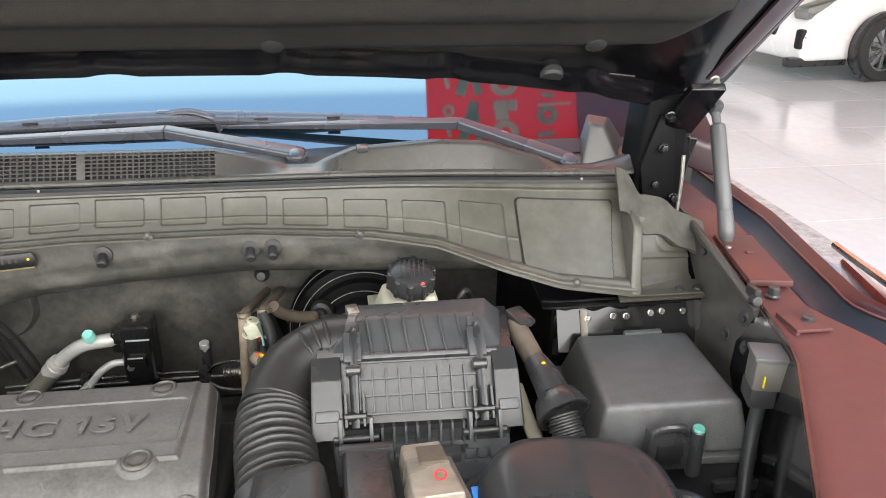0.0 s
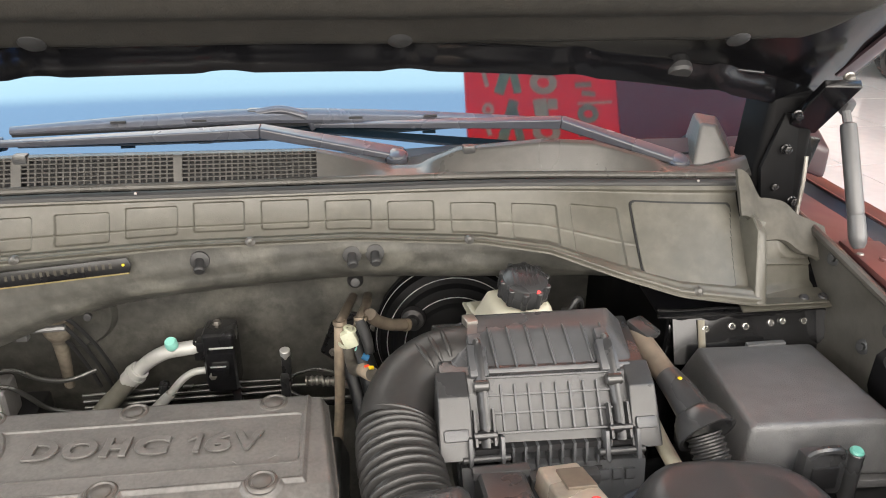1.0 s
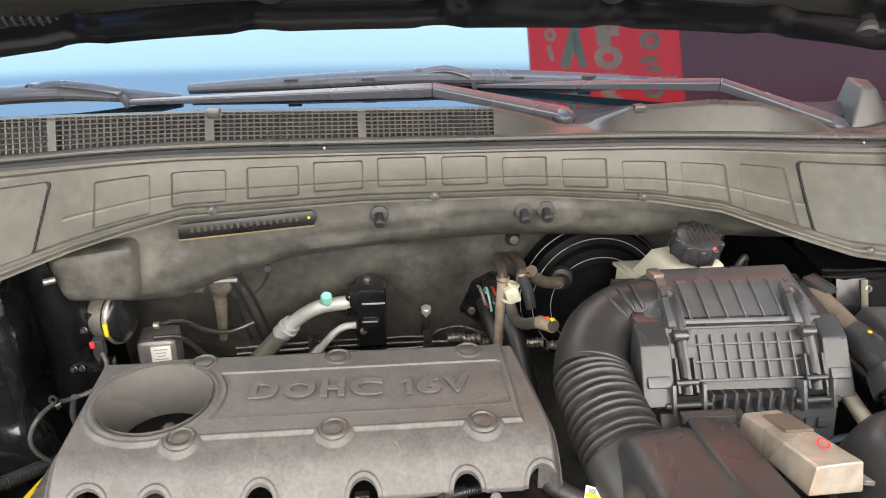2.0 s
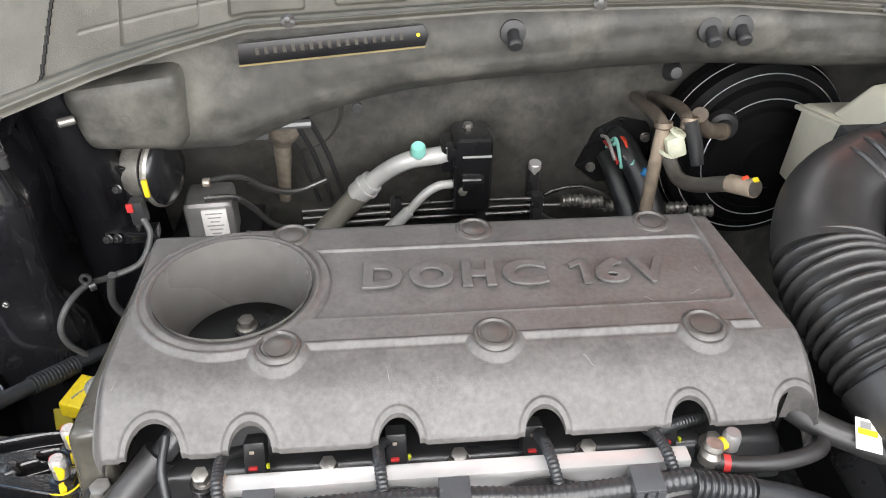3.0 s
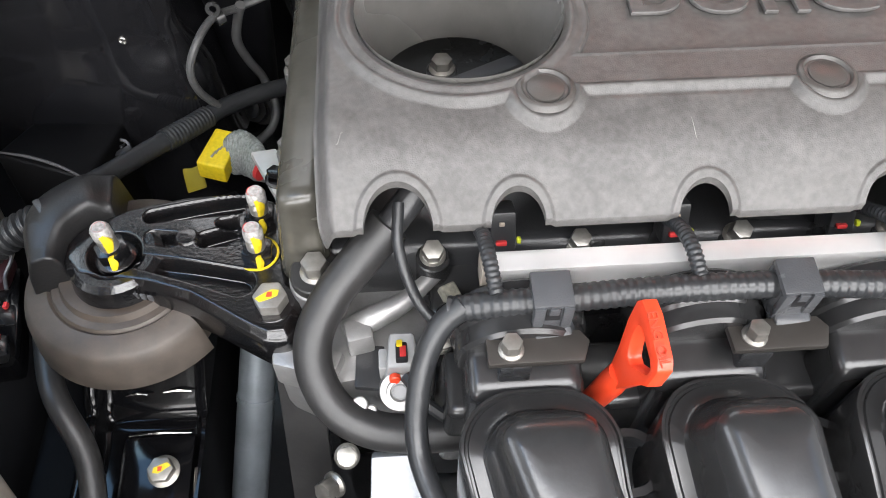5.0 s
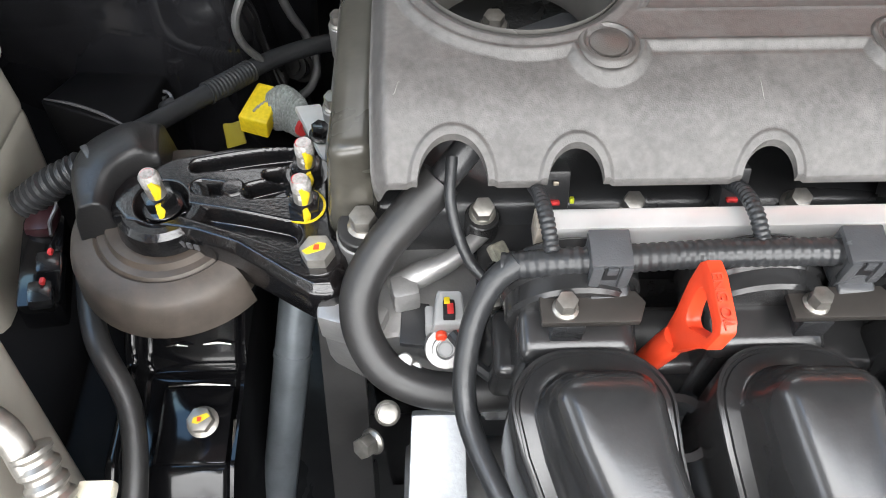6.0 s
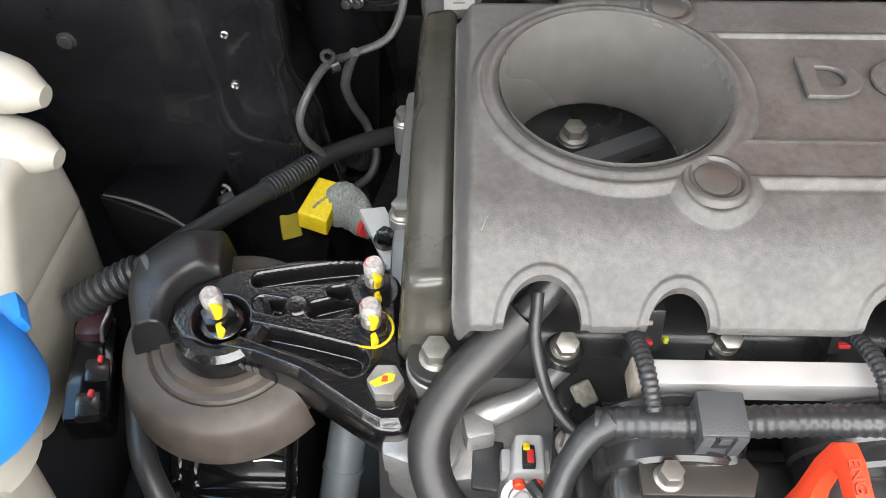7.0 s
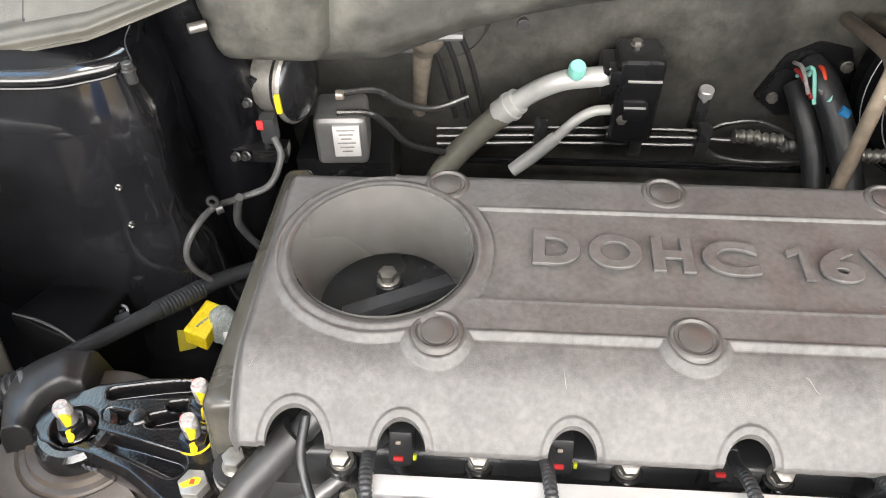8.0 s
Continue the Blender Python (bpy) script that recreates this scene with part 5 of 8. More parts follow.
    one = [(0.0008, -0.01425), (0.0067, -0.01425), (0.0067, 0.01425), (0.002, 0.01425), (-0.0067, 0.0085), (-0.0067, 0.0035), (0.0008, 0.0075)]
    part("letter", prism(one, -0.001, 0.0013, 0.0005, pose(0.166, 0.063, 0.0013, 0, 0, -2.0) @ Matrix.Translation((0.0462, 0, 0))), COVER, c, "raised letter of DOHC 16V", angle=30)
    # ribbed foot at the left end
    part("side_lug", box((-0.108, -0.028, -0.04), (0.008, 0.02, 0.016), 0.003), COVERCAP, c)


build_cover()


def build_head():
    h = thing("cylinder_head", "dark cylinder head cover and aluminium timing case", "engine", (0.1, 0.04, -0.3))
    part("valve_cover", hexa([(-0.137, -0.035, -0.13), (0.36, -0.035, -0.13), (0.36, 0.2, -0.14), (-0.137, 0.22, -0.14)], [(-0.128, -0.028, -0.088), (0.35, -0.028, -0.088), (0.35, 0.19, -0.1), (-0.128, 0.21, -0.1)], 0.008, 4), PLASTIC, h, "black valve cover")
    part("end_wall", hexa([(-0.145, -0.036, -0.13), (-0.112, -0.036, -0.13), (-0.112, 0.21, -0.13), (-0.145, 0.21, -0.13)], [(-0.136, -0.03, -0.04), (-0.113, -0.03, -0.036), (-0.113, 0.2, -0.05), (-0.136, 0.2, -0.054)], 0.009, 5), mat("olive_grey_cover_paint", (0.05, 0.047, 0.039), 0.26, var=0.25, scale=90, bump=0.15, bump_scale=200, dust=0.2, dust_color=(0.09, 0.085, 0.07)), h, "olive grey valve cover end", angle=60)
    part("intake_flange", hexa([(-0.06, -0.075, -0.2), (0.33, -0.075, -0.2), (0.33, -0.02, -0.2), (-0.06, -0.02, -0.2)], [(-0.06, -0.06, -0.108), (0.33, -0.06, -0.108), (0.33, -0.01, -0.1), (-0.06, -0.01, -0.1)], 0.004), RUNNER, h, "black intake flange")
    part("ledge", box((0.14, -0.062, -0.102), (0.36, 0.005, 0.012), 0.0015, (-20, 0, 0)), GLOSSBLACK, h)
    for x, y, z in ((-0.057, -0.034, -0.087), (0.026, -0.026, -0.094), (0.116, -0.028, -0.091), (0.206, -0.028, -0.091), (0.296, -0.028, -0.091)):
        bolt(h, (x, y, z), 0.0105, 0.012, (0, -0.35, 1))
        part("boss", cyl((x, y + 0.002, z - 0.03), 0.0095, 0.03, (0, -0.1, 1)), RUNNER, h)
    part("timing_case", prism([(-0.148, -0.075), (-0.118, -0.092), (-0.062, -0.085), (-0.055, -0.03), (-0.11, 0.0), (-0.13, 0.2), (-0.15, 0.2), (-0.152, 0.05)], -0.185, -0.122, 0.006), ALU, h, "cast aluminium timing case")
    part("case_lip", prism([(-0.148, -0.08), (-0.118, -0.09), (-0.122, 0.0), (-0.148, 0.02)], -0.142, -0.116, 0.004), ALU, h, "aluminium case lip")
    part("bolt_boss", cyl((-0.121, -0.04, -0.13), 0.0155, 0.036), ALU, h)
    part("rubber_ring", cyl((-0.121, -0.04, -0.095), 0.0145, 0.007), RUBBER, h)
    bolt(h, (-0.121, -0.04, -0.089), 0.0125, 0.011)
    for x, y, z in ((-0.146, 0.076, -0.116), (-0.151, 0.184, -0.138)):
        part("sleeve", cyl((x, y, z - 0.03), 0.0085, 0.03), ALU, h)
        bolt(h, (x, y, z), 0.011, 0.01)
    # webs and bosses of the aluminium case beside the hose
    part("case_web", prism([(-0.118, -0.088), (-0.06, -0.09), (-0.056, -0.062), (-0.074, -0.052), (-0.096, -0.058), (-0.112, -0.064)], -0.15, -0.128, 0.003), ALU, h)
    part("dark_plate", prism([(-0.103, -0.094), (-0.088, -0.096), (-0.086, -0.07), (-0.102, -0.068)], -0.126, -0.121, 0.0015), PLASTIC, h, "dark flat cover plate")
    part("casting_rib", tube([(-0.107, -0.062, -0.115), (-0.093, -0.06, -0.108), (-0.076, -0.054, -0.104), (-0.062, -0.044, -0.1), (-0.052, -0.036, -0.098)], [0.0055, 0.0075, 0.006, 0.0048, 0.004], 12), ALU, h)
    part("cast_block", box((-0.0995, -0.068, -0.113), (0.015, 0.014, 0.018), 0.003, (0, 0, 12)), ALU, h)
    part("cast_block", box((-0.115, -0.08, -0.12), (0.011, 0.012, 0.014), 0.003, (0, 0, -20)), ALU, h)
    part("lower_lug", cyl((-0.1, -0.1, -0.132), 0.0045, 0.014, (0, -0.4, 1)), ALU, h)
    part("lower_lug", cyl((-0.094, -0.103, -0.133), 0.003, 0.012, (0, -0.4, 1)), ALU, h)
    part("oil_valve", lathe([(0, 0.03), (0.0085, 0.0295), (0.0098, 0.028), (0.0098, 0.0), (0, 0)], (-0.051, -0.068, -0.12), (0.1, -0.1, 1), 24), BLACKANOD, h, "black cylindrical oil valve")
    for x, y, z in ((-0.055, -0.076, -0.108), (-0.0475, -0.102, -0.135), (-0.112, -0.112, -0.175)):
        bolt(h, (x, y, z), 0.0108, 0.01, (0.1, -0.4, 1))
    part("crust", box((-0.049, -0.058, -0.0905), (0.01, 0.012, 0.006), 0.002, (20, 10, 30), segments=3), mat("sealant_crust", (0.2, 0.19, 0.15), 0.9, var=0.5, scale=300, bump=1, bump_scale=300), h, "crusty sealant blob")
    part("block", box((0.1, 0.06, -0.42), (0.5, 0.26, 0.45), 0.01), PLASTIC, h)
    part("lower_case", box((-0.1, -0.02, -0.33), (0.07, 0.1, 0.3), 0.01), BLACKANOD, h)
    bolt(h, (-0.043, 0.101, -0.072), 0.012, 0.008)
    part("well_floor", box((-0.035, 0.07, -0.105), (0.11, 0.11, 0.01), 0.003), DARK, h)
    part("well_boss", cyl((-0.043, 0.101, -0.1), 0.01, 0.028), PLASTIC, h)
    part("well_bar", box((-0.03, 0.078, -0.066), (0.085, 0.012, 0.012), 0.003, (0, 0, 26)), AIRBOX, h)


build_head()


def build_rail():
    r = thing("fuel_rail", "bright satin steel fuel rail with end fitting", "fuel rail", (0.11, -0.068, -0.05))
    part("bar", box((0.113, -0.0695, -0.0515), (0.288, 0.012, 0.015), 0.0018), RAIL, r)
    part("end_cap", box((-0.0335, -0.0695, -0.0515), (0.006, 0.014, 0.017), 0.002), BRASS, r)
    part("end_block", lathe([(0, 0.016), (0.0055, 0.0155), (0.0065, 0.012), (0.0045, 0.009), (0.007, 0.006), (0.007, 0)], (0.271, -0.07, -0.053), (0.1, 0.1, 1), 18), STEEL, r, "silver end fitting")
    part("yellow_cap", cyl((0.2755, -0.066, -0.045), 0.0042, 0.008, (1, 0.4, 0.1)), YELLOW, r)
    part("end_neck", lathe([(0, 0.014), (0.0045, 0.0135), (0.006, 0.01), (0.006, 0)], (0.287, -0.062, -0.05), (0, 0, 1), 16), ALU, r)
    part("red_band", tube([(0.279, -0.073, -0.052), (0.283, -0.074, -0.052)], 0.0058, 12, straight=True), RED, r)
    part("outlet", tube([(0.272, -0.071, -0.052), (0.29, -0.075, -0.052), (0.32, -0.075, -0.052), (0.345, -0.068, -0.052), (0.36, -0.05, -0.06)], 0.0055, 12), RUBBER, r, "black fuel hose")
    for x in (0.07, 0.24):
        part("lug", prism([(-0.014, -0.012), (0.014, -0.012), (0.018, 0.012), (-0.018, 0.012)], 0, 0.005, 0.0015, pose(x, -0.083, -0.066)), ALU, r)
    for x in (0.172,):
        part("ring", lathe([(0.006, 0.002), (0.0085, 0), (0.0125, 0.001), (0.013, 0.005), (0.009, 0.003), (0.006, 0.002)], (x + 0.003, -0.066, -0.066), (0, -0.3, 1), 24), STEEL, r)


build_rail()


def build_arch_hose():
    h = thing("vent_hose", "black rubber hose with a white tag", "hose", (0.37, -0.06, -0.055))
    part("hose", tube([(0.33, -0.012, -0.048), (0.343, -0.036, -0.049), (0.358, -0.052, -0.051), (0.378, -0.065, -0.053), (0.41, -0.08, -0.06), (0.43, -0.1, -0.08)], 0.0092, 18), RUBBER, h)
    tag = part("tag", prism([(-0.008, -0.011), (0.008, -0.011), (0.008, 0.011), (-0.008, 0.011)], 0, 0.0012, 0.0004, pose(0.376, -0.067, -0.0425, 18, 5, -20)), WHITEPAPER, h, "white paper tag")
    part("yellow_band", box((0.3755, -0.066, -0.0405), (0.012, 0.004, 0.0008), 0, (18, 5, -20)), YELLOW, tag)
    part("window", box((0.3765, -0.061, -0.0395), (0.007, 0.005, 0.0008), 0, (18, 5, -20)), GREY, tag)


build_arch_hose()


def build_injectors():
    for k, x in enumerate((-0.02, 0.073, 0.165, 0.258)):
        c = thing("injector_connector", "black injector plug with red and yellow marks", "connector", (x, -0.037, -0.08), group="injector plugs")
        part("plug", box((x, -0.03, -0.069), (0.014, 0.016, 0.024), 0.002, (-25, 0, 0)), PLASTIC, c)
        part("neck", cyl((x, -0.028, -0.1), 0.007, 0.03, (0, -0.2, 1)), PLASTIC, c)
        part("clip", box((x - 0.001, -0.0365, -0.059), (0.003, 0.0016, 0.0022), 0.0006, (-25, 0, 0)), BRASS, c)
        part("red_tab", box((x - 0.001, -0.0405, -0.07), (0.006, 0.003, 0.0026), 0.001, (-25, 0, 0)), RED, c)
        part("yellow_dot", box((x + 0.0085, -0.039, -0.07), (0.0024, 0.003, 0.0036), 0.001, (-25, 0, 0)), mat("lime_paint", (0.45, 0.5, 0.02), 0.5) if k == 0 else bpy.data.materials["lime_paint"], c)


build_injectors()


def build_harness():
    h = thing("wiring_loom", "taped black wiring loom with corrugated sleeves", "wiring loom", (0.1, -0.09, -0.04))
    main = [(-0.052, -0.088, -0.05), (-0.03, -0.09, -0.044), (-0.005, -0.091, -0.041), (0.05, -0.09, -0.039), (0.108, -0.092, -0.037), (0.16, -0.094, -0.039), (0.215, -0.093, -0.036), (0.25, -0.09, -0.036)]
    part("main_sleeve", tube([(x, y - 0.001, z - 0.004) for x, y, z in main], 0.0068, 14, 10, ribs=0.0042, depth=0.07), LOOM, h)
    part("end_sleeve", tube([(0.25, -0.095, -0.041), (0.285, -0.099, -0.045)], 0.0085, 16, ribs=0.004, depth=0.2), LOOM, h, "wide corrugated sleeve")
    part("end_tail", tube([(0.285, -0.099, -0.045), (0.32, -0.1, -0.058), (0.36, -0.1, -0.09), (0.38, -0.14, -0.14)], 0.0075, 12), LOOM, h)
    for x in (-0.034, 0.062, 0.166, 0.238):
        part("branch", tube([(x + 0.006, -0.028, -0.066), (x, -0.044, -0.05), (x, -0.06, -0.038), (x + 0.001, -0.075, -0.035), (x + 0.003, -0.09, -0.041)], 0.0038, 12, 10, ribs=0.0026, depth=0.12), LOOM, h, "corrugated branch sleeve")
    part("branch", tube([(0.238, -0.055, -0.04), (0.255, -0.045, -0.047), (0.28, -0.035, -0.052)], 0.0042, 10, ribs=0.0028, depth=0.12), LOOM, h)
    part("tail", tube([(-0.045, -0.089, -0.05), (-0.058, -0.096, -0.06), (-0.068, -0.113, -0.08), (-0.07, -0.142, -0.098), (-0.056, -0.18, -0.105), (-0.036, -0.22, -0.11), (-0.02, -0.28, -0.13)], [0.0062, 0.006, 0.0058, 0.0056, 0.0055, 0.0055, 0.0055], 12), LOOM, h, "taped loom tail")
    part("thin_lead", tube([(-0.074, -0.03, -0.045), (-0.075, -0.05, -0.058), (-0.066, -0.07, -0.078), (-0.05, -0.085, -0.085), (-0.034, -0.095, -0.095)], 0.003, 12, 10), LOOM, h)
    for x in (-0.005, 0.108, 0.222):
        k = thing("loom_clamp", "dark plastic loom clamp on a metal tab", "clamp", (x, -0.09, -0.05), group="loom clamps")
        part("body", box((x - 0.002, -0.0935, -0.046), (0.0165, 0.019, 0.022), 0.0015), AIRBOX, k)
        part("jaw", box((x - 0.002, -0.094, -0.0335), (0.0185, 0.018, 0.004), 0.001, (8, 0, 0)), AIRBOX, k)
        for dx in (-0.0065, 0.0065):
            part("ear", box((x - 0.002 + dx, -0.1025, -0.0415), (0.005, 0.004, 0.016), 0.001), AIRBOX, k)
        part("window", box((x - 0.002, -0.1028, -0.0395), (0.0068, 0.0016, 0.009), 0.0005), DARK, k)
        part("tongue", box((x - 0.002, -0.1038, -0.036), (0.0045, 0.0015, 0.005), 0.0004), AIRBOX, k)
        part("foot", hexa([(x - 0.01, -0.112, -0.062), (x + 0.014, -0.112, -0.062), (x + 0.012, -0.098, -0.06), (x - 0.009, -0.098, -0.06)], [(x - 0.009, -0.106, -0.052), (x + 0.008, -0.106, -0.054), (x + 0.007, -0.097, -0.05), (x - 0.009, -0.097, -0.05)], 0.0012), AIRBOX, k)


build_harness()


def build_manifold():
    m = thing("intake_manifold", "black plastic intake manifold with four runners", "intake manifold", (0.12, -0.2, -0.15))
    for k, cx in enumerate((-0.016, 0.0735, 0.1635, 0.254)):
        lean = (0.045, 0.02, 0.0, -0.02)[k]

        def ring(inset, z, drop, rr, back=0.0, cx=cx, lean=lean):
            hx, r = 0.0365 - inset, max(0.004, rr - inset * 0.6)
            top, low = -0.125 - inset - back, -0.34
            pts = []
            for a in np.linspace(0, math.pi / 2, 10):
                pts.append((hx - r + r * math.cos(a), top - r + r * math.sin(a)))
            for a in np.linspace(math.pi / 2, math.pi, 10):
                pts.append((-hx + r + r * math.cos(a), top - r + r * math.sin(a)))
            side = np.linspace(top - r, low, 12)[1:]
            pts = [(hx, y) for y in side[::-1]] + pts + [(-hx, y) for y in side]
            out = []
            for x, y in pts:
                bend = smooth(-0.15, -0.3, y)
                pinch = 1 - 0.1 * smooth(-0.15, -0.2, y) + 0.06 * smooth(-0.2, -0.3, y)
                out.append((cx + x * pinch + lean * bend, y, z - drop * max(0, -0.15 - y) ** 1.25))
            return out

        bm = bmesh.new()
        spec = ((0.0, -0.125, 1.0, 0.028), (0.0, -0.0685, 1.0, 0.028), (0.0006, -0.0672, 1.0, 0.028), (0.0018, -0.067, 1.0, 0.028), (0.0024, -0.0684, 1.0, 0.028), (0.0034, -0.0684, 1.0, 0.028), (0.004, -0.0672, 1.0, 0.028), (0.0098, -0.0674, 1.0, 0.028), (0.0112, -0.0655, 0.95, 0.026, 0.002), (0.0125, -0.05, 0.75, 0.024, 0.006), (0.0142, -0.0405, 0.62, 0.022, 0.009), (0.0172, -0.0358, 0.56, 0.02, 0.011), (0.022, -0.0336, 0.53, 0.017, 0.013), (0.029, -0.0328, 0.52, 0.013, 0.014))
        rows = [[bm.verts.new(p) for p in ring(*s)] for s in spec]
        for a, b in zip(rows, rows[1:]):
            for i in range(len(a) - 1):
                bm.faces.new((a[i], a[i + 1], b[i + 1], b[i]))
        half = len(rows[-1]) // 2
        for i in range(half - 1):
            q = (rows[-1][i], rows[-1][i + 1], rows[-1][-2 - i], rows[-1][-1 - i])
            if len(set(q)) == 4:
                bm.faces.new(q)
        bmesh.ops.recalc_face_normals(bm, faces=bm.faces)
        part("runner", bm, RUNNER, m, "glossy black intake runner", angle=50)
    part("rear_wall", hexa([(-0.06, -0.125, -0.16), (0.33, -0.125, -0.16), (0.33, -0.08, -0.16), (-0.06, -0.08, -0.16)], [(-0.055, -0.122, -0.1), (0.325, -0.122, -0.1), (0.325, -0.085, -0.1), (-0.055, -0.085, -0.1)], 0.006), RUNNER, m)
    for cx in (-0.018, 0.071, 0.161, 0.251):
        part("shoulder", lathe([(0, 0.0), (0.032, 0.0), (0.034, 0.002), (0.034, 0.016), (0.0325, 0.018), (0.0325, 0.026), (0.031, 0.028), (0, 0.028)], (cx, -0.076, -0.077), (0, -1, -0.1), 40), RUNNER, m, "rounded runner shoulder")
        part("saddle", hexa([(cx - 0.03, -0.128, -0.14), (cx + 0.03, -0.128, -0.14), (cx + 0.03, -0.098, -0.14), (cx - 0.03, -0.098, -0.14)], [(cx - 0.028, -0.126, -0.074), (cx + 0.028, -0.126, -0.074), (cx + 0.028, -0.1, -0.066), (cx - 0.028, -0.1, -0.066)], 0.008, 4), RUNNER, m)
    for cx in (-0.025, 0.088, 0.196):
        part("bolt_pillar", box((cx + 0.001, -0.112, -0.076), (0.015, 0.014, 0.034), 0.0015), PLASTIC, m)
        part("tab", prism([(-0.014, -0.007), (0.03, -0.007), (0.034, 0.003), (0.03, 0.009), (-0.014, 0.009)], 0, 0.004, 0.001, pose(cx + 0.002, -0.112, -0.058)), mat("dull_bracket_steel", (0.075, 0.068, 0.062), 0.45, metal=0.6), m)
        bolt(m, (cx - 0.001, -0.112, -0.054), 0.0086, 0.0085)
    part("plenum", box((0.12, -0.31, -0.2), (0.4, 0.12, 0.14), 0.03, segments=4), RUNNER, m)
    for x in (0.03, 0.122):
        part("hole_ring", lathe([(0.012, 0), (0.016, 0), (0.016, 0.01), (0.012, 0.01), (0.012, 0)], (x, -0.15, -0.108), (0, -0.2, 1), 24), RUNNER, m)


build_manifold()


def build_dipstick():
    d = thing("dipstick", "orange oil dipstick handle with raised wording", "dipstick", (0.028, -0.13, -0.06))
    outer = [(-0.1105, -0.019), (-0.1125, -0.0145), (-0.12, -0.0145), (-0.138, -0.02), (-0.1415, -0.024), (-0.1415, -0.0375), (-0.138, -0.0425), (-0.133, -0.054), (-0.128, -0.068), (-0.117, -0.064), (-0.1155, -0.05), (-0.1115, -0.032)]
    hole = [(-0.1185, -0.0265), (-0.1195, -0.024), (-0.122, -0.0235), (-0.134, -0.0265), (-0.1375, -0.029), (-0.1375, -0.034), (-0.135, -0.037), (-0.13, -0.042), (-0.127, -0.045), (-0.1235, -0.0445), (-0.121, -0.04), (-0.119, -0.033)]
    inner = [(-0.1275 + 1.0 * (y + 0.1275), -0.0325 + 1.0 * (z + 0.0325)) for y, z in hole]
    bm = bmesh.new()
    n = len(outer)
    lean = lambda y, z: 0.0275 + 0.1 * (z + 0.04) - 0.1 * (y + 0.13)
    loops = [[bm.verts.new((lean(y, z) + s, y, z)) for y, z in loop] for s in (-0.0034, 0.0034) for loop in (outer, inner)]
    for i in range(n):
        j = (i + 1) % n
        for a, b in ((0, 1), (1, 3), (3, 2), (2, 0)):
            bm.faces.new((loops[a][i], loops[a][j], loops[b][j], loops[b][i]))
    bmesh.ops.recalc_face_normals(bm, faces=bm.faces)
    bevel_all(bm, 0.0011, 2)
    part("handle", bm, ORANGE, d)
    part("stem", tube([(0.0245, -0.1225, -0.062), (0.0225, -0.1215, -0.074), (0.018, -0.119, -0.1), (0.012, -0.115, -0.14)], [0.0062, 0.0068, 0.0062, 0.006], 14), ORANGE, d)
    a, b = Vector((0.0275, -0.1195, -0.0142)), Vector((0.0295, -0.1405, -0.0196))
    ex = (b - a).normalized()
    ey = (Vector((1, 0, 0)) - ex * ex.x).normalized()
    m = Matrix.Translation((a + b) / 2) @ Matrix((ex, ey, ex.cross(ey))).transposed().to_4x4()
    part("lettering", letters("ENG OIL", 0.0062, 0.0005, m), mat("dark_orange_lettering", (0.42, 0.04, 0.012), 0.5), d, "raised words ENG OIL")


build_dipstick()


def build_rubber_hose():
    h = thing("breather_hose", "thick black rubber hose bent round the timing case", "hose", (-0.11, -0.09, -0.12))
    part("hose", tube([(-0.0795, -0.033, -0.058), (-0.0955, -0.0445, -0.072), (-0.1117, -0.0576, -0.086), (-0.1225, -0.073, -0.1), (-0.1225, -0.0898, -0.112), (-0.1124, -0.1057, -0.123), (-0.0947, -0.1145, -0.13), (-0.0725, -0.1175, -0.133), (-0.04, -0.117, -0.135), (0.0, -0.116, -0.14)], [0.0116, 0.0108, 0.0104, 0.0104, 0.0102, 0.0102, 0.0104, 0.0104, 0.0104, 0.0104], 20, 10), RUBBER, h)
    part("stub", cyl((-0.06, -0.018, -0.042), 0.008, 0.03, (-0.6, -0.48, -0.55)), PLASTIC, h)


build_rubber_hose()


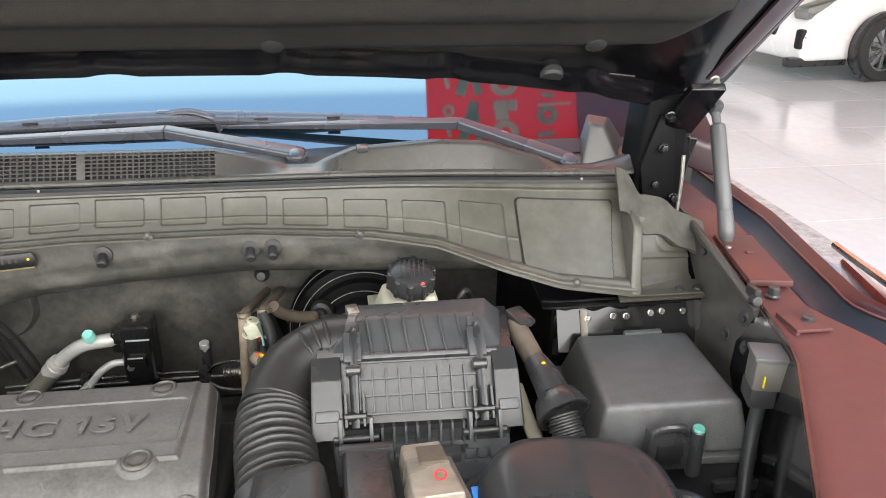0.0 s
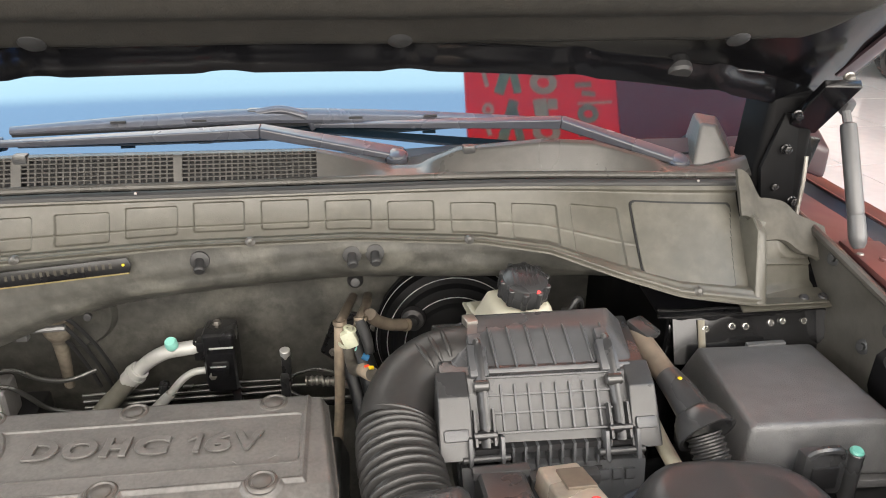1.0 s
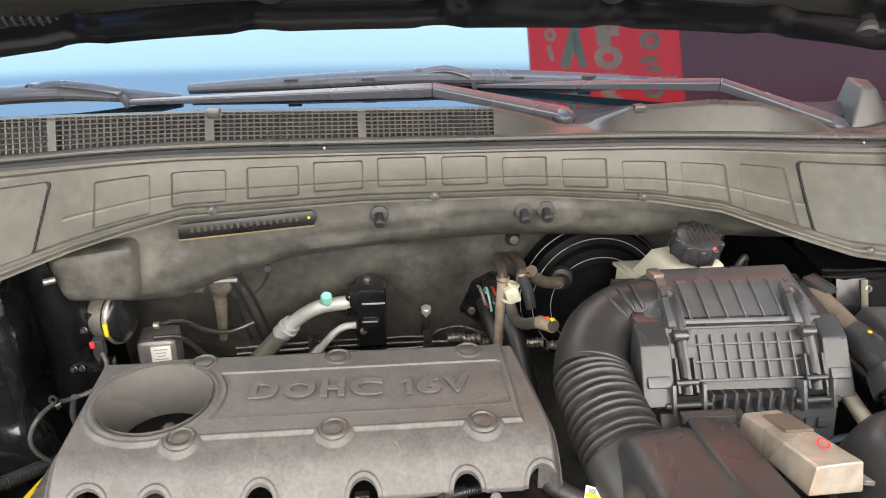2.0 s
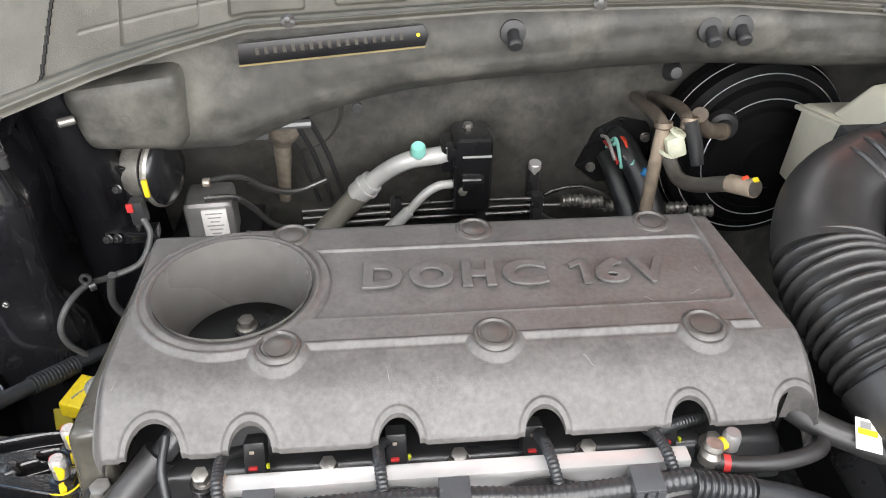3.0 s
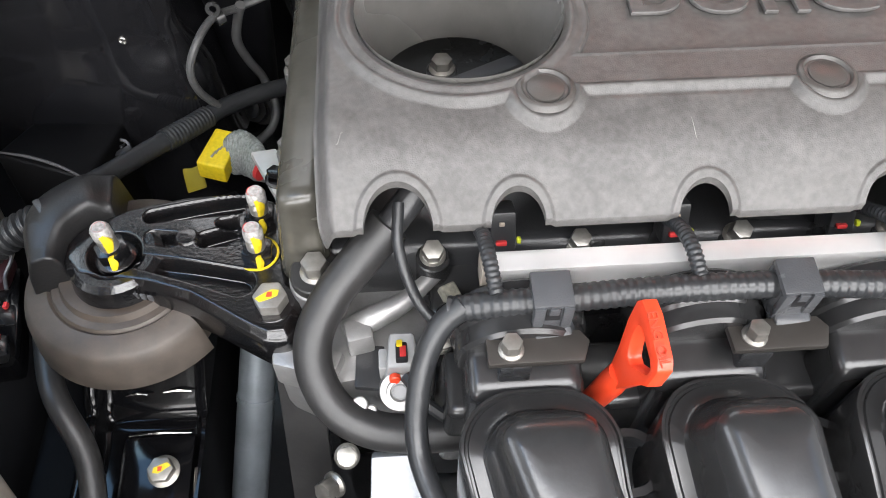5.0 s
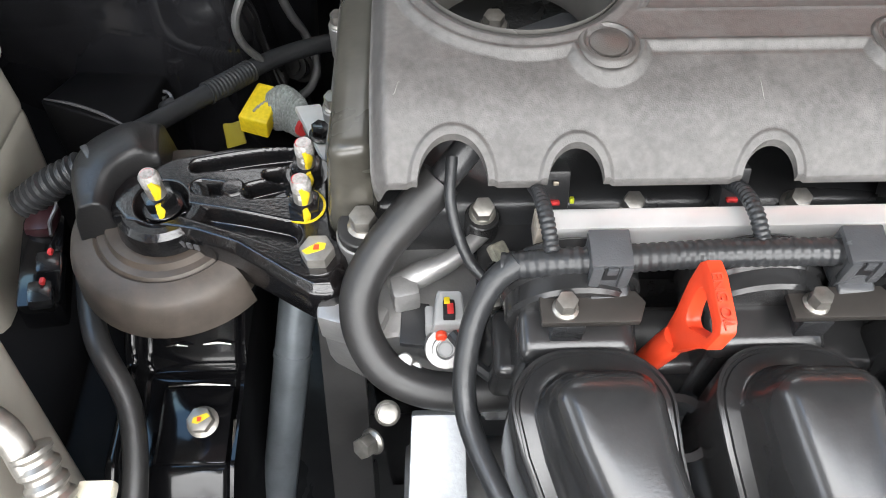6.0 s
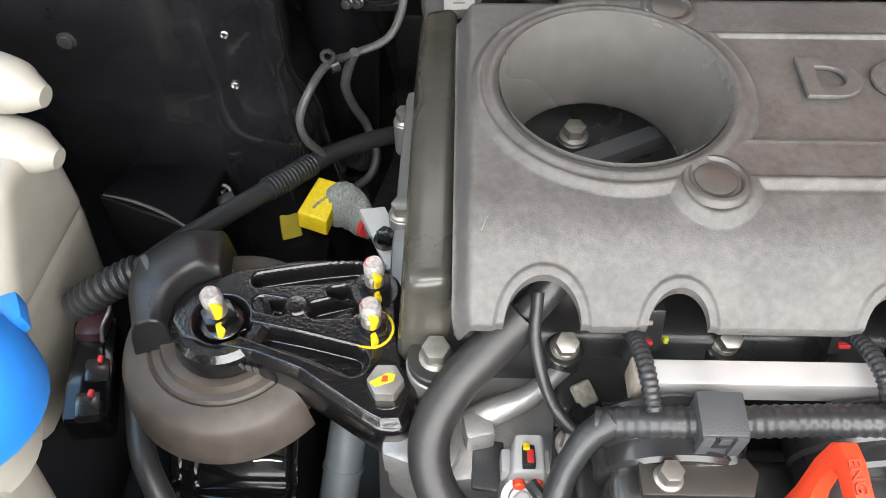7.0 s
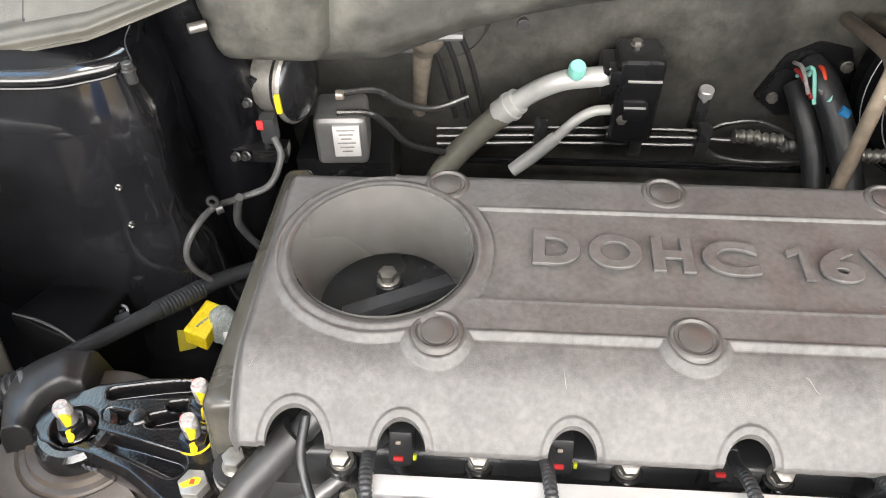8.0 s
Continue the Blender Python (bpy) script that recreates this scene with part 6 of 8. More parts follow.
def build_sensor():
    s = thing("cam_sensor", "grey sensor plug with red lock on an aluminium housing", "sensor", (-0.075, -0.08, -0.12))
    part("plug", hexa([(-0.087, -0.094, -0.118), (-0.067, -0.095, -0.118), (-0.068, -0.078, -0.118), (-0.085, -0.078, -0.118)], [(-0.0845, -0.094, -0.1), (-0.0685, -0.094, -0.1), (-0.0695, -0.076, -0.096), (-0.0825, -0.076, -0.096)], 0.002), GREY, s)
    for x in (-0.0865, -0.068):
        part("wing", box((x, -0.086, -0.112), (0.005, 0.012, 0.014), 0.0015), GREY, s)
    part("slot", box((-0.0765, -0.086, -0.0985), (0.0062, 0.0125, 0.0045), 0.0008, (-12, 0, 0)), DARK, s)
    part("lock", box((-0.0758, -0.0875, -0.0972), (0.0034, 0.0075, 0.003), 0.0006, (-12, 0, 0)), RED, s)
    part("yellow_mark", box((-0.0775, -0.0825, -0.0962), (0.003, 0.0035, 0.002), 0.0005, (-12, 0, 0)), YELLOW, s)
    for dx in (-0.0042, 0.0042):
        part("seal", cyl((-0.0765 + dx, -0.0945, -0.109), 0.003, 0.004, (0, -0.9, 0.2)), ORANGE, s)
    part("round_plug", lathe([(0, 0.002), (0.0045, 0.002), (0.0052, 0.0045), (0.0068, 0.0045), (0.0072, 0.002), (0.0105, 0.0015), (0.0112, -0.002), (0.0112, -0.02)], (-0.0785, -0.1, -0.116), (0.0, -0.6, 0.8), 30), ALU, s, "round aluminium plug")
    part("plug_core", cyl((-0.0785, -0.1, -0.116), 0.0042, 0.0028, (0.0, -0.6, 0.8)), GREY, s)
    part("lead", tube([(-0.075, -0.096, -0.108), (-0.071, -0.102, -0.108), (-0.066, -0.108, -0.114), (-0.055, -0.114, -0.122)], 0.0034, 8), LOOM, s)


build_sensor()


def build_belt_drive():
    b = thing("alternator", "aluminium alternator and bracket below the timing case", "alternator", (-0.06, -0.11, -0.28))
    part("plate", prism([(-0.021, -0.09), (0.018, -0.09), (0.017, 0.03), (-0.014, 0.03)], 0, 0.014, 0.002, pose(-0.084, -0.132, -0.2, 34, 0, 0)), mat("bright_bracket", (0.34, 0.355, 0.37), 0.45, metal=0.3, var=0.12, scale=300, bump=0.3, bump_scale=500, dust=0.3, dust_color=(0.42, 0.43, 0.45)), b, "pale ribbed bracket face")
    part("housing", lathe([(0, 0), (0.06, 0), (0.066, 0.008), (0.066, 0.08), (0.055, 0.09), (0, 0.09)], (-0.105, -0.15, -0.31), (1, 0, 0), 32), ALU, b)
    part("ear", box((-0.03, -0.16, -0.235), (0.04, 0.05, 0.05), 0.008), ALU, b)
    bolt(b, (-0.122, -0.118, -0.205), 0.012, 0.012, (-0.6, -0.6, 0.5))
    belt = thing("drive_belt", "ribbed black drive belt", "belt", (-0.14, -0.1, -0.28))
    part("belt", hexa([(-0.155, -0.19, -0.40), (-0.125, -0.19, -0.40), (-0.125, -0.186, -0.40), (-0.155, -0.186, -0.40)], [(-0.153, -0.062, -0.15), (-0.127, -0.062, -0.15), (-0.127, -0.056, -0.15), (-0.153, -0.056, -0.15)], 0.001), RUBBER, belt)
    part("pulley", lathe([(0, 0), (0.055, 0), (0.06, 0.004), (0.054, 0.008), (0.06, 0.012), (0.054, 0.016), (0.06, 0.02), (0.06, 0.026), (0, 0.026)], (-0.16, -0.13, -0.4), (1, 0, 0), 40), GLOSSBLACK, belt)


build_belt_drive()


def build_shaft():
    s = thing("grey_pipe", "grey painted steel pipe running down past the mount", "pipe", (-0.19, -0.06, -0.26))
    part("pipe", cyl((-0.172, 0.03, -0.185), 0.0135, 0.3, (-0.16, -0.62, -0.77), seg=24), SHAFT, s)
    part("collar", lathe([(0.0135, 0), (0.0145, 0), (0.0145, 0.004), (0.0135, 0.004)], (-0.1875, -0.03, -0.26), (-0.16, -0.62, -0.77), 24), SHAFT, s)


build_shaft()


def build_mount():
    m = thing("mount_bracket", "glossy black cast engine mount bracket with ribs", "engine mount", (-0.19, -0.02, -0.1))
    outline = [(-0.267, -0.006), (-0.262, 0.004), (-0.25, 0.012), (-0.234, 0.02), (-0.202, 0.027), (-0.166, 0.03), (-0.15, 0.024), (-0.142, 0.012), (-0.139, -0.02), (-0.131, -0.06), (-0.136, -0.072), (-0.148, -0.073), (-0.158, -0.068), (-0.192, -0.047), (-0.217, -0.038), (-0.237, -0.034), (-0.256, -0.03), (-0.266, -0.018)]

    def edge_distance(x, y):
        inside, best = False, 1.0
        for (x0, y0), (x1, y1) in zip(outline, outline[1:] + outline[:1]):
            if (y0 > y) != (y1 > y) and x < x0 + (y - y0) * (x1 - x0) / (y1 - y0):
                inside = not inside
            u = max(0, min(1, ((x - x0) * (x1 - x0) + (y - y0) * (y1 - y0)) / ((x1 - x0) ** 2 + (y1 - y0) ** 2)))
            best = min(best, math.hypot(x - x0 - u * (x1 - x0), y - y0 - u * (y1 - y0)))
        return best if inside else -best

    pockets = (((-0.219, 0.0105), (-0.168, 0.0185), 0.0035, 0.006), ((-0.216, -0.005), (-0.206, -0.007), 0.0035, 0.004), ((-0.186, -0.008), (-0.169, -0.004), 0.004, 0.006), ((-0.223, -0.0205), (-0.165, -0.037), 0.003, 0.0075), ((-0.178, 0.004), (-0.167, 0.006), 0.002, 0.003))

    def cast_top(x, y):
        e = edge_distance(x, y)
        z = -0.096 - 0.004 * smooth(-0.2, -0.14, x)
        for (x0, y0), (x1, y1), r0, r1 in pockets:
            u = max(0, min(1, ((x - x0) * (x1 - x0) + (y - y0) * (y1 - y0)) / ((x1 - x0) ** 2 + (y1 - y0) ** 2)))
            dd = math.hypot(x - x0 - u * (x1 - x0), y - y0 - u * (y1 - y0)) - (r0 + (r1 - r0) * u)
            z -= 0.01 * smooth(0.0022, -0.0022, dd)
        z -= 0.009 * smooth(-0.0, -0.0035, math.hypot(x + 0.236, y + 0.015) - 0.0155)
        z -= 0.0045 * (1 - smooth(0.0, 0.005, e)) + max(0.0, -e) * 9
        return (x, y, max(z, -0.137))

    part("casting", field(list(np.linspace(-0.268, -0.13, 190)), list(np.linspace(-0.075, 0.031, 146)), cast_top, lambda x, y: edge_distance(x, y) > 0.0012), CAST, m, angle=60)
    # smooth side wall that rolls over onto the ribbed face
    loop = spline([(x, y, 0) for x, y in outline] + [(*outline[0], 0)], 5)[:-1]
    mid = Vector((-0.195, -0.015, 0))
    bm = bmesh.new()
    rings = []
    for z, inset, low in ((-0.136, 0.002, True), (-0.13, 0.0, True), (-0.1045, 0.0, False), (-0.1022, 0.0007, False), (-0.1005, 0.0022, False), (-0.0998, 0.0042, False)):
        ring = []
        for k, p in enumerate(loop):
            d = (loop[(k + 1) % len(loop)] - loop[k - 1]).normalized()
            n = Vector((-d.y, d.x, 0))
            n = n if n.dot(mid - p) > 0 else -n
            q = p + n * inset
            ring.append(bm.verts.new((q.x, q.y, z - (0 if low else 0.004 * smooth(-0.2, -0.14, p.x)))))
        rings.append(ring)
    for a, b in zip(rings, rings[1:]):
        for k in range(len(loop)):
            bm.faces.new((a[k], a[(k + 1) % len(loop)], b[(k + 1) % len(loop)], b[k]))
    bmesh.ops.recalc_face_normals(bm, faces=bm.faces)
    part("side_wall", bm, CAST, m, angle=50)
    for x, y in ((-0.156, 0.007), (-0.156, -0.018), (-0.146, -0.051)):
        part("boss", lathe([(0, 0.0105), (0.0125, 0.0105), (0.0145, 0.008), (0.016, 0)], (x, y, -0.11), (0, 0, 1), 24), CAST, m)
    part("bore_ring", lathe([(0.0165, 0.001), (0.018, 0.0032), (0.0225, 0.0035), (0.0262, 0.001), (0.0285, -0.01), (0.015, -0.01), (0.0165, 0.001)], (-0.236, -0.015, -0.1), (0, 0, 1), 30), CAST, m)
    part("dimple", lathe([(0, 0.0045), (0.0055, 0.004), (0.0075, 0.002), (0.009, -0.003)], (-0.197, -0.006, -0.099), (0, 0, 1), 20), CAST, m)
    part("cast_mark", letters("HBB", 0.011, 0.0003, pose(-0.19, 0.013, -0.1068, 0, 0, 8)), CAST, m, "raised cast letters")
    bars = [box((-0.231 + 0.0042 * k, -0.0362 - 0.0012 * k, -0.1045), (0.0028, 0.001, 0.0045), 0, (0, 0, -18)) for k in range(5)]
    for b in bars:
        part("stamped_bar", b, STRUTGREY, m)
    for x, y, z, axis in ((-0.236, -0.015, -0.1, (0, 0, 1)), (-0.156, 0.007, -0.102, (0.05, 0, 1)), (-0.156, -0.018, -0.103, (0.05, 0, 1))):
        st = part("stud", lathe([(0, 0.026), (0.004, 0.026), (0.0053, 0.024), (0.0053, 0.018), (0.0047, 0.0175), (0.0053, 0.0165), (0.0047, 0.0155), (0.0053, 0.0145), (0.0047, 0.0135), (0.0053, 0.0125), (0.0055, 0.0)], (x, y, z + 0.002), axis, 18), STEEL, m, "threaded stud with paint marks")
        part("white_mark", lathe([(0.0055, 0.0185), (0.0056, 0.019), (0.0056, 0.024), (0.0042, 0.0265), (0, 0.0265)], (x, y, z + 0.002), axis, 16), WHITEMARK, st, "white paint on the thread")
        part("nut", hex_head((x, y, z), 0.0165, 0.011, axis), CAST, m, "black flanged nut")
        part("yellow_mark", tube([(x + 0.0016, y - 0.0052, z + 0.026), (x + 0.0032, y - 0.0047, z + 0.02), (x + 0.0022, y - 0.0053, z + 0.013)], [0.0014, 0.003, 0.002], 8, 5, flat=0.6), YELLOW, st, "yellow inspection paint")
        part("yellow_drip", tube([(x + 0.0022, y - 0.0078, z + 0.0112), (x + 0.0026, y - 0.009, z + 0.006), (x + 0.002, y - 0.0105, z + 0.0025)], [0.0018, 0.0026, 0.0016], 8, 5, flat=0.6), YELLOW, st, "yellow paint run down the nut")
        part("pink_tip", cyl((x, y, z + 0.0278), 0.0035, 0.0006, axis), RED, st)
    part("yellow_washer", lathe([(0.0108, 0), (0.0122, 0), (0.0122, 0.001), (0.0108, 0.001), (0.0108, 0)], (-0.156, -0.018, -0.1), (0, 0, 1), 24), YELLOW, m, "yellow painted washer")
    marked_bolt(m, (-0.146, -0.051, -0.104), 0.0165, 0.012)
    r = thing("mount_rubber", "brown weathered rubber engine mount disc", "engine mount", (-0.235, -0.02, -0.14))
    part("disc", lathe([(0.02, -0.112), (0.035, -0.112), (0.037, -0.116), (0.041, -0.1165), (0.0425, -0.1185), (0.044, -0.1172), (0.0555, -0.1195), (0.058, -0.122), (0.0605, -0.128), (0.0635, -0.146), (0.058, -0.152), (0.02, -0.152)], (-0.238, -0.012, 0), (0, 0, 1), 48, arc=5.3), MOUNTRUBBER, r)
    bpy.data.objects["disc"].data.transform(Matrix.Translation((-0.238, -0.012, 0)) @ pose(0, 0, 0, 0, 0, 198) @ Matrix.Translation((0.238, 0.012, 0)))
    part("core", lathe([(0, -0.118), (0.052, -0.126), (0.054, -0.148), (0.045, -0.165), (0, -0.165)], (-0.238, -0.012, 0), (0, 0, 1), 40), MOUNTRUBBER, r)
    cap = thing("mount_stop", "black rubber stop block over the mount", "stop block", (-0.265, 0.02, -0.09))
    bm = bmesh.new()
    rings = []
    for k in range(25):
        u = k / 24
        a = radians(192 - 92 * u)
        wide = 0.017 + 0.016 * smooth(0.0, 0.6, u)
        top = -0.088 + 0.006 * smooth(0.0, 0.5, u) - 0.008 * smooth(0.8, 1.0, u)
        profile = ((0.029, -0.122), (0.0285, top - 0.008), (0.0305, top - 0.002), (0.034, top), (0.029 + wide * 0.8, top - 0.002), (0.029 + wide, top - 0.008), (0.032 + wide, -0.105), (0.038 + wide, -0.135))
        rings.append([bm.verts.new((-0.236 + r * math.cos(a), -0.015 + r * math.sin(a), z)) for r, z in profile])
    for a, b in zip(rings, rings[1:]):
        for i in range(7):
            bm.faces.new((a[i], a[i + 1], b[i + 1], b[i]))
    bm.faces.new(rings[0])
    bm.faces.new(rings[-1][::-1])
    bmesh.ops.recalc_face_normals(bm, faces=bm.faces)
    bevel_all(bm, 0.0022, 3, 40)
    part("clip", box((-0.279, 0.012, -0.0865), (0.004, 0.012, 0.006), 0.001, (0, 0, 35)), PLASTIC, cap)
    part("block", bm, mat("stop_rubber", (0.008, 0.008, 0.0085), 0.4, bump=0.25, bump_scale=500, dust=0.15, dust_color=(0.06, 0.055, 0.05)), cap, angle=45)


build_mount()


def build_left_wiring():
    w = thing("side_loom", "black taped loom crossing to the engine mount", "wiring loom", (-0.25, 0.12, -0.15))
    part("trunk", tube([(-0.335, 0.03, -0.14), (-0.305, 0.035, -0.125), (-0.285, 0.06, -0.128), (-0.268, 0.095, -0.143), (-0.24, 0.135, -0.155), (-0.208, 0.175, -0.165), (-0.17, 0.205, -0.175), (-0.13, 0.23, -0.19)], 0.0072, 14, 8), LOOM, w)
    part("ribbed_sleeve", tube([(-0.246, 0.127, -0.1525), (-0.233, 0.144, -0.1575), (-0.22, 0.162, -0.1625)], 0.0088, 14, ribs=0.0032, depth=0.14), LOOM, w)
    part("ribbed_sleeve", tube([(-0.345, 0.022, -0.145), (-0.325, 0.028, -0.133), (-0.302, 0.036, -0.125)], 0.011, 14, ribs=0.005, depth=0.2), LOOM, w)
    part("cable_clip", join(lathe([(0.0044, 0), (0.0064, 0), (0.0064, 0.004), (0.0044, 0.004), (0.0044, 0)], (-0.281, 0.133, -0.164), (0.1, -0.6, 1), 20), cyl((-0.281, 0.133, -0.164), 0.0016, 0.005, (0.1, -0.6, 1)), box((-0.281, 0.133, -0.1625), (0.0105, 0.0014, 0.002), 0.0004, (30, 0, 70)), box((-0.276, 0.123, -0.163), (0.014, 0.012, 0.01), 0.003, (0, 0, 40))), PLASTIC, w, "black round cable clip")
    part("thin_lead", tube([(-0.158, 0.25, -0.062), (-0.152, 0.24, -0.075), (-0.163, 0.228, -0.097), (-0.187, 0.218, -0.104), (-0.204, 0.196, -0.097), (-0.214, 0.172, -0.1), (-0.2225, 0.163, -0.118), (-0.221, 0.163, -0.138), (-0.212, 0.168, -0.158)], 0.003, 10), LEAD, w, "wavy grey taped lead")
    part("lead_clip", join(lathe([(0.0034, 0), (0.0052, 0), (0.0052, 0.006), (0.0034, 0.006), (0.0034, 0)], (-0.203, 0.197, -0.1), (1, 0.6, 0.1), 16), lathe([(0.0028, 0), (0.0055, 0), (0.0055, 0.002), (0.0028, 0.002), (0.0028, 0)], (-0.203, 0.197, -0.09), (0, -1, 0.2), 16)), LATCH, w)
    p = thing("steel_line", "bent grey steel line behind the timing case", "pipe", (-0.18, 0.2, -0.13))
    part("line", tube([(-0.187, 0.214, -0.1), (-0.193, 0.219, -0.116), (-0.1995, 0.2254, -0.1415), (-0.197, 0.234, -0.168), (-0.1895, 0.24, -0.194), (-0.181, 0.225, -0.212), (-0.185, 0.214, -0.226), (-0.196, 0.21, -0.237), (-0.21, 0.21, -0.25)], 0.0038, 12), PIPE, p)
    part("union", join(*(lathe([(0.004, 0), (r, 0.0004), (r, 0.003), (0.004, 0.0034)], (-0.196 - 0.0022 * k, 0.238 - 0.004 * k, -0.232 + 0.005 * k), (-0.3, -0.7, 0.65), 20) for k, r in enumerate((0.012, 0.0095, 0.011, 0.008)))), LATCH, p, "dull ringed union")
    t = thing("ground_strap", "grey braided ground strap with a yellow tag", "ground strap", (-0.19, 0.12, -0.17))
    part("braid", tube([(-0.205, 0.133, -0.18), (-0.192, 0.128, -0.17), (-0.18, 0.115, -0.166), (-0.172, 0.1, -0.161)], [0.014, 0.0185, 0.0165, 0.009], 20, 8, flat=0.5, ribs=0.0028, depth=0.16), BRAID, t)
    part("tag", hexa([(-0.229, 0.122, -0.188), (-0.206, 0.112, -0.186), (-0.196, 0.144, -0.18), (-0.216, 0.154, -0.182)], [(-0.228, 0.123, -0.172), (-0.205, 0.113, -0.17), (-0.195, 0.145, -0.165), (-0.215, 0.154, -0.167)], 0.002), YELLOW, t, "yellow tape tag")
    for k in range(4):
        part("tag_bar", box((-0.2135 + 0.003 * k, 0.129 + 0.003 * k, -0.1695 + 0.0005 * k), (0.0015, 0.009, 0.001), 0, (0, 0, -30)), GREY, t)
    # yellow tape lying in shadow: the shade is put into its darker colour
    part("tag_tail", hexa([(-0.25, 0.138, -0.226), (-0.234, 0.142, -0.224), (-0.236, 0.148, -0.226), (-0.252, 0.144, -0.228)], [(-0.252, 0.156, -0.196), (-0.24, 0.162, -0.194), (-0.242, 0.168, -0.196), (-0.254, 0.162, -0.198)], 0.0015), mat("shaded_yellow_tape", (0.3, 0.24, 0.012), 0.5), t, "loose yellow tape end, darkened for its shade")
    part("lug", prism([(-0.006, -0.024), (0.009, -0.026), (0.007, 0.012), (-0.007, 0.014)], 0, 0.004, 0.001, pose(-0.162, 0.082, -0.142, 12, 10, 28) @ Matrix.Scale(1.25, 4)), WHITEPIPE, t, "crimped silver lug")
    part("red_band", tube([(-0.1765, 0.1035, -0.162), (-0.1735, 0.1, -0.1605)], 0.0078, 12, straight=True, flat=0.6), RED, t)
    bolt(t, (-0.157, 0.068, -0.134), 0.011, 0.009, (0.1, -0.1, 1), material=CAST)


build_left_wiring()


def build_washer_tank():
    t = thing("washer_tank", "translucent cream washer bottle with blue cap", "washer tank", (-0.38, -0.05, -0.2))
    part("bottle", hexa([(-0.52, -0.12, -0.46), (-0.385, -0.1, -0.46), (-0.39, 0.06, -0.46), (-0.52, 0.1, -0.46)], [(-0.52, -0.09, -0.105), (-0.36, -0.02, -0.115), (-0.352, 0.092, -0.12), (-0.52, 0.13, -0.105)], 0.014, 4), TANK, t)
    part("shoulder", hexa([(-0.52, -0.05, -0.125), (-0.36, -0.01, -0.125), (-0.353, 0.09, -0.127), (-0.52, 0.14, -0.125)], [(-0.52, 0.0, -0.03), (-0.345, 0.03, -0.045), (-0.342, 0.08, -0.045), (-0.52, 0.13, -0.03)], 0.01, 4), TANK, t, "sloping bottle shoulder")
    for y, z, r in ((0.062, -0.05, 0.015), (0.078, -0.02, 0.015)):
        part("bulge", tube([(-0.52, y + 0.03, z + 0.012), (-0.42, y + 0.014, z + 0.005), (-0.356, y + 0.004, z), (-0.34, y, z - 0.002), (-0.33, y - 0.002, z - 0.004)], [r * 1.4, r * 1.3, r * 1.1, r * 0.8, r * 0.4], 24, 8), TANK, t, "rounded moulded bulge")
    part("neck", hexa([(-0.4, -0.32, -0.4), (-0.3, -0.3, -0.4), (-0.31, -0.16, -0.4), (-0.4, -0.12, -0.4)], [(-0.35, -0.17, -0.012), (-0.272, -0.16, -0.016), (-0.272, -0.105, -0.016), (-0.345, -0.075, -0.012)], 0.02, 5), TANK, t, "tall filler neck")
    part("collar", cyl((-0.292, -0.115, -0.03), 0.024, 0.03, (0.1, -0.1, 1), seg=28), TANK, t)
    cap = part("cap", lathe([(0, 0.03), (0.012, 0.029), (0.022, 0.024), (0.029, 0.014), (0.031, 0.0), (0.03, -0.014), (0.027, -0.016)], (-0.288, -0.108, 0.006), (0.1, -0.1, 1), 32), BLUE, t, "domed blue filler cap")
    part("cap_tab", box((-0.272, -0.082, 0.012), (0.012, 0.014, 0.01), 0.003, (0, 0, 30)), BLUE, cap)
    part("tube", tube([(-0.31, 0.0, -0.17), (-0.29, -0.06, -0.17), (-0.268, -0.1, -0.19), (-0.262, -0.15, -0.21), (-0.268, -0.22, -0.24)], 0.0075, 12), RUBBER, t, "black washer tube")
    c = thing("pipe_fitting", "silver bent pipe with ringed fitting", "pipe fitting", (-0.26, -0.17, -0.08))
    part("bend", tube([(-0.295, -0.19, -0.1), (-0.29, -0.165, -0.07), (-0.278, -0.153, -0.06), (-0.265, -0.158, -0.066), (-0.258, -0.17, -0.08)], 0.0065, 12), STEEL, c)
    part("fitting", tube([(-0.258, -0.163, -0.075), (-0.245, -0.19, -0.105)], 0.0095, 16, ribs=0.0075, depth=0.18), STEEL, c)
    part("tab", box((-0.236, -0.175, -0.1), (0.016, 0.01, 0.008), 0.002), WHITEPL, c)
    k = thing("side_relay", "small black connector block with red locks", "connector", (-0.32, 0.0, -0.15))
    part("block", box((-0.331, -0.014, -0.168), (0.026, 0.07, 0.03), 0.005, (0, 10, 12)), RAILBLACK, k)
    for x, y, z in ((-0.3223, -0.0107, -0.151), (-0.3184, -0.0354, -0.146)):
        part("latch", box((x - 0.002, y - 0.006, z - 0.006), (0.014, 0.016, 0.01), 0.003, (0, 15, 15)), BLACKANOD, k)
        part("lock", box((x, y, z), (0.0028, 0.0042, 0.0035), 0.001), RED, k)
    part("maroon_cap", box((-0.334, 0.014, -0.152), (0.018, 0.024, 0.014), 0.006), MAROON, k, "dark maroon cap")
    part("edge_wire", tube([(-0.334, 0.03, -0.143), (-0.327, 0.027, -0.141), (-0.322, 0.018, -0.141), (-0.325, 0.008, -0.145), (-0.322, -0.002, -0.146)], 0.0012, 6), STRUTGREY, k)


build_washer_tank()


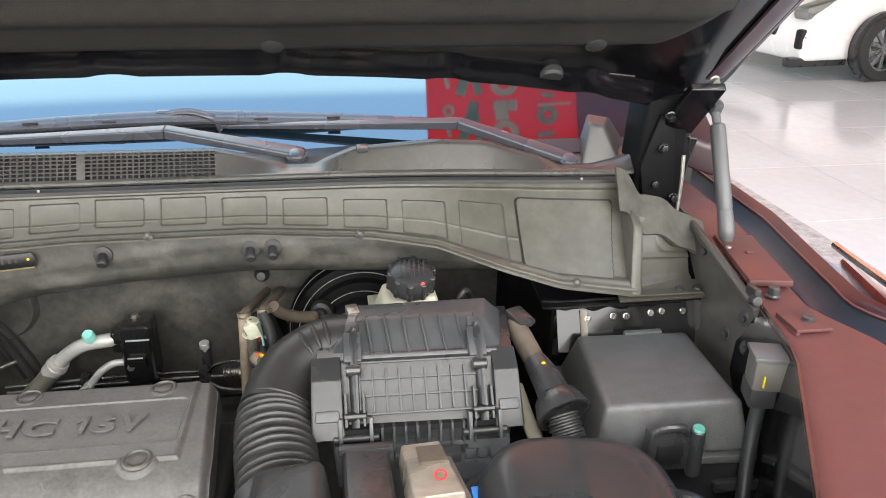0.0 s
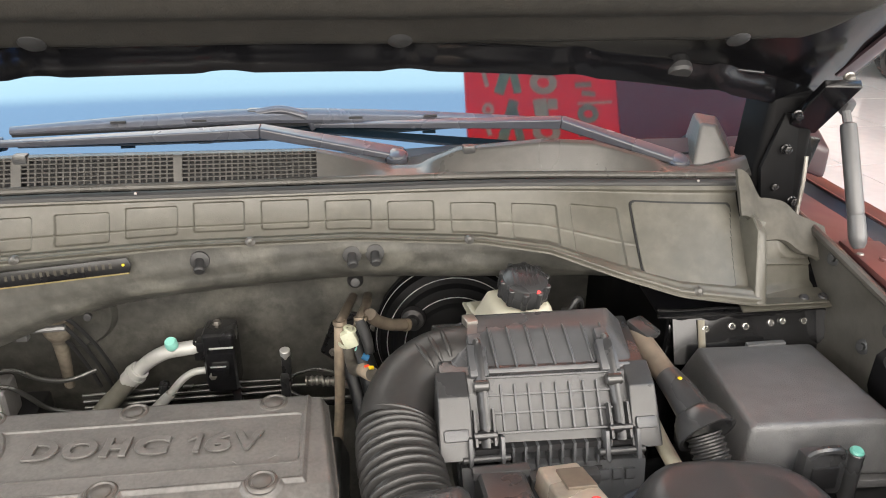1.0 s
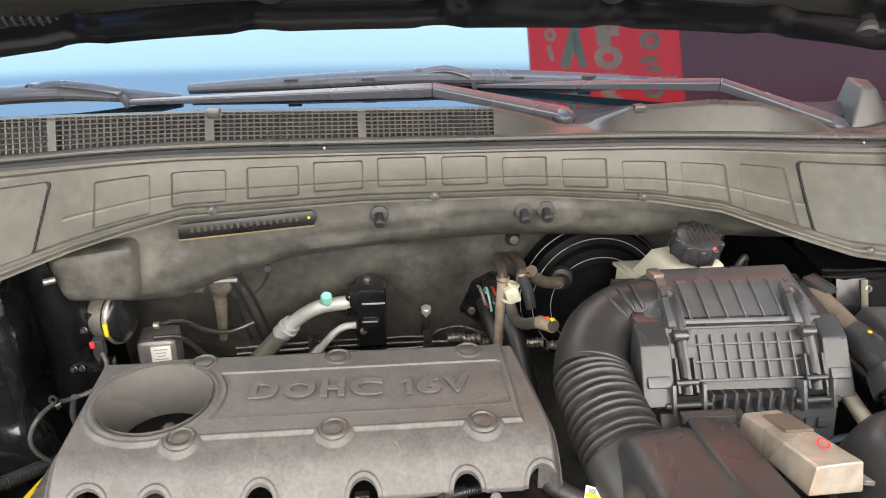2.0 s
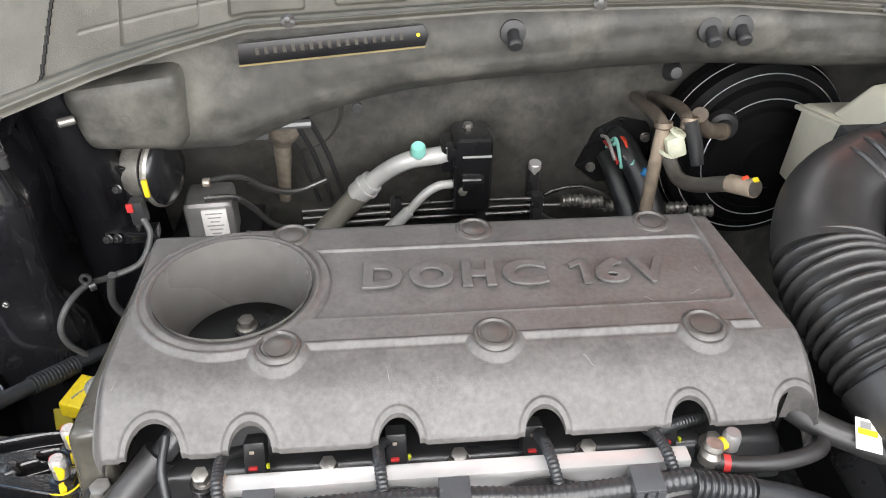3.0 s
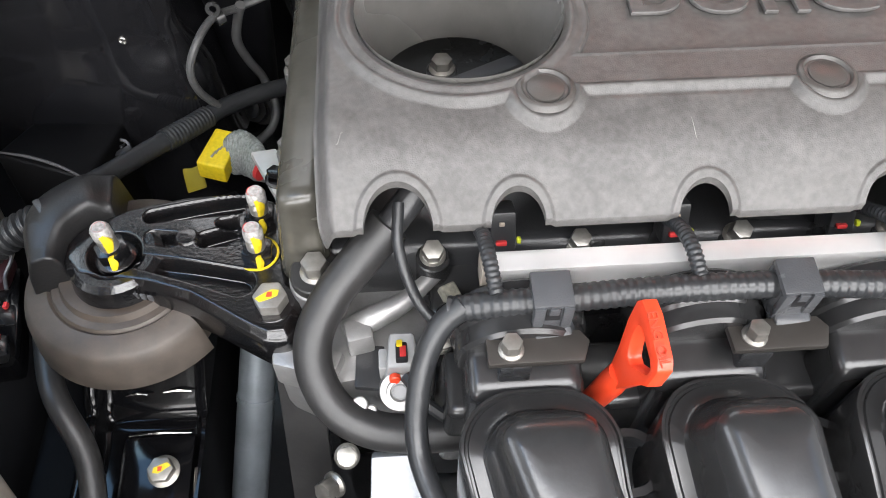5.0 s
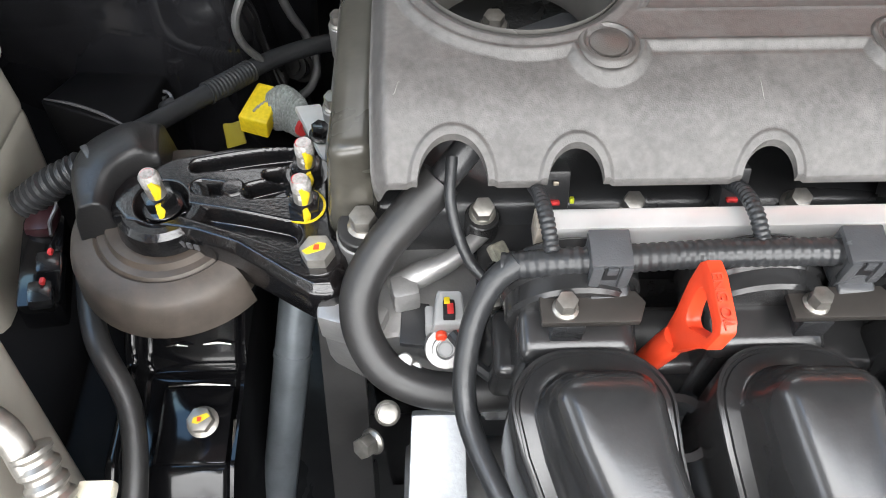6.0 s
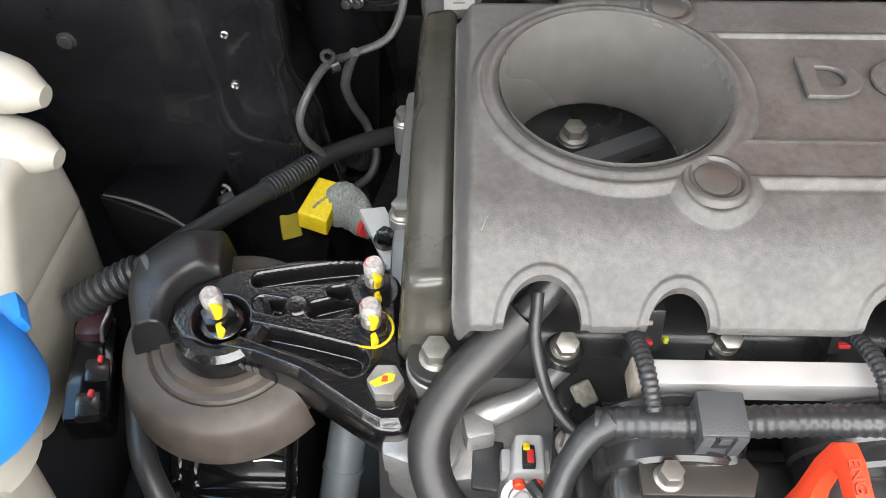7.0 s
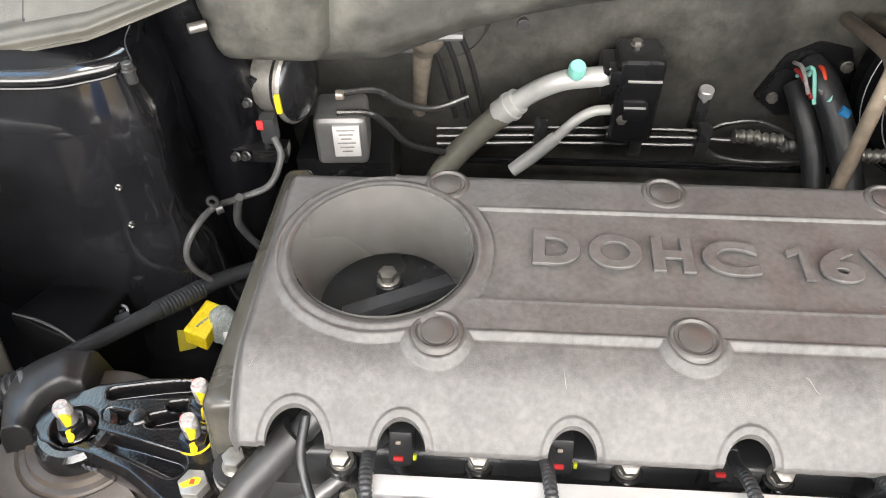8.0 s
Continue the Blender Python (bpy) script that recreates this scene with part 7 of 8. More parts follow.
def build_horn_abs():
    h = thing("vacuum_pump_disc", "black disc-shaped horn with yellow and red tags", "horn", (-0.15, 0.28, -0.04))
    h.name = "horn"
    ax = (1, -0.3, 0.05)
    part("shell", lathe([(0, 0.004), (0.02, 0.004), (0.03, 0.002), (0.034, -0.001), (0.036, -0.004), (0.035, -0.009), (0.03, -0.012), (0.02, -0.013)], (-0.14, 0.296, -0.036), ax, 40), BLACKANOD, h)
    part("rim", lathe([(0.0345, -0.001), (0.037, -0.003), (0.037, -0.006), (0.0345, -0.008)], (-0.14, 0.296, -0.036), ax, 40), STEEL, h, "bright rolled rim")
    part("body", lathe([(0, -0.036), (0.024, -0.036), (0.031, -0.032), (0.0325, -0.026), (0.0325, -0.012), (0, -0.012)], (-0.14, 0.296, -0.036), ax, 32), STEEL, h, "bright pressed body")
    part("bracket", box((-0.176, 0.28, -0.055), (0.012, 0.01, 0.07), 0.003), GLOSSBLACK, h)
    part("yellow_tag", box((-0.1525, 0.262, -0.036), (0.005, 0.004, 0.018), 0.001), YELLOW, h)
    part("red_tag", box((-0.168, 0.2505, -0.05), (0.006, 0.003, 0.009), 0.001), RED, h)
    part("plug", box((-0.163, 0.258, -0.058), (0.014, 0.014, 0.026), 0.003), PLASTIC, h)
    for c in ((-0.178, 0.262, -0.035), (-0.193, 0.245, -0.08), (-0.186, 0.25, -0.083)):
        bolt(h, c, 0.0065, 0.005, (-0.3, -1, 0.2), material=LATCH)
    part("foot", box((-0.176, 0.262, -0.086), (0.05, 0.02, 0.014), 0.003), GLOSSBLACK, h)
    a = thing("brake_control_unit", "silver brake unit with a white paper label", "brake unit", (-0.12, 0.35, -0.14))
    part("can", box((-0.12, 0.35, -0.125), (0.052, 0.05, 0.056), 0.008, (0, 0, 4), segments=3), ALU, a)
    part("label", box((-0.112, 0.324, -0.121), (0.026, 0.003, 0.036), 0.0005, (0, 0, 4)), WHITEPAPER, a, "white printed label")
    for k in range(6):
        part("label_bar", box((-0.112, 0.3222, -0.107 - 0.005 * k), (0.018 - 0.004 * (k % 3), 0.0008, 0.0011), 0, (0, 0, 4)), WHITEMARK, a)
    part("valve_block", box((-0.12, 0.37, -0.18), (0.1, 0.08, 0.06), 0.006), BLACKANOD, a)
    for k, pts in enumerate(([(-0.118, 0.342, -0.078), (-0.085, 0.35, -0.078), (-0.06, 0.36, -0.1), (-0.03, 0.375, -0.115), (0.005, 0.39, -0.11)], [(-0.12, 0.33, -0.092), (-0.09, 0.335, -0.095), (-0.075, 0.345, -0.115), (-0.055, 0.36, -0.15), (-0.02, 0.38, -0.175)])):
        part("brake_line", tube(pts, 0.0034, 10), LINE, a, "plated brake line")
    part("brass_end", cyl((-0.121, 0.34, -0.078), 0.005, 0.008, (1, 0, 0)), BRASS, a)


build_horn_abs()


def build_firewall_fittings():
    s = thing("steering_boot", "dusty brown joint boot with thin brake lines", "boot", (-0.04, 0.38, -0.03))
    part("bracket", tube([(-0.13, 0.335, 0.0), (-0.05, 0.33, -0.008), (0.0, 0.335, -0.01)], 0.0045, 8), PIPE, s)
    part("clip", box((-0.049, 0.325, -0.01), (0.014, 0.012, 0.018), 0.002), PIPE, s)
    boot_mat = mat("dusty_boot_rubber", (0.13, 0.11, 0.085), 0.8, var=0.4, scale=120, bump=0.6, bump_scale=150)
    part("boot", tube([(-0.034, 0.385, -0.012), (-0.037, 0.398, -0.045), (-0.042, 0.408, -0.07), (-0.046, 0.417, -0.11), (-0.05, 0.424, -0.155)], [0.018, 0.02, 0.011, 0.0085, 0.007], 16), boot_mat, s, "dusty brown rubber boot")
    part("boot_collar", lathe([(0.018, 0), (0.0225, 0.002), (0.0225, 0.008), (0.018, 0.01), (0.018, 0)], (-0.0345, 0.388, -0.02), (0.1, -0.3, 1), 22), boot_mat, s)
    part("plate", lathe([(0, 0.003), (0.04, 0.004), (0.048, 0.008), (0.052, 0.008), (0.056, 0.002), (0.058, -0.006)], (-0.03, 0.448, -0.045), (0, -1, 0), 40), FELT, s, "round pressed plate")
    for k in range(3):
        x = -0.03 + 0.016 * k
        part("thin_line", tube([(x - 0.02, 0.372, -0.012), (x - 0.008, 0.38, -0.03), (x + 0.004, 0.402, -0.075), (x + 0.012, 0.42, -0.12), (x + 0.02, 0.432, -0.165)], 0.003, 8), SEAL, s, "thin black brake line")
    v = thing("expansion_valve", "black air-conditioning valve block on the firewall", "valve block", (0.172, 0.43, -0.12))
    part("block", box((0.176, 0.412, -0.112), (0.046, 0.05, 0.098), 0.008, segments=3), BLACKANOD, v)
    part("ear", box((0.15, 0.415, -0.093), (0.022, 0.04, 0.034), 0.004), BLACKANOD, v)
    part("edge_strip", box((0.18, 0.3868, -0.085), (0.034, 0.003, 0.0024), 0.001), RAIL, v, "thin bright line along an edge")
    part("edge_strip", box((0.174, 0.3812, -0.1125), (0.022, 0.002, 0.0018), 0.0006), RAIL, v, "thin bright line along an edge")
    part("edge_strip", box((0.15, 0.3945, -0.0765), (0.012, 0.002, 0.0018), 0.0006), RAIL, v, "thin bright line along an edge")
    part("raised_pad", box((0.176, 0.384, -0.12), (0.026, 0.008, 0.016), 0.003), BLACKANOD, v)
    part("neck_cap", box((0.152, 0.398, -0.083), (0.014, 0.02, 0.016), 0.003), BLACKANOD, v)
    bolt(v, (0.164, 0.392, -0.132), 0.01, 0.008, (0, -1, 0.2))
    bolt(v, (0.172, 0.42, -0.064), 0.01, 0.006)
    p = thing("refrigerant_pipe", "white aluminium refrigerant pipe with teal cap", "pipe", (0.08, 0.4, -0.12))
    part("suction_pipe", tube([(0.148, 0.405, -0.09), (0.125, 0.4, -0.09), (0.1, 0.398, -0.093), (0.075, 0.402, -0.108), (0.05, 0.408, -0.132)], 0.0105, 16), WHITEPIPE, p)
    part("ferrule", cyl((0.058, 0.4065, -0.124), 0.0145, 0.03, (-0.68, 0.15, -0.72), seg=24), WHITEPIPE, p, "white crimped ferrule")
    part("ferrule_ring", lathe([(0.0145, 0), (0.0162, 0.001), (0.0162, 0.005), (0.0145, 0.006)], (0.052, 0.408, -0.131), (-0.68, 0.15, -0.72), 24), WHITEPIPE, p)
    part("rubber_section", tube([(0.042, 0.409, -0.142), (0.02, 0.408, -0.165), (-0.02, 0.39, -0.205), (-0.05, 0.36, -0.25)], 0.0132, 18), OLIVEHOSE, p, "olive grey rubber section")
    part("service_port", cyl((0.112, 0.396, -0.088), 0.007, 0.012, (0, -0.4, 1)), WHITEPIPE, p)
    part("teal_cap", lathe([(0, 0.014), (0.007, 0.0135), (0.0088, 0.01), (0.009, 0.0), (0, 0)], (0.112, 0.393, -0.08), (0, -0.5, 0.9), 20), TEAL, p, "teal service cap")
    part("liquid_pipe", tube([(0.152, 0.4, -0.128), (0.135, 0.396, -0.128), (0.118, 0.393, -0.138), (0.1, 0.39, -0.158)], 0.0055, 12), WHITEPIPE, p)
    part("liquid_end", tube([(0.1, 0.39, -0.158), (0.075, 0.387, -0.183), (0.055, 0.383, -0.2)], [0.0072, 0.0082, 0.0075], 14), WHITEPIPE, p)
    b = thing("brake_lines", "bundle of thin plated brake lines along the firewall", "brake lines", (0.15, 0.42, -0.18))
    for k in range(3):
        z = -0.166 - 0.0105 * k
        pts = [(-0.03, 0.41, z), (0.1, 0.418, z), (0.22, 0.42, z), (0.262, 0.42, z), (0.285, 0.418, z + 0.012 * (1 - k)), (0.32, 0.415, z + 0.016 * (1 - k)), (0.38, 0.41, z - 0.01)]
        part("line", tube(pts, 0.0029, 10), LINE, b)
    for x in (0.262, 0.085, 0.19):
        part("clip", box((x, 0.416, -0.176), (0.014, 0.016, 0.04), 0.003), PLASTIC, b)
    for x, y, z in ((0.305, 0.412, -0.166), (0.33, 0.41, -0.168), (0.36, 0.41, -0.175), (0.42, 0.37, -0.155), (0.45, 0.36, -0.155)):
        part("union", tube([(x - 0.012, y, z), (x + 0.014, y, z)], 0.0078, 12, ribs=0.007, depth=0.22), STEEL, b)
    part("bottom_rail", tube([(0.0, 0.40, -0.2), (0.2, 0.405, -0.203), (0.42, 0.4, -0.2)], 0.004, 8), GLOSSBLACK, b)
    g = thing("harness_grommet", "black grommet with taped cable bundles", "grommet", (0.36, 0.45, -0.12))
    part("plate", prism([(-0.05, -0.02), (-0.03, 0.032), (0.0, 0.048), (0.035, 0.04), (0.055, 0.0), (0.03, -0.04), (-0.02, -0.045)], 0, 0.008, 0.004, pose(0.365, 0.457, -0.12, 90, 0, 0)), BLACKANOD, g)
    part("cable", tube([(0.362, 0.45, -0.1), (0.37, 0.425, -0.105), (0.388, 0.385, -0.14), (0.405, 0.335, -0.2), (0.41, 0.3, -0.25)], 0.0155, 14), LOOM, g)
    part("cable", tube([(0.352, 0.445, -0.12), (0.358, 0.42, -0.135), (0.37, 0.385, -0.17), (0.38, 0.35, -0.22)], 0.012, 14), LOOM, g)
    blue = mat("blue_tape", (0.02, 0.2, 0.45), 0.45, var=0.2)
    for k, (u, side) in enumerate(((0.15, -0.6), (0.45, 0.9), (0.8, 0.2), (1.1, 0.8))):
        q = Vector((0.362, 0.45, -0.1)).lerp(Vector((0.378, 0.408, -0.12)), u)
        part("tape_patch", tube([q + Vector((-0.006 + 0.008 * side, -0.0145, 0.009)), q + Vector((0.003 + 0.008 * side, -0.0165, 0.004))], 0.0052, 10, flat=0.6), (TEAL, blue)[k % 2], g, "bright tape patch")
    for k, c in enumerate((WHITEMARK, RED, TEAL, WHITEMARK, ORANGE, TEAL)):
        part("wire", tube([(0.343 + 0.004 * k, 0.445, -0.094 - 0.008 * (k % 3)), (0.344 + 0.005 * k, 0.424, -0.088 - 0.012 * (k % 2)), (0.35 + 0.005 * k, 0.405, -0.106 - 0.006 * (k % 3))], 0.0021, 8), c, g)
    for c in ((0.335, 0.45, -0.14), (0.4, 0.45, -0.1)):
        bolt(g, c, 0.01, 0.006, (0, -1, 0))


build_firewall_fittings()


def build_heater_hoses():
    h = thing("heater_hoses", "dusty heater hoses joined by a pale plastic valve", "hose", (0.36, 0.29, -0.05))
    part("riser", tube([(0.352, 0.29, -0.005), (0.35, 0.287, -0.05), (0.347, 0.28, -0.12), (0.34, 0.27, -0.2)], 0.0068, 16), mat("tan_dusty_hose", (0.22, 0.175, 0.13), 0.6, var=0.35, scale=90, bump=0.3, bump_scale=200), h, "tan dusty riser hose")
    valve = mat("yellowed_valve_plastic", (0.46, 0.47, 0.36), 0.45, var=0.25)
    part("valve", box((0.3645, 0.283, -0.02), (0.019, 0.016, 0.024), 0.004, (0, -20, 0)), valve, h, "pale yellowed plastic valve")
    for k in range(3):
        part("valve_ring", lathe([(0.0055, 0), (0.0085, 0.0005), (0.0085, 0.0028), (0.0055, 0.0033)], (0.357 + 0.004 * k, 0.283, -0.03 + 0.011 * k), (0.35, -0.1, 1), 18), valve, h)
    part("valve_neck", cyl((0.362, 0.287, -0.04), 0.0065, 0.03, (0.15, 0, 1)), valve, h)
    part("black_link", tube([(0.378, 0.288, 0.004), (0.386, 0.283, -0.02), (0.39, 0.276, -0.04)], [0.007, 0.0075, 0.0065], 14), PLASTIC, h)
    part("top_hose", tube([(0.352, 0.289, -0.012), (0.354, 0.3, -0.004), (0.36, 0.34, -0.012), (0.37, 0.43, -0.036)], 0.0066, 14), BROWNHOSE, h)
    part("top_hose", tube([(0.376, 0.289, -0.008), (0.38, 0.302, 0.0), (0.388, 0.35, -0.01), (0.392, 0.43, -0.036)], 0.0066, 14), BROWNHOSE, h)
    part("outlet_hose", tube([(0.362, 0.284, -0.036), (0.366, 0.262, -0.046), (0.37, 0.23, -0.035), (0.38, 0.19, -0.01), (0.39, 0.162, 0.002)], 0.0074, 16), mat("worn_grey_hose", (0.06, 0.055, 0.048), 0.4, var=0.3, scale=90, dust=0.3, dust_color=(0.13, 0.11, 0.09)), h, "worn grey outlet hose")
    part("end_wrap", tube([(0.38, 0.188, -0.008), (0.39, 0.163, 0.001)], 0.0083, 16), bpy.data.materials["tan_dusty_hose"], h, "tan taped hose end")
    part("yellow_clip", box((0.3895, 0.165, 0.0088), (0.006, 0.0045, 0.002), 0.0008, (30, 10, 20)), YELLOW, h)
    part("orange_clip", box((0.3845, 0.173, 0.0058), (0.006, 0.004, 0.002), 0.0008, (30, -15, 10)), ORANGE, h)
    part("vacuum_hose", tube([(0.392, 0.30, 0.004), (0.4, 0.312, -0.012), (0.42, 0.33, -0.03), (0.446, 0.345, -0.04)], 0.0085, 14), BROWNHOSE, h, "short brown vacuum hose")
    for pt, ax in (((0.44, 0.341, -0.038), (0.8, 0.5, -0.3)), ((0.353, 0.292, -0.004), (0, 0.2, 1)), ((0.38, 0.292, 0.0), (0, 0.3, 1))):
        part("clamp", lathe([(0.0066, 0), (0.0092, 0), (0.0092, 0.005), (0.0066, 0.005), (0.0066, 0)], pt, ax, 18), mat("rusty_clamp_steel", (0.2, 0.16, 0.12), 0.45, metal=0.5, var=0.4) if ax[0] else bpy.data.materials["rusty_clamp_steel"], h)
    part("pin_stud", lathe([(0, 0.014), (0.006, 0.013), (0.009, 0.006), (0.011, 0.0)], (0.375, 0.35, 0.03), (0, -1, 0.2), 16), SEAL, h)


build_heater_hoses()


def build_brakes():
    b = thing("brake_booster", "gloss black brake booster with ringed dome", "brake booster", (0.5, 0.42, -0.1))
    part("dome", lathe([(0, 0.05), (0.03, 0.05), (0.034, 0.044), (0.06, 0.04), (0.064, 0.034), (0.085, 0.03), (0.09, 0.022), (0.108, 0.016), (0.112, 0.004), (0.116, -0.004), (0.112, -0.03), (0.09, -0.06)], (0.515, 0.405, -0.095), (0, -1, 0.1), 60), SHADOWBLACK, b)
    # thin bright rings draw the gloss dome's highlights along its ridges
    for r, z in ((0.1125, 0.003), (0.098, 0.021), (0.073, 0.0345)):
        part("highlight_ring", lathe([(r - 0.0007, z), (r, z + 0.0009), (r + 0.0007, z)], (0.515, 0.405, -0.095), (0, -1, 0.1), 60), RAIL, b, "thin bright ring drawing a ridge's highlight")
    part("check_valve", lathe([(0, 0.022), (0.008, 0.02), (0.01, 0.012), (0.016, 0.01), (0.018, 0.0)], (0.455, 0.372, -0.045), (-0.2, -1, 0.1), 20), SEAL, b)
    m = thing("brake_reservoir", "white brake fluid reservoir with black ribbed cap", "reservoir", (0.575, 0.25, 0.0))
    part("tank", hexa([(0.526, 0.2, -0.1), (0.612, 0.2, -0.1), (0.612, 0.35, -0.1), (0.526, 0.35, -0.1)], [(0.528, 0.205, 0.022), (0.608, 0.205, 0.022), (0.608, 0.345, -0.008), (0.526, 0.345, -0.008)], 0.006, 3), WHITEPL, m)
    part("flange", box((0.567, 0.278, 0.0), (0.09, 0.152, 0.005), 0.002, (-12, 0, 0)), WHITEPL, m)
    part("upper", hexa([(0.528, 0.19, 0.01), (0.614, 0.19, 0.01), (0.612, 0.3, 0.0), (0.528, 0.3, 0.0)], [(0.538, 0.196, 0.05), (0.606, 0.196, 0.058), (0.604, 0.27, 0.056), (0.54, 0.27, 0.046)], 0.008, 3), WHITEPL, m)
    tilt = (0.05, -0.3, 1)
    cc = Vector((0.574, 0.222, 0.062))
    cap = part("cap", lathe([(0, 0.03), (0.02, 0.0305), (0.0265, 0.027), (0.0285, 0.022), (0.0285, 0.002), (0.026, 0.0), (0, 0)], cc, tilt, 40), PLASTIC, m, "black ribbed screw cap")
    turn = along(cc, tilt)
    for k in range(10):
        a = 2 * math.pi * k / 10
        part("grip", cyl(turn @ Vector((0.0275 * math.cos(a), 0.0275 * math.sin(a), 0.002)), 0.0042, 0.024, tilt, seg=10), PLASTIC, cap)
    part("red_dot", cyl(cc + Vector((0.012, -0.029, 0.016)), 0.0032, 0.003, (0.3, -0.8, 0.6)), RED, cap)
    for k in range(6):
        part("cap_rib", box(turn @ Vector((-0.015 + 0.006 * k, 0, 0.0308)), (0.0022, 0.036 - 0.002 * abs(k - 2.5), 0.0012), 0.0004, (17, 3, 0)), PLASTIC, cap)
    part("sensor_lead", tube([(0.63, 0.22, 0.03), (0.645, 0.225, 0.05), (0.655, 0.24, 0.03), (0.65, 0.25, 0.0)], 0.004, 8), LOOM, m)
    part("sensor", box((0.634, 0.222, 0.032), (0.016, 0.014, 0.012), 0.003), PLASTIC, m)


build_brakes()


def build_airbox():
    a = thing("air_filter_box", "black plastic air filter box with ribbed lid", "air filter box", (0.575, 0.08, -0.05))
    part("lid", hexa([(0.462, 0.082, 0.042), (0.668, 0.076, 0.042), (0.685, 0.178, 0.042), (0.466, 0.18, 0.042)], [(0.5, 0.126, 0.071), (0.645, 0.12, 0.073), (0.658, 0.16, 0.074), (0.506, 0.165, 0.071)], 0.007, 4), AIRBOX, a, "ribbed black lid")
    for k in range(7):
        x = 0.5185 + 0.0205 * k
        part("lid_rib", tube([(x + 0.001, 0.0845, 0.0465), (x - 0.001, 0.095, 0.0555), (x - 0.003, 0.11, 0.0665), (x - 0.004, 0.121, 0.0725), (x - 0.004, 0.132, 0.0715)], [0.0012, 0.0017, 0.0018, 0.0016, 0.0008], 8, 6), AIRBOX, a)
    part("lid_rim", hexa([(0.452, 0.032, -0.002), (0.676, 0.026, -0.004), (0.69, 0.182, 0.004), (0.456, 0.186, 0.006)], [(0.457, 0.076, 0.049), (0.673, 0.07, 0.049), (0.688, 0.18, 0.05), (0.46, 0.184, 0.05)], 0.003, 2), PLASTIC, a, "deep lid rim")
    for k in range(10):
        x = 0.503 + 0.0142 * k
        part("rim_rib", box((x, 0.0525 - 0.025 * (x - 0.455), 0.025), (0.002, 0.005, 0.046), 0.0006, (-41, 0, 0)), AIRBOX, a)
    for q in (0.12, 0.42, 0.7, 0.98):
        part("rim_bar", box((0.568, 0.0305 + 0.044 * q - 0.0025, 0.001 + 0.047 * q), (0.142, 0.005, 0.002), 0.0006, (-41, 0, -1.4)), AIRBOX, a)
    for x0, w in ((0.468, 0.036), (0.662, 0.032)):
        part("rim_wing", hexa([(x0 - w / 2, 0.018, -0.012), (x0 + w / 2, 0.018, -0.012), (x0 + w / 2, 0.07, -0.012), (x0 - w / 2, 0.07, -0.012)], [(x0 - w / 2 + 0.002, 0.052, 0.04), (x0 + w / 2 - 0.002, 0.052, 0.04), (x0 + w / 2 - 0.002, 0.08, 0.053), (x0 - w / 2 + 0.002, 0.08, 0.053)], 0.0025, 3), PLASTIC, a, "stepped rim end")
        part("wing_step", box((x0, 0.033, 0.008), (w * 0.7, 0.012, 0.012), 0.003, (-40, 0, 0)), AIRBOX, a)
    # shadow line under the lid rim, put in as a black strip
    part("seam_shade", box((0.567, 0.032, -0.0085), (0.2, 0.014, 0.007), 0), DARK, a)
    part("lid_step", box((0.572, 0.0795, 0.049), (0.17, 0.006, 0.006), 0.002, (-40, 0, -1.4)), AIRBOX, a)
    part("body", hexa([(0.485, 0.025, -0.16), (0.655, 0.02, -0.16), (0.67, 0.17, -0.16), (0.485, 0.175, -0.16)], [(0.466, 0.036, -0.004), (0.667, 0.03, -0.006), (0.68, 0.178, 0.0), (0.468, 0.182, 0.002)], 0.006, 3), AIRBOX, a, "lower filter housing")
    for k in range(10):
        x = 0.512 + 0.0125 * k
        part("body_rib", box((x, 0.028, -0.017), (0.0028, 0.014, 0.026), 0.0008, (-8, 0, 0)), AIRBOX, a)
    part("body_ledge", hexa([(0.475, 0.012, -0.07), (0.66, 0.008, -0.07), (0.66, 0.035, -0.07), (0.475, 0.038, -0.07)], [(0.472, 0.026, -0.026), (0.664, 0.022, -0.028), (0.664, 0.04, -0.028), (0.472, 0.042, -0.026)], 0.004, 2), AIRBOX, a)
    for i in range(3):
        for j in range(4):
            part("grid_cell", box((0.618 + 0.0135 * i, 0.0165 - 0.0004 * i, -0.04 - 0.0135 * j), (0.0105, 0.004, 0.0105), 0.001, (-12, 0, 0)), AIRBOX, a)
    for x in (0.55, 0.6):
        for i in range(2):
            part("vent", box((x + 0.012 * i, 0.02, -0.036), (0.009, 0.004, 0.008), 0.001, (-15, 0, 0)), DARK, a)
    for x, y in ((0.497, 0.0), (0.634, -0.003)):
        c = part("latch", tube([(x, 0.108 + y, 0.07), (x, 0.095 + y, 0.068), (x, 0.078 + y, 0.056), (x, 0.056 + y, 0.036), (x, 0.036 + y, 0.014), (x, 0.024 + y, -0.002)], [0.006, 0.0068, 0.0068, 0.0064, 0.006, 0.0055], 12, flat=0.4), PLASTIC, a, "black spring latch")
        part("latch_seat", box((x, 0.088 + y, 0.056), (0.02, 0.036, 0.014), 0.003, (34, 0, 0)), AIRBOX, a)
        for dx in (-0.0095, 0.0095):
            part("latch_wing", box((x + dx, 0.036 + y, 0.013), (0.003, 0.01, 0.036), 0.001, (-38, 0, 0)), PLASTIC, c)
        part("latch_roller", cyl((x - 0.008, 0.062 + y, 0.045), 0.006, 0.016, (1, 0, 0)), LATCH, c, "steel roller")
        part("latch_pivot", cyl((x - 0.012, 0.031 + y, 0.008), 0.005, 0.024, (1, 0, 0)), BLACKANOD, c)
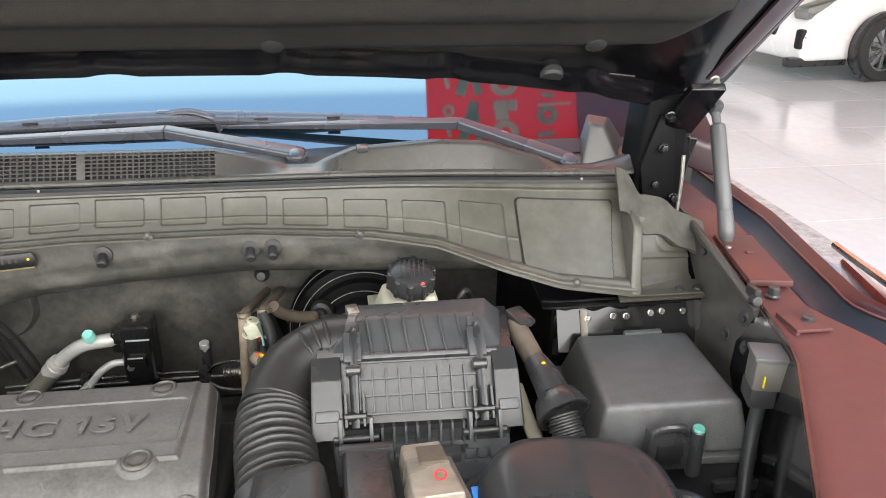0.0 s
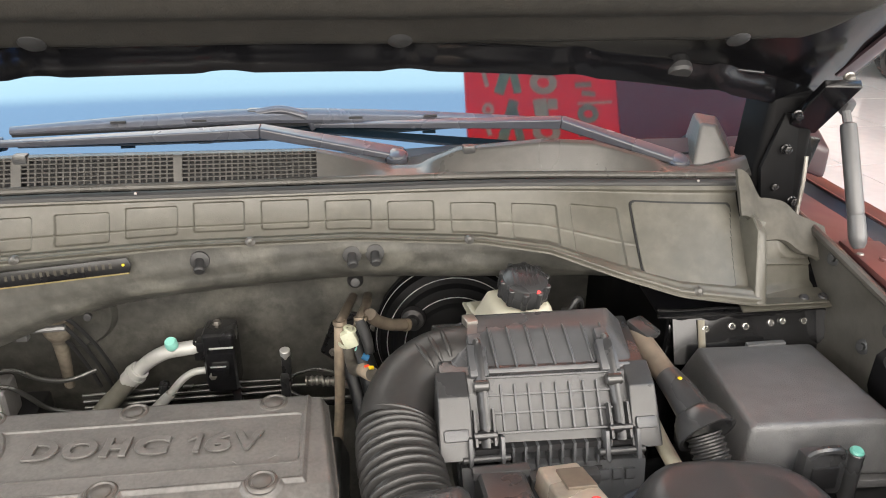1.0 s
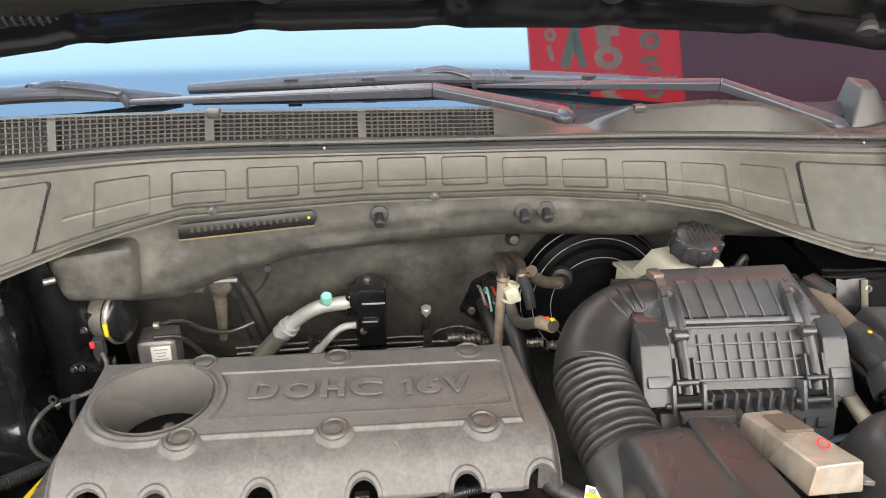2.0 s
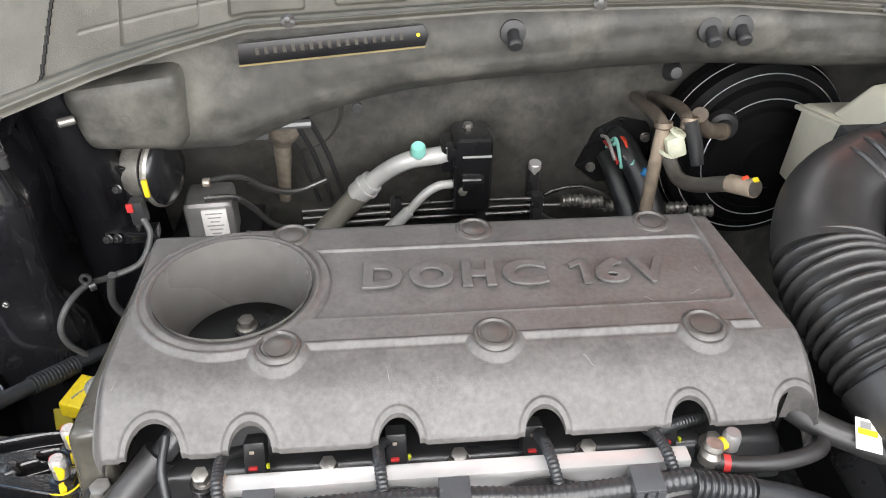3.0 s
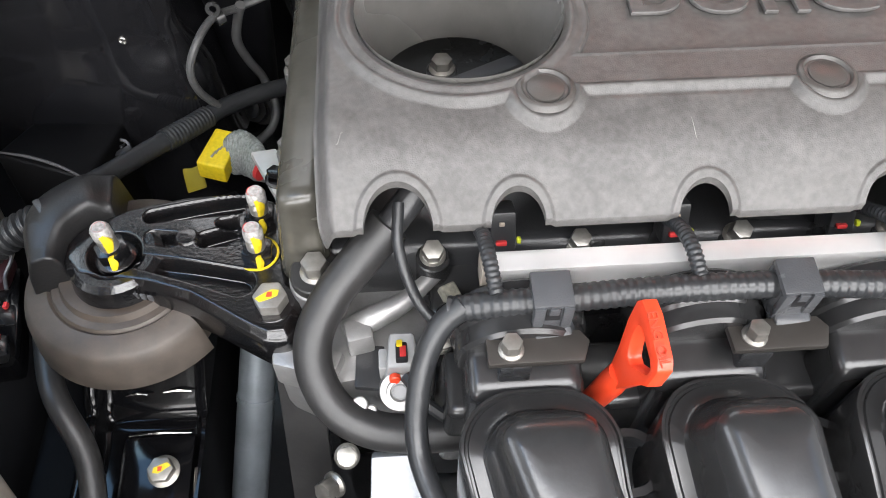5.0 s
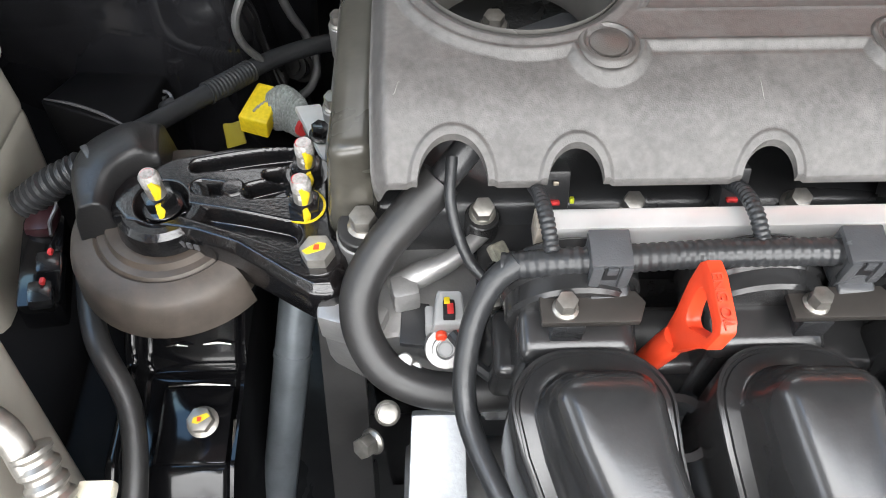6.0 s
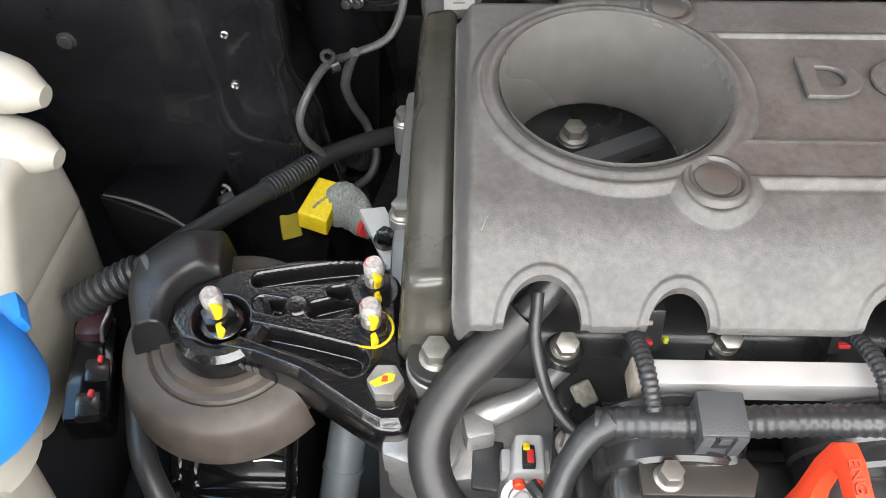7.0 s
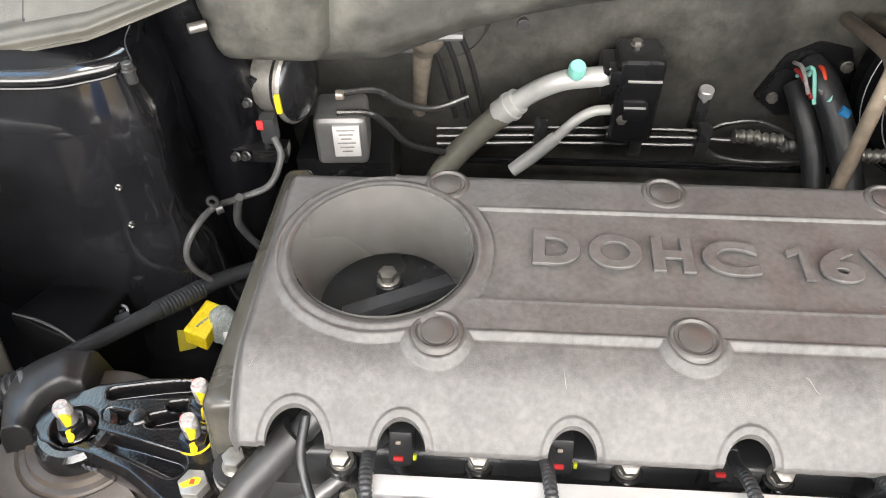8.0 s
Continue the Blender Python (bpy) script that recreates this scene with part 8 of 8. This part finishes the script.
        for dx in (-0.016, 0.016):
            part("latch_cheek", box((x + dx, 0.024 + y, -0.006), (0.004, 0.016, 0.03), 0.001, (-25, 0, 0)), AIRBOX, c)
        part("latch_pin", cyl((x - 0.024, 0.02 + y, -0.012), 0.0036, 0.048, (1, 0, 0)), PLASTIC, c)
        part("hook_seat", box((x, 0.112 + y, 0.066), (0.014, 0.014, 0.014), 0.002, (20, 0, 0)), AIRBOX, a)
    hose = thing("intake_hose", "black corrugated air intake hose with smooth elbow", "intake hose", (0.42, 0.06, -0.02))
    elbow = [(0.51, 0.128, 0.03), (0.488, 0.136, 0.03), (0.46, 0.135, 0.024), (0.433, 0.119, 0.014), (0.417, 0.094, 0.002), (0.41, 0.07, -0.008)]
    part("elbow", tube(elbow, [0.038, 0.038, 0.039, 0.04, 0.04, 0.04], 36, 10), RUBBER, hose, "smooth rubber elbow")
    spine = spline([(0.418, 0.088, -0.002), (0.412, 0.066, -0.011), (0.412, 0.035, -0.018), (0.416, 0.0, -0.026), (0.421, -0.032, -0.035)], 12)
    along_spine = np.r_[0, np.cumsum([(b - a).length for a, b in zip(spine, spine[1:])])]
    part("bellows", tube(spine, 0.0375, 36, straight=True), RUBBER, hose, "corrugated bellows", angle=70)
    for k in range(12):
        goal = along_spine[-1] * (0.1 + 0.86 * k / 11)
        i = min(len(spine) - 2, max(1, int(np.searchsorted(along_spine, goal))))
        axis = (spine[i + 1] - spine[i - 1]).normalized()
        part("bellows_ring", lathe([(0.0365, -0.0042), (0.0395, -0.0028), (0.0424, -0.0014), (0.0432, 0.0), (0.0424, 0.0014), (0.0395, 0.0028), (0.0365, 0.0042)], spine[i], axis, 44), RUBBER, hose, angle=60)
    part("throttle_pipe", tube([(0.415, -0.03, -0.03), (0.42, -0.055, -0.04), (0.428, -0.085, -0.06), (0.43, -0.12, -0.09)], 0.0395, 32), RUBBER, hose, "smooth lower pipe")
    for k, (cx, cy, cz) in enumerate(((0.474, 0.136, 0.028), (0.463, 0.1355, 0.025), (0.452, 0.131, 0.021))):
        ax = Vector((1, 0.12 + 0.12 * k, 0.2 + 0.1 * k)).normalized()
        e1 = (Vector((0, 0, 1)) - ax * ax.z).normalized()
        e2 = e1.cross(ax)
        e2 = -e2 if e2.y > 0 else e2
        pts = [Vector((cx, cy, cz)) + 0.0395 * (math.cos(q) * e1 + math.sin(q) * e2) for q in (-0.1, 0.15, 0.4, 0.65, 0.85)]
        part("raised_rib", tube(pts, [0.0015, 0.0028, 0.003, 0.0028, 0.0015], 8), RUBBER, hose)
    band = part("clamp_band", lathe([(0.0405, 0), (0.0425, 0), (0.0425, 0.01), (0.0405, 0.01), (0.0405, 0)], (0.494, 0.134, 0.03), (1, -0.2, 0), 40), PIPE, hose, "steel hose clamp")
    part("clamp_screw", box((0.499, 0.15, 0.07), (0.014, 0.018, 0.01), 0.002, (0, 0, 10)), STEEL, band)
    part("red_mark", box((0.497, 0.1, 0.057), (0.008, 0.005, 0.003), 0.001, (40, 0, 0)), RED, band)


build_airbox()


def build_airbox_neighbours():
    m = thing("air_sensor_plug", "dusty black plug and cable beside the filter box", "connector", (0.71, 0.05, 0.0))
    part("sleeve", tube([(0.688, 0.175, 0.03), (0.695, 0.145, 0.036), (0.7, 0.11, 0.031), (0.704, 0.08, 0.026)], [0.01, 0.013, 0.013, 0.0125], 14), BROWNHOSE, m, "dusty cloth sleeve")
    part("plug_body", tube([(0.703, 0.082, 0.028), (0.709, 0.055, 0.022), (0.714, 0.025, 0.014)], [0.0135, 0.0165, 0.019], 18), PLASTIC, m)
    part("plug_skirt", lathe([(0.02, 0.0), (0.024, 0.004), (0.028, 0.016), (0.031, 0.026), (0.027, 0.026), (0.022, 0.01)], (0.712, 0.032, 0.016), (0.2, -0.85, -0.4), 26), PLASTIC, m)
    part("ribbed_end", tube([(0.716, 0.014, 0.002), (0.722, -0.006, -0.02)], 0.0185, 20, ribs=0.006, depth=0.12), RUBBER, m)
    part("yellow_dot", cyl((0.706, 0.06, 0.0385), 0.0025, 0.002), YELLOW, m)
    part("dark_clip", box((0.7, 0.15, 0.048), (0.024, 0.034, 0.01), 0.004, (10, 0, 25)), PLASTIC, m)
    part("pale_rod", tube([(0.684, 0.09, -0.01), (0.69, 0.05, -0.03), (0.7, 0.005, -0.05), (0.705, -0.03, -0.06)], 0.0085, 12), mat("yellowed_dull_plastic", (0.3, 0.28, 0.22), 0.5), m, "pale plastic rod")
    b = thing("control_module", "bare metal control box with black seal patch", "control module", (0.57, -0.05, 0.0))
    part("case", hexa([(0.54, -0.125, 0.0), (0.594, -0.12, -0.004), (0.586, 0.0, -0.03), (0.538, -0.004, -0.03)], [(0.545, -0.12, 0.028), (0.59, -0.115, 0.026), (0.582, 0.0, -0.007), (0.542, -0.004, -0.006)], 0.003), BRASS, b)
    part("patch", hexa([(0.556, -0.055, 0.008), (0.584, -0.054, 0.007), (0.582, -0.015, -0.004), (0.556, -0.016, -0.004)], [(0.556, -0.055, 0.0125), (0.584, -0.054, 0.0115), (0.582, -0.015, 0.0), (0.556, -0.016, 0.0005)], 0.001), BROWNHOSE, b, "black seal patch")
    part("flange", hexa([(0.592, -0.12, 0.004), (0.602, -0.12, 0.002), (0.592, 0.005, -0.03), (0.583, 0.005, -0.03)], [(0.592, -0.12, 0.009), (0.602, -0.12, 0.007), (0.592, 0.005, -0.025), (0.583, 0.005, -0.025)], 0.001), STEEL, b)
    part("stamp", lathe([(0.004, 0), (0.005, 0.0003), (0.006, 0)], (0.572, -0.085, 0.0215), (0, -0.25, 1), 20), RED, b)
    part("foot", box((0.57, -0.002, -0.024), (0.07, 0.014, 0.014), 0.003), PLASTIC, b)
    part("blue_plug", box((0.618, -0.075, -0.02), (0.03, 0.02, 0.016), 0.004), BLUE, b, "blue connector")
    d = thing("resonator_duct", "matt black air duct in front of the intake hose", "air duct", (0.44, -0.1, -0.02))
    part("duct", hexa([(0.385, -0.24, -0.12), (0.485, -0.24, -0.12), (0.478, -0.02, -0.12), (0.392, -0.02, -0.12)], [(0.397, -0.24, 0.044), (0.472, -0.24, 0.048), (0.466, -0.05, 0.026), (0.4, -0.045, 0.014)], 0.014, 4), PLASTIC, d)
    part("second_duct", hexa([(0.476, -0.2, -0.12), (0.54, -0.2, -0.12), (0.532, 0.008, -0.12), (0.478, 0.008, -0.12)], [(0.486, -0.2, 0.012), (0.536, -0.2, 0.012), (0.528, 0.0, -0.006), (0.482, 0.0, -0.004)], 0.008, 3), PLASTIC, d, "lower black duct")
    part("second_rim", box((0.506, -0.004, -0.008), (0.056, 0.012, 0.01), 0.003), PLASTIC, d)
    f = thing("front_air_duct", "large rounded black air inlet duct", "air duct", (0.72, -0.13, -0.02))
    xs, ys = list(np.linspace(0.58, 0.84, 48)), list(np.linspace(-0.3, -0.015, 48))

    def duct(x, y):
        sd = rounded(x, y, 0.705, -0.165, 0.1, 0.14, 0.06)
        t = max(0, min(1, (0.012 - sd) / 0.05))
        z = -0.085 + 0.112 * (1 - (1 - t) ** 3) - 0.3 * max(0, x - 0.7) * t - 0.05 * max(0, -0.1 - y)
        return (x, y, z)

    part("duct", thicken(field(xs, ys, duct), 0.003), PLASTIC, f, angle=70)
    part("edge_beading", tube([(0.592, -0.28, -0.055), (0.591, -0.12, -0.045), (0.615, -0.03, -0.04), (0.69, -0.014, -0.04), (0.78, -0.035, -0.05), (0.83, -0.1, -0.06)], 0.006, 8), PLASTIC, f)
    bat = thing("battery_tray", "black battery tray under the filter box", "battery tray", (0.68, 0.05, -0.25))
    part("tray", box((0.7, 0.05, -0.28), (0.34, 0.3, 0.2), 0.01), PLASTIC, bat)


build_airbox_neighbours()


RELAY = (0.917, -0.027, 0.069)


def build_fusebox():
    f = thing("fuse_box", "black plastic fuse box with textured lid", "fuse box", (0.86, 0.07, -0.1))
    part("lid", hexa([(0.75, -0.004, -0.045), (0.918, -0.026, -0.035), (0.938, 0.185, -0.06), (0.77, 0.2, -0.06)], [(0.762, 0.006, 0.014), (0.905, -0.012, 0.024), (0.926, 0.166, 0.004), (0.786, 0.18, 0.0)], 0.008, 4), FUSE, f, "textured black lid")
    part("lid_skirt", hexa([(0.746, -0.01, -0.055), (0.922, -0.032, -0.045), (0.94, 0.194, -0.07), (0.766, 0.204, -0.07)], [(0.746, -0.01, -0.045), (0.922, -0.032, -0.035), (0.94, 0.194, -0.06), (0.766, 0.204, -0.06)], 0.002), FUSE, f)
    part("base", hexa([(0.77, 0.0, -0.24), (0.905, -0.02, -0.24), (0.925, 0.18, -0.24), (0.78, 0.18, -0.24)], [(0.755, -0.002, -0.055), (0.912, -0.022, -0.045), (0.93, 0.185, -0.07), (0.775, 0.19, -0.07)], 0.004), PLASTIC, f)
    part("latch_frame", box((0.818, -0.028, -0.018), (0.046, 0.016, 0.05), 0.005), PLASTIC, f)
    part("latch_hollow", box((0.818, -0.0365, -0.02), (0.028, 0.004, 0.026), 0.003), DARK, f)
    part("latch_handle", tube([(0.8, -0.032, 0.002), (0.808, -0.036, 0.012), (0.828, -0.037, 0.012), (0.836, -0.034, 0.002)], 0.004, 8), PLASTIC, f)
    part("post", cyl((0.848, -0.034, -0.05), 0.008, 0.056), PLASTIC, f)
    part("teal_cap", lathe([(0, 0.004), (0.005, 0.004), (0.0065, 0.002), (0.0065, 0)], (0.848, -0.034, 0.006), (0, -0.2, 1), 16), mat("dark_teal_plastic", (0.09, 0.3, 0.25), 0.45), f, "dark teal terminal cap")
    for z in (-0.07, -0.1, -0.13):
        part("front_rib", box((0.9, -0.035, z), (0.05, 0.01, 0.014), 0.003), PLASTIC, f)
    part("lid_notch", box((0.87, 0.172, 0.002), (0.05, 0.008, 0.006), 0.002), FUSE, f)
    RX, RY, RZ = RELAY
    r = thing("relay_block", "grey relay block hung from the fender ledge", "relay", (0.93, 0.04, 0.03))
    part("case", box((RX, RY, RZ), (0.037, 0.03, 0.036), 0.004, (0, 0, -14)), mat("relay_plastic", (0.1, 0.094, 0.086), 0.5, bump=0.3), r)
    part("cap", box((RX, RY, RZ + 0.0195), (0.041, 0.034, 0.005), 0.002, (0, 0, -14)), FUSE, r)
    part("yellow_mark", box((RX - 0.013, RY - 0.0155, RZ - 0.004), (0.0015, 0.0025, 0.013), 0.0004, (0, 0, -14)), YELLOW, r)
    part("dark_base", box((RX - 0.004, RY + 0.004, RZ - 0.028), (0.026, 0.034, 0.022), 0.003, (0, 0, -14)), PLASTIC, r)
    part("steel_hook", tube([(RX + 0.026, RY, RZ + 0.03), (RX + 0.03, RY - 0.01, RZ - 0.01), (RX + 0.026, RY - 0.016, RZ - 0.04), (RX + 0.016, RY - 0.018, RZ - 0.042)], 0.0022, 8), STEEL, r)
    c = thing("relay_cable", "grey sheathed cable dropping from the relay", "cable", (0.9, -0.06, -0.08))
    part("cable", tube([(0.912, -0.03, 0.03), (0.908, -0.035, 0.0), (0.9, -0.05, -0.05), (0.89, -0.075, -0.1), (0.885, -0.11, -0.16)], 0.0075, 12), LOOM, c)
    part("cable", tube([(0.78, -0.07, -0.05), (0.81, -0.085, -0.03), (0.84, -0.11, -0.04), (0.86, -0.16, -0.08)], 0.006, 10), LOOM, c)
    part("cable", tube([(0.79, -0.09, -0.07), (0.82, -0.11, -0.055), (0.85, -0.15, -0.09)], 0.005, 10), LOOM, c)
    w = thing("headlamp_plug", "white and maroon headlamp plug in the dark corner", "connector", (0.9, -0.12, -0.04))
    part("plug", box((0.885, -0.13, -0.03), (0.026, 0.02, 0.016), 0.003, (0, 15, 20)), WHITEPL, w)
    part("body", box((0.91, -0.15, -0.05), (0.06, 0.05, 0.04), 0.008), MAROONIN, w)
    part("screw", cyl((0.905, -0.09, 0.0), 0.006, 0.006, (0, -0.6, 0.8)), STEEL, w)


build_fusebox()
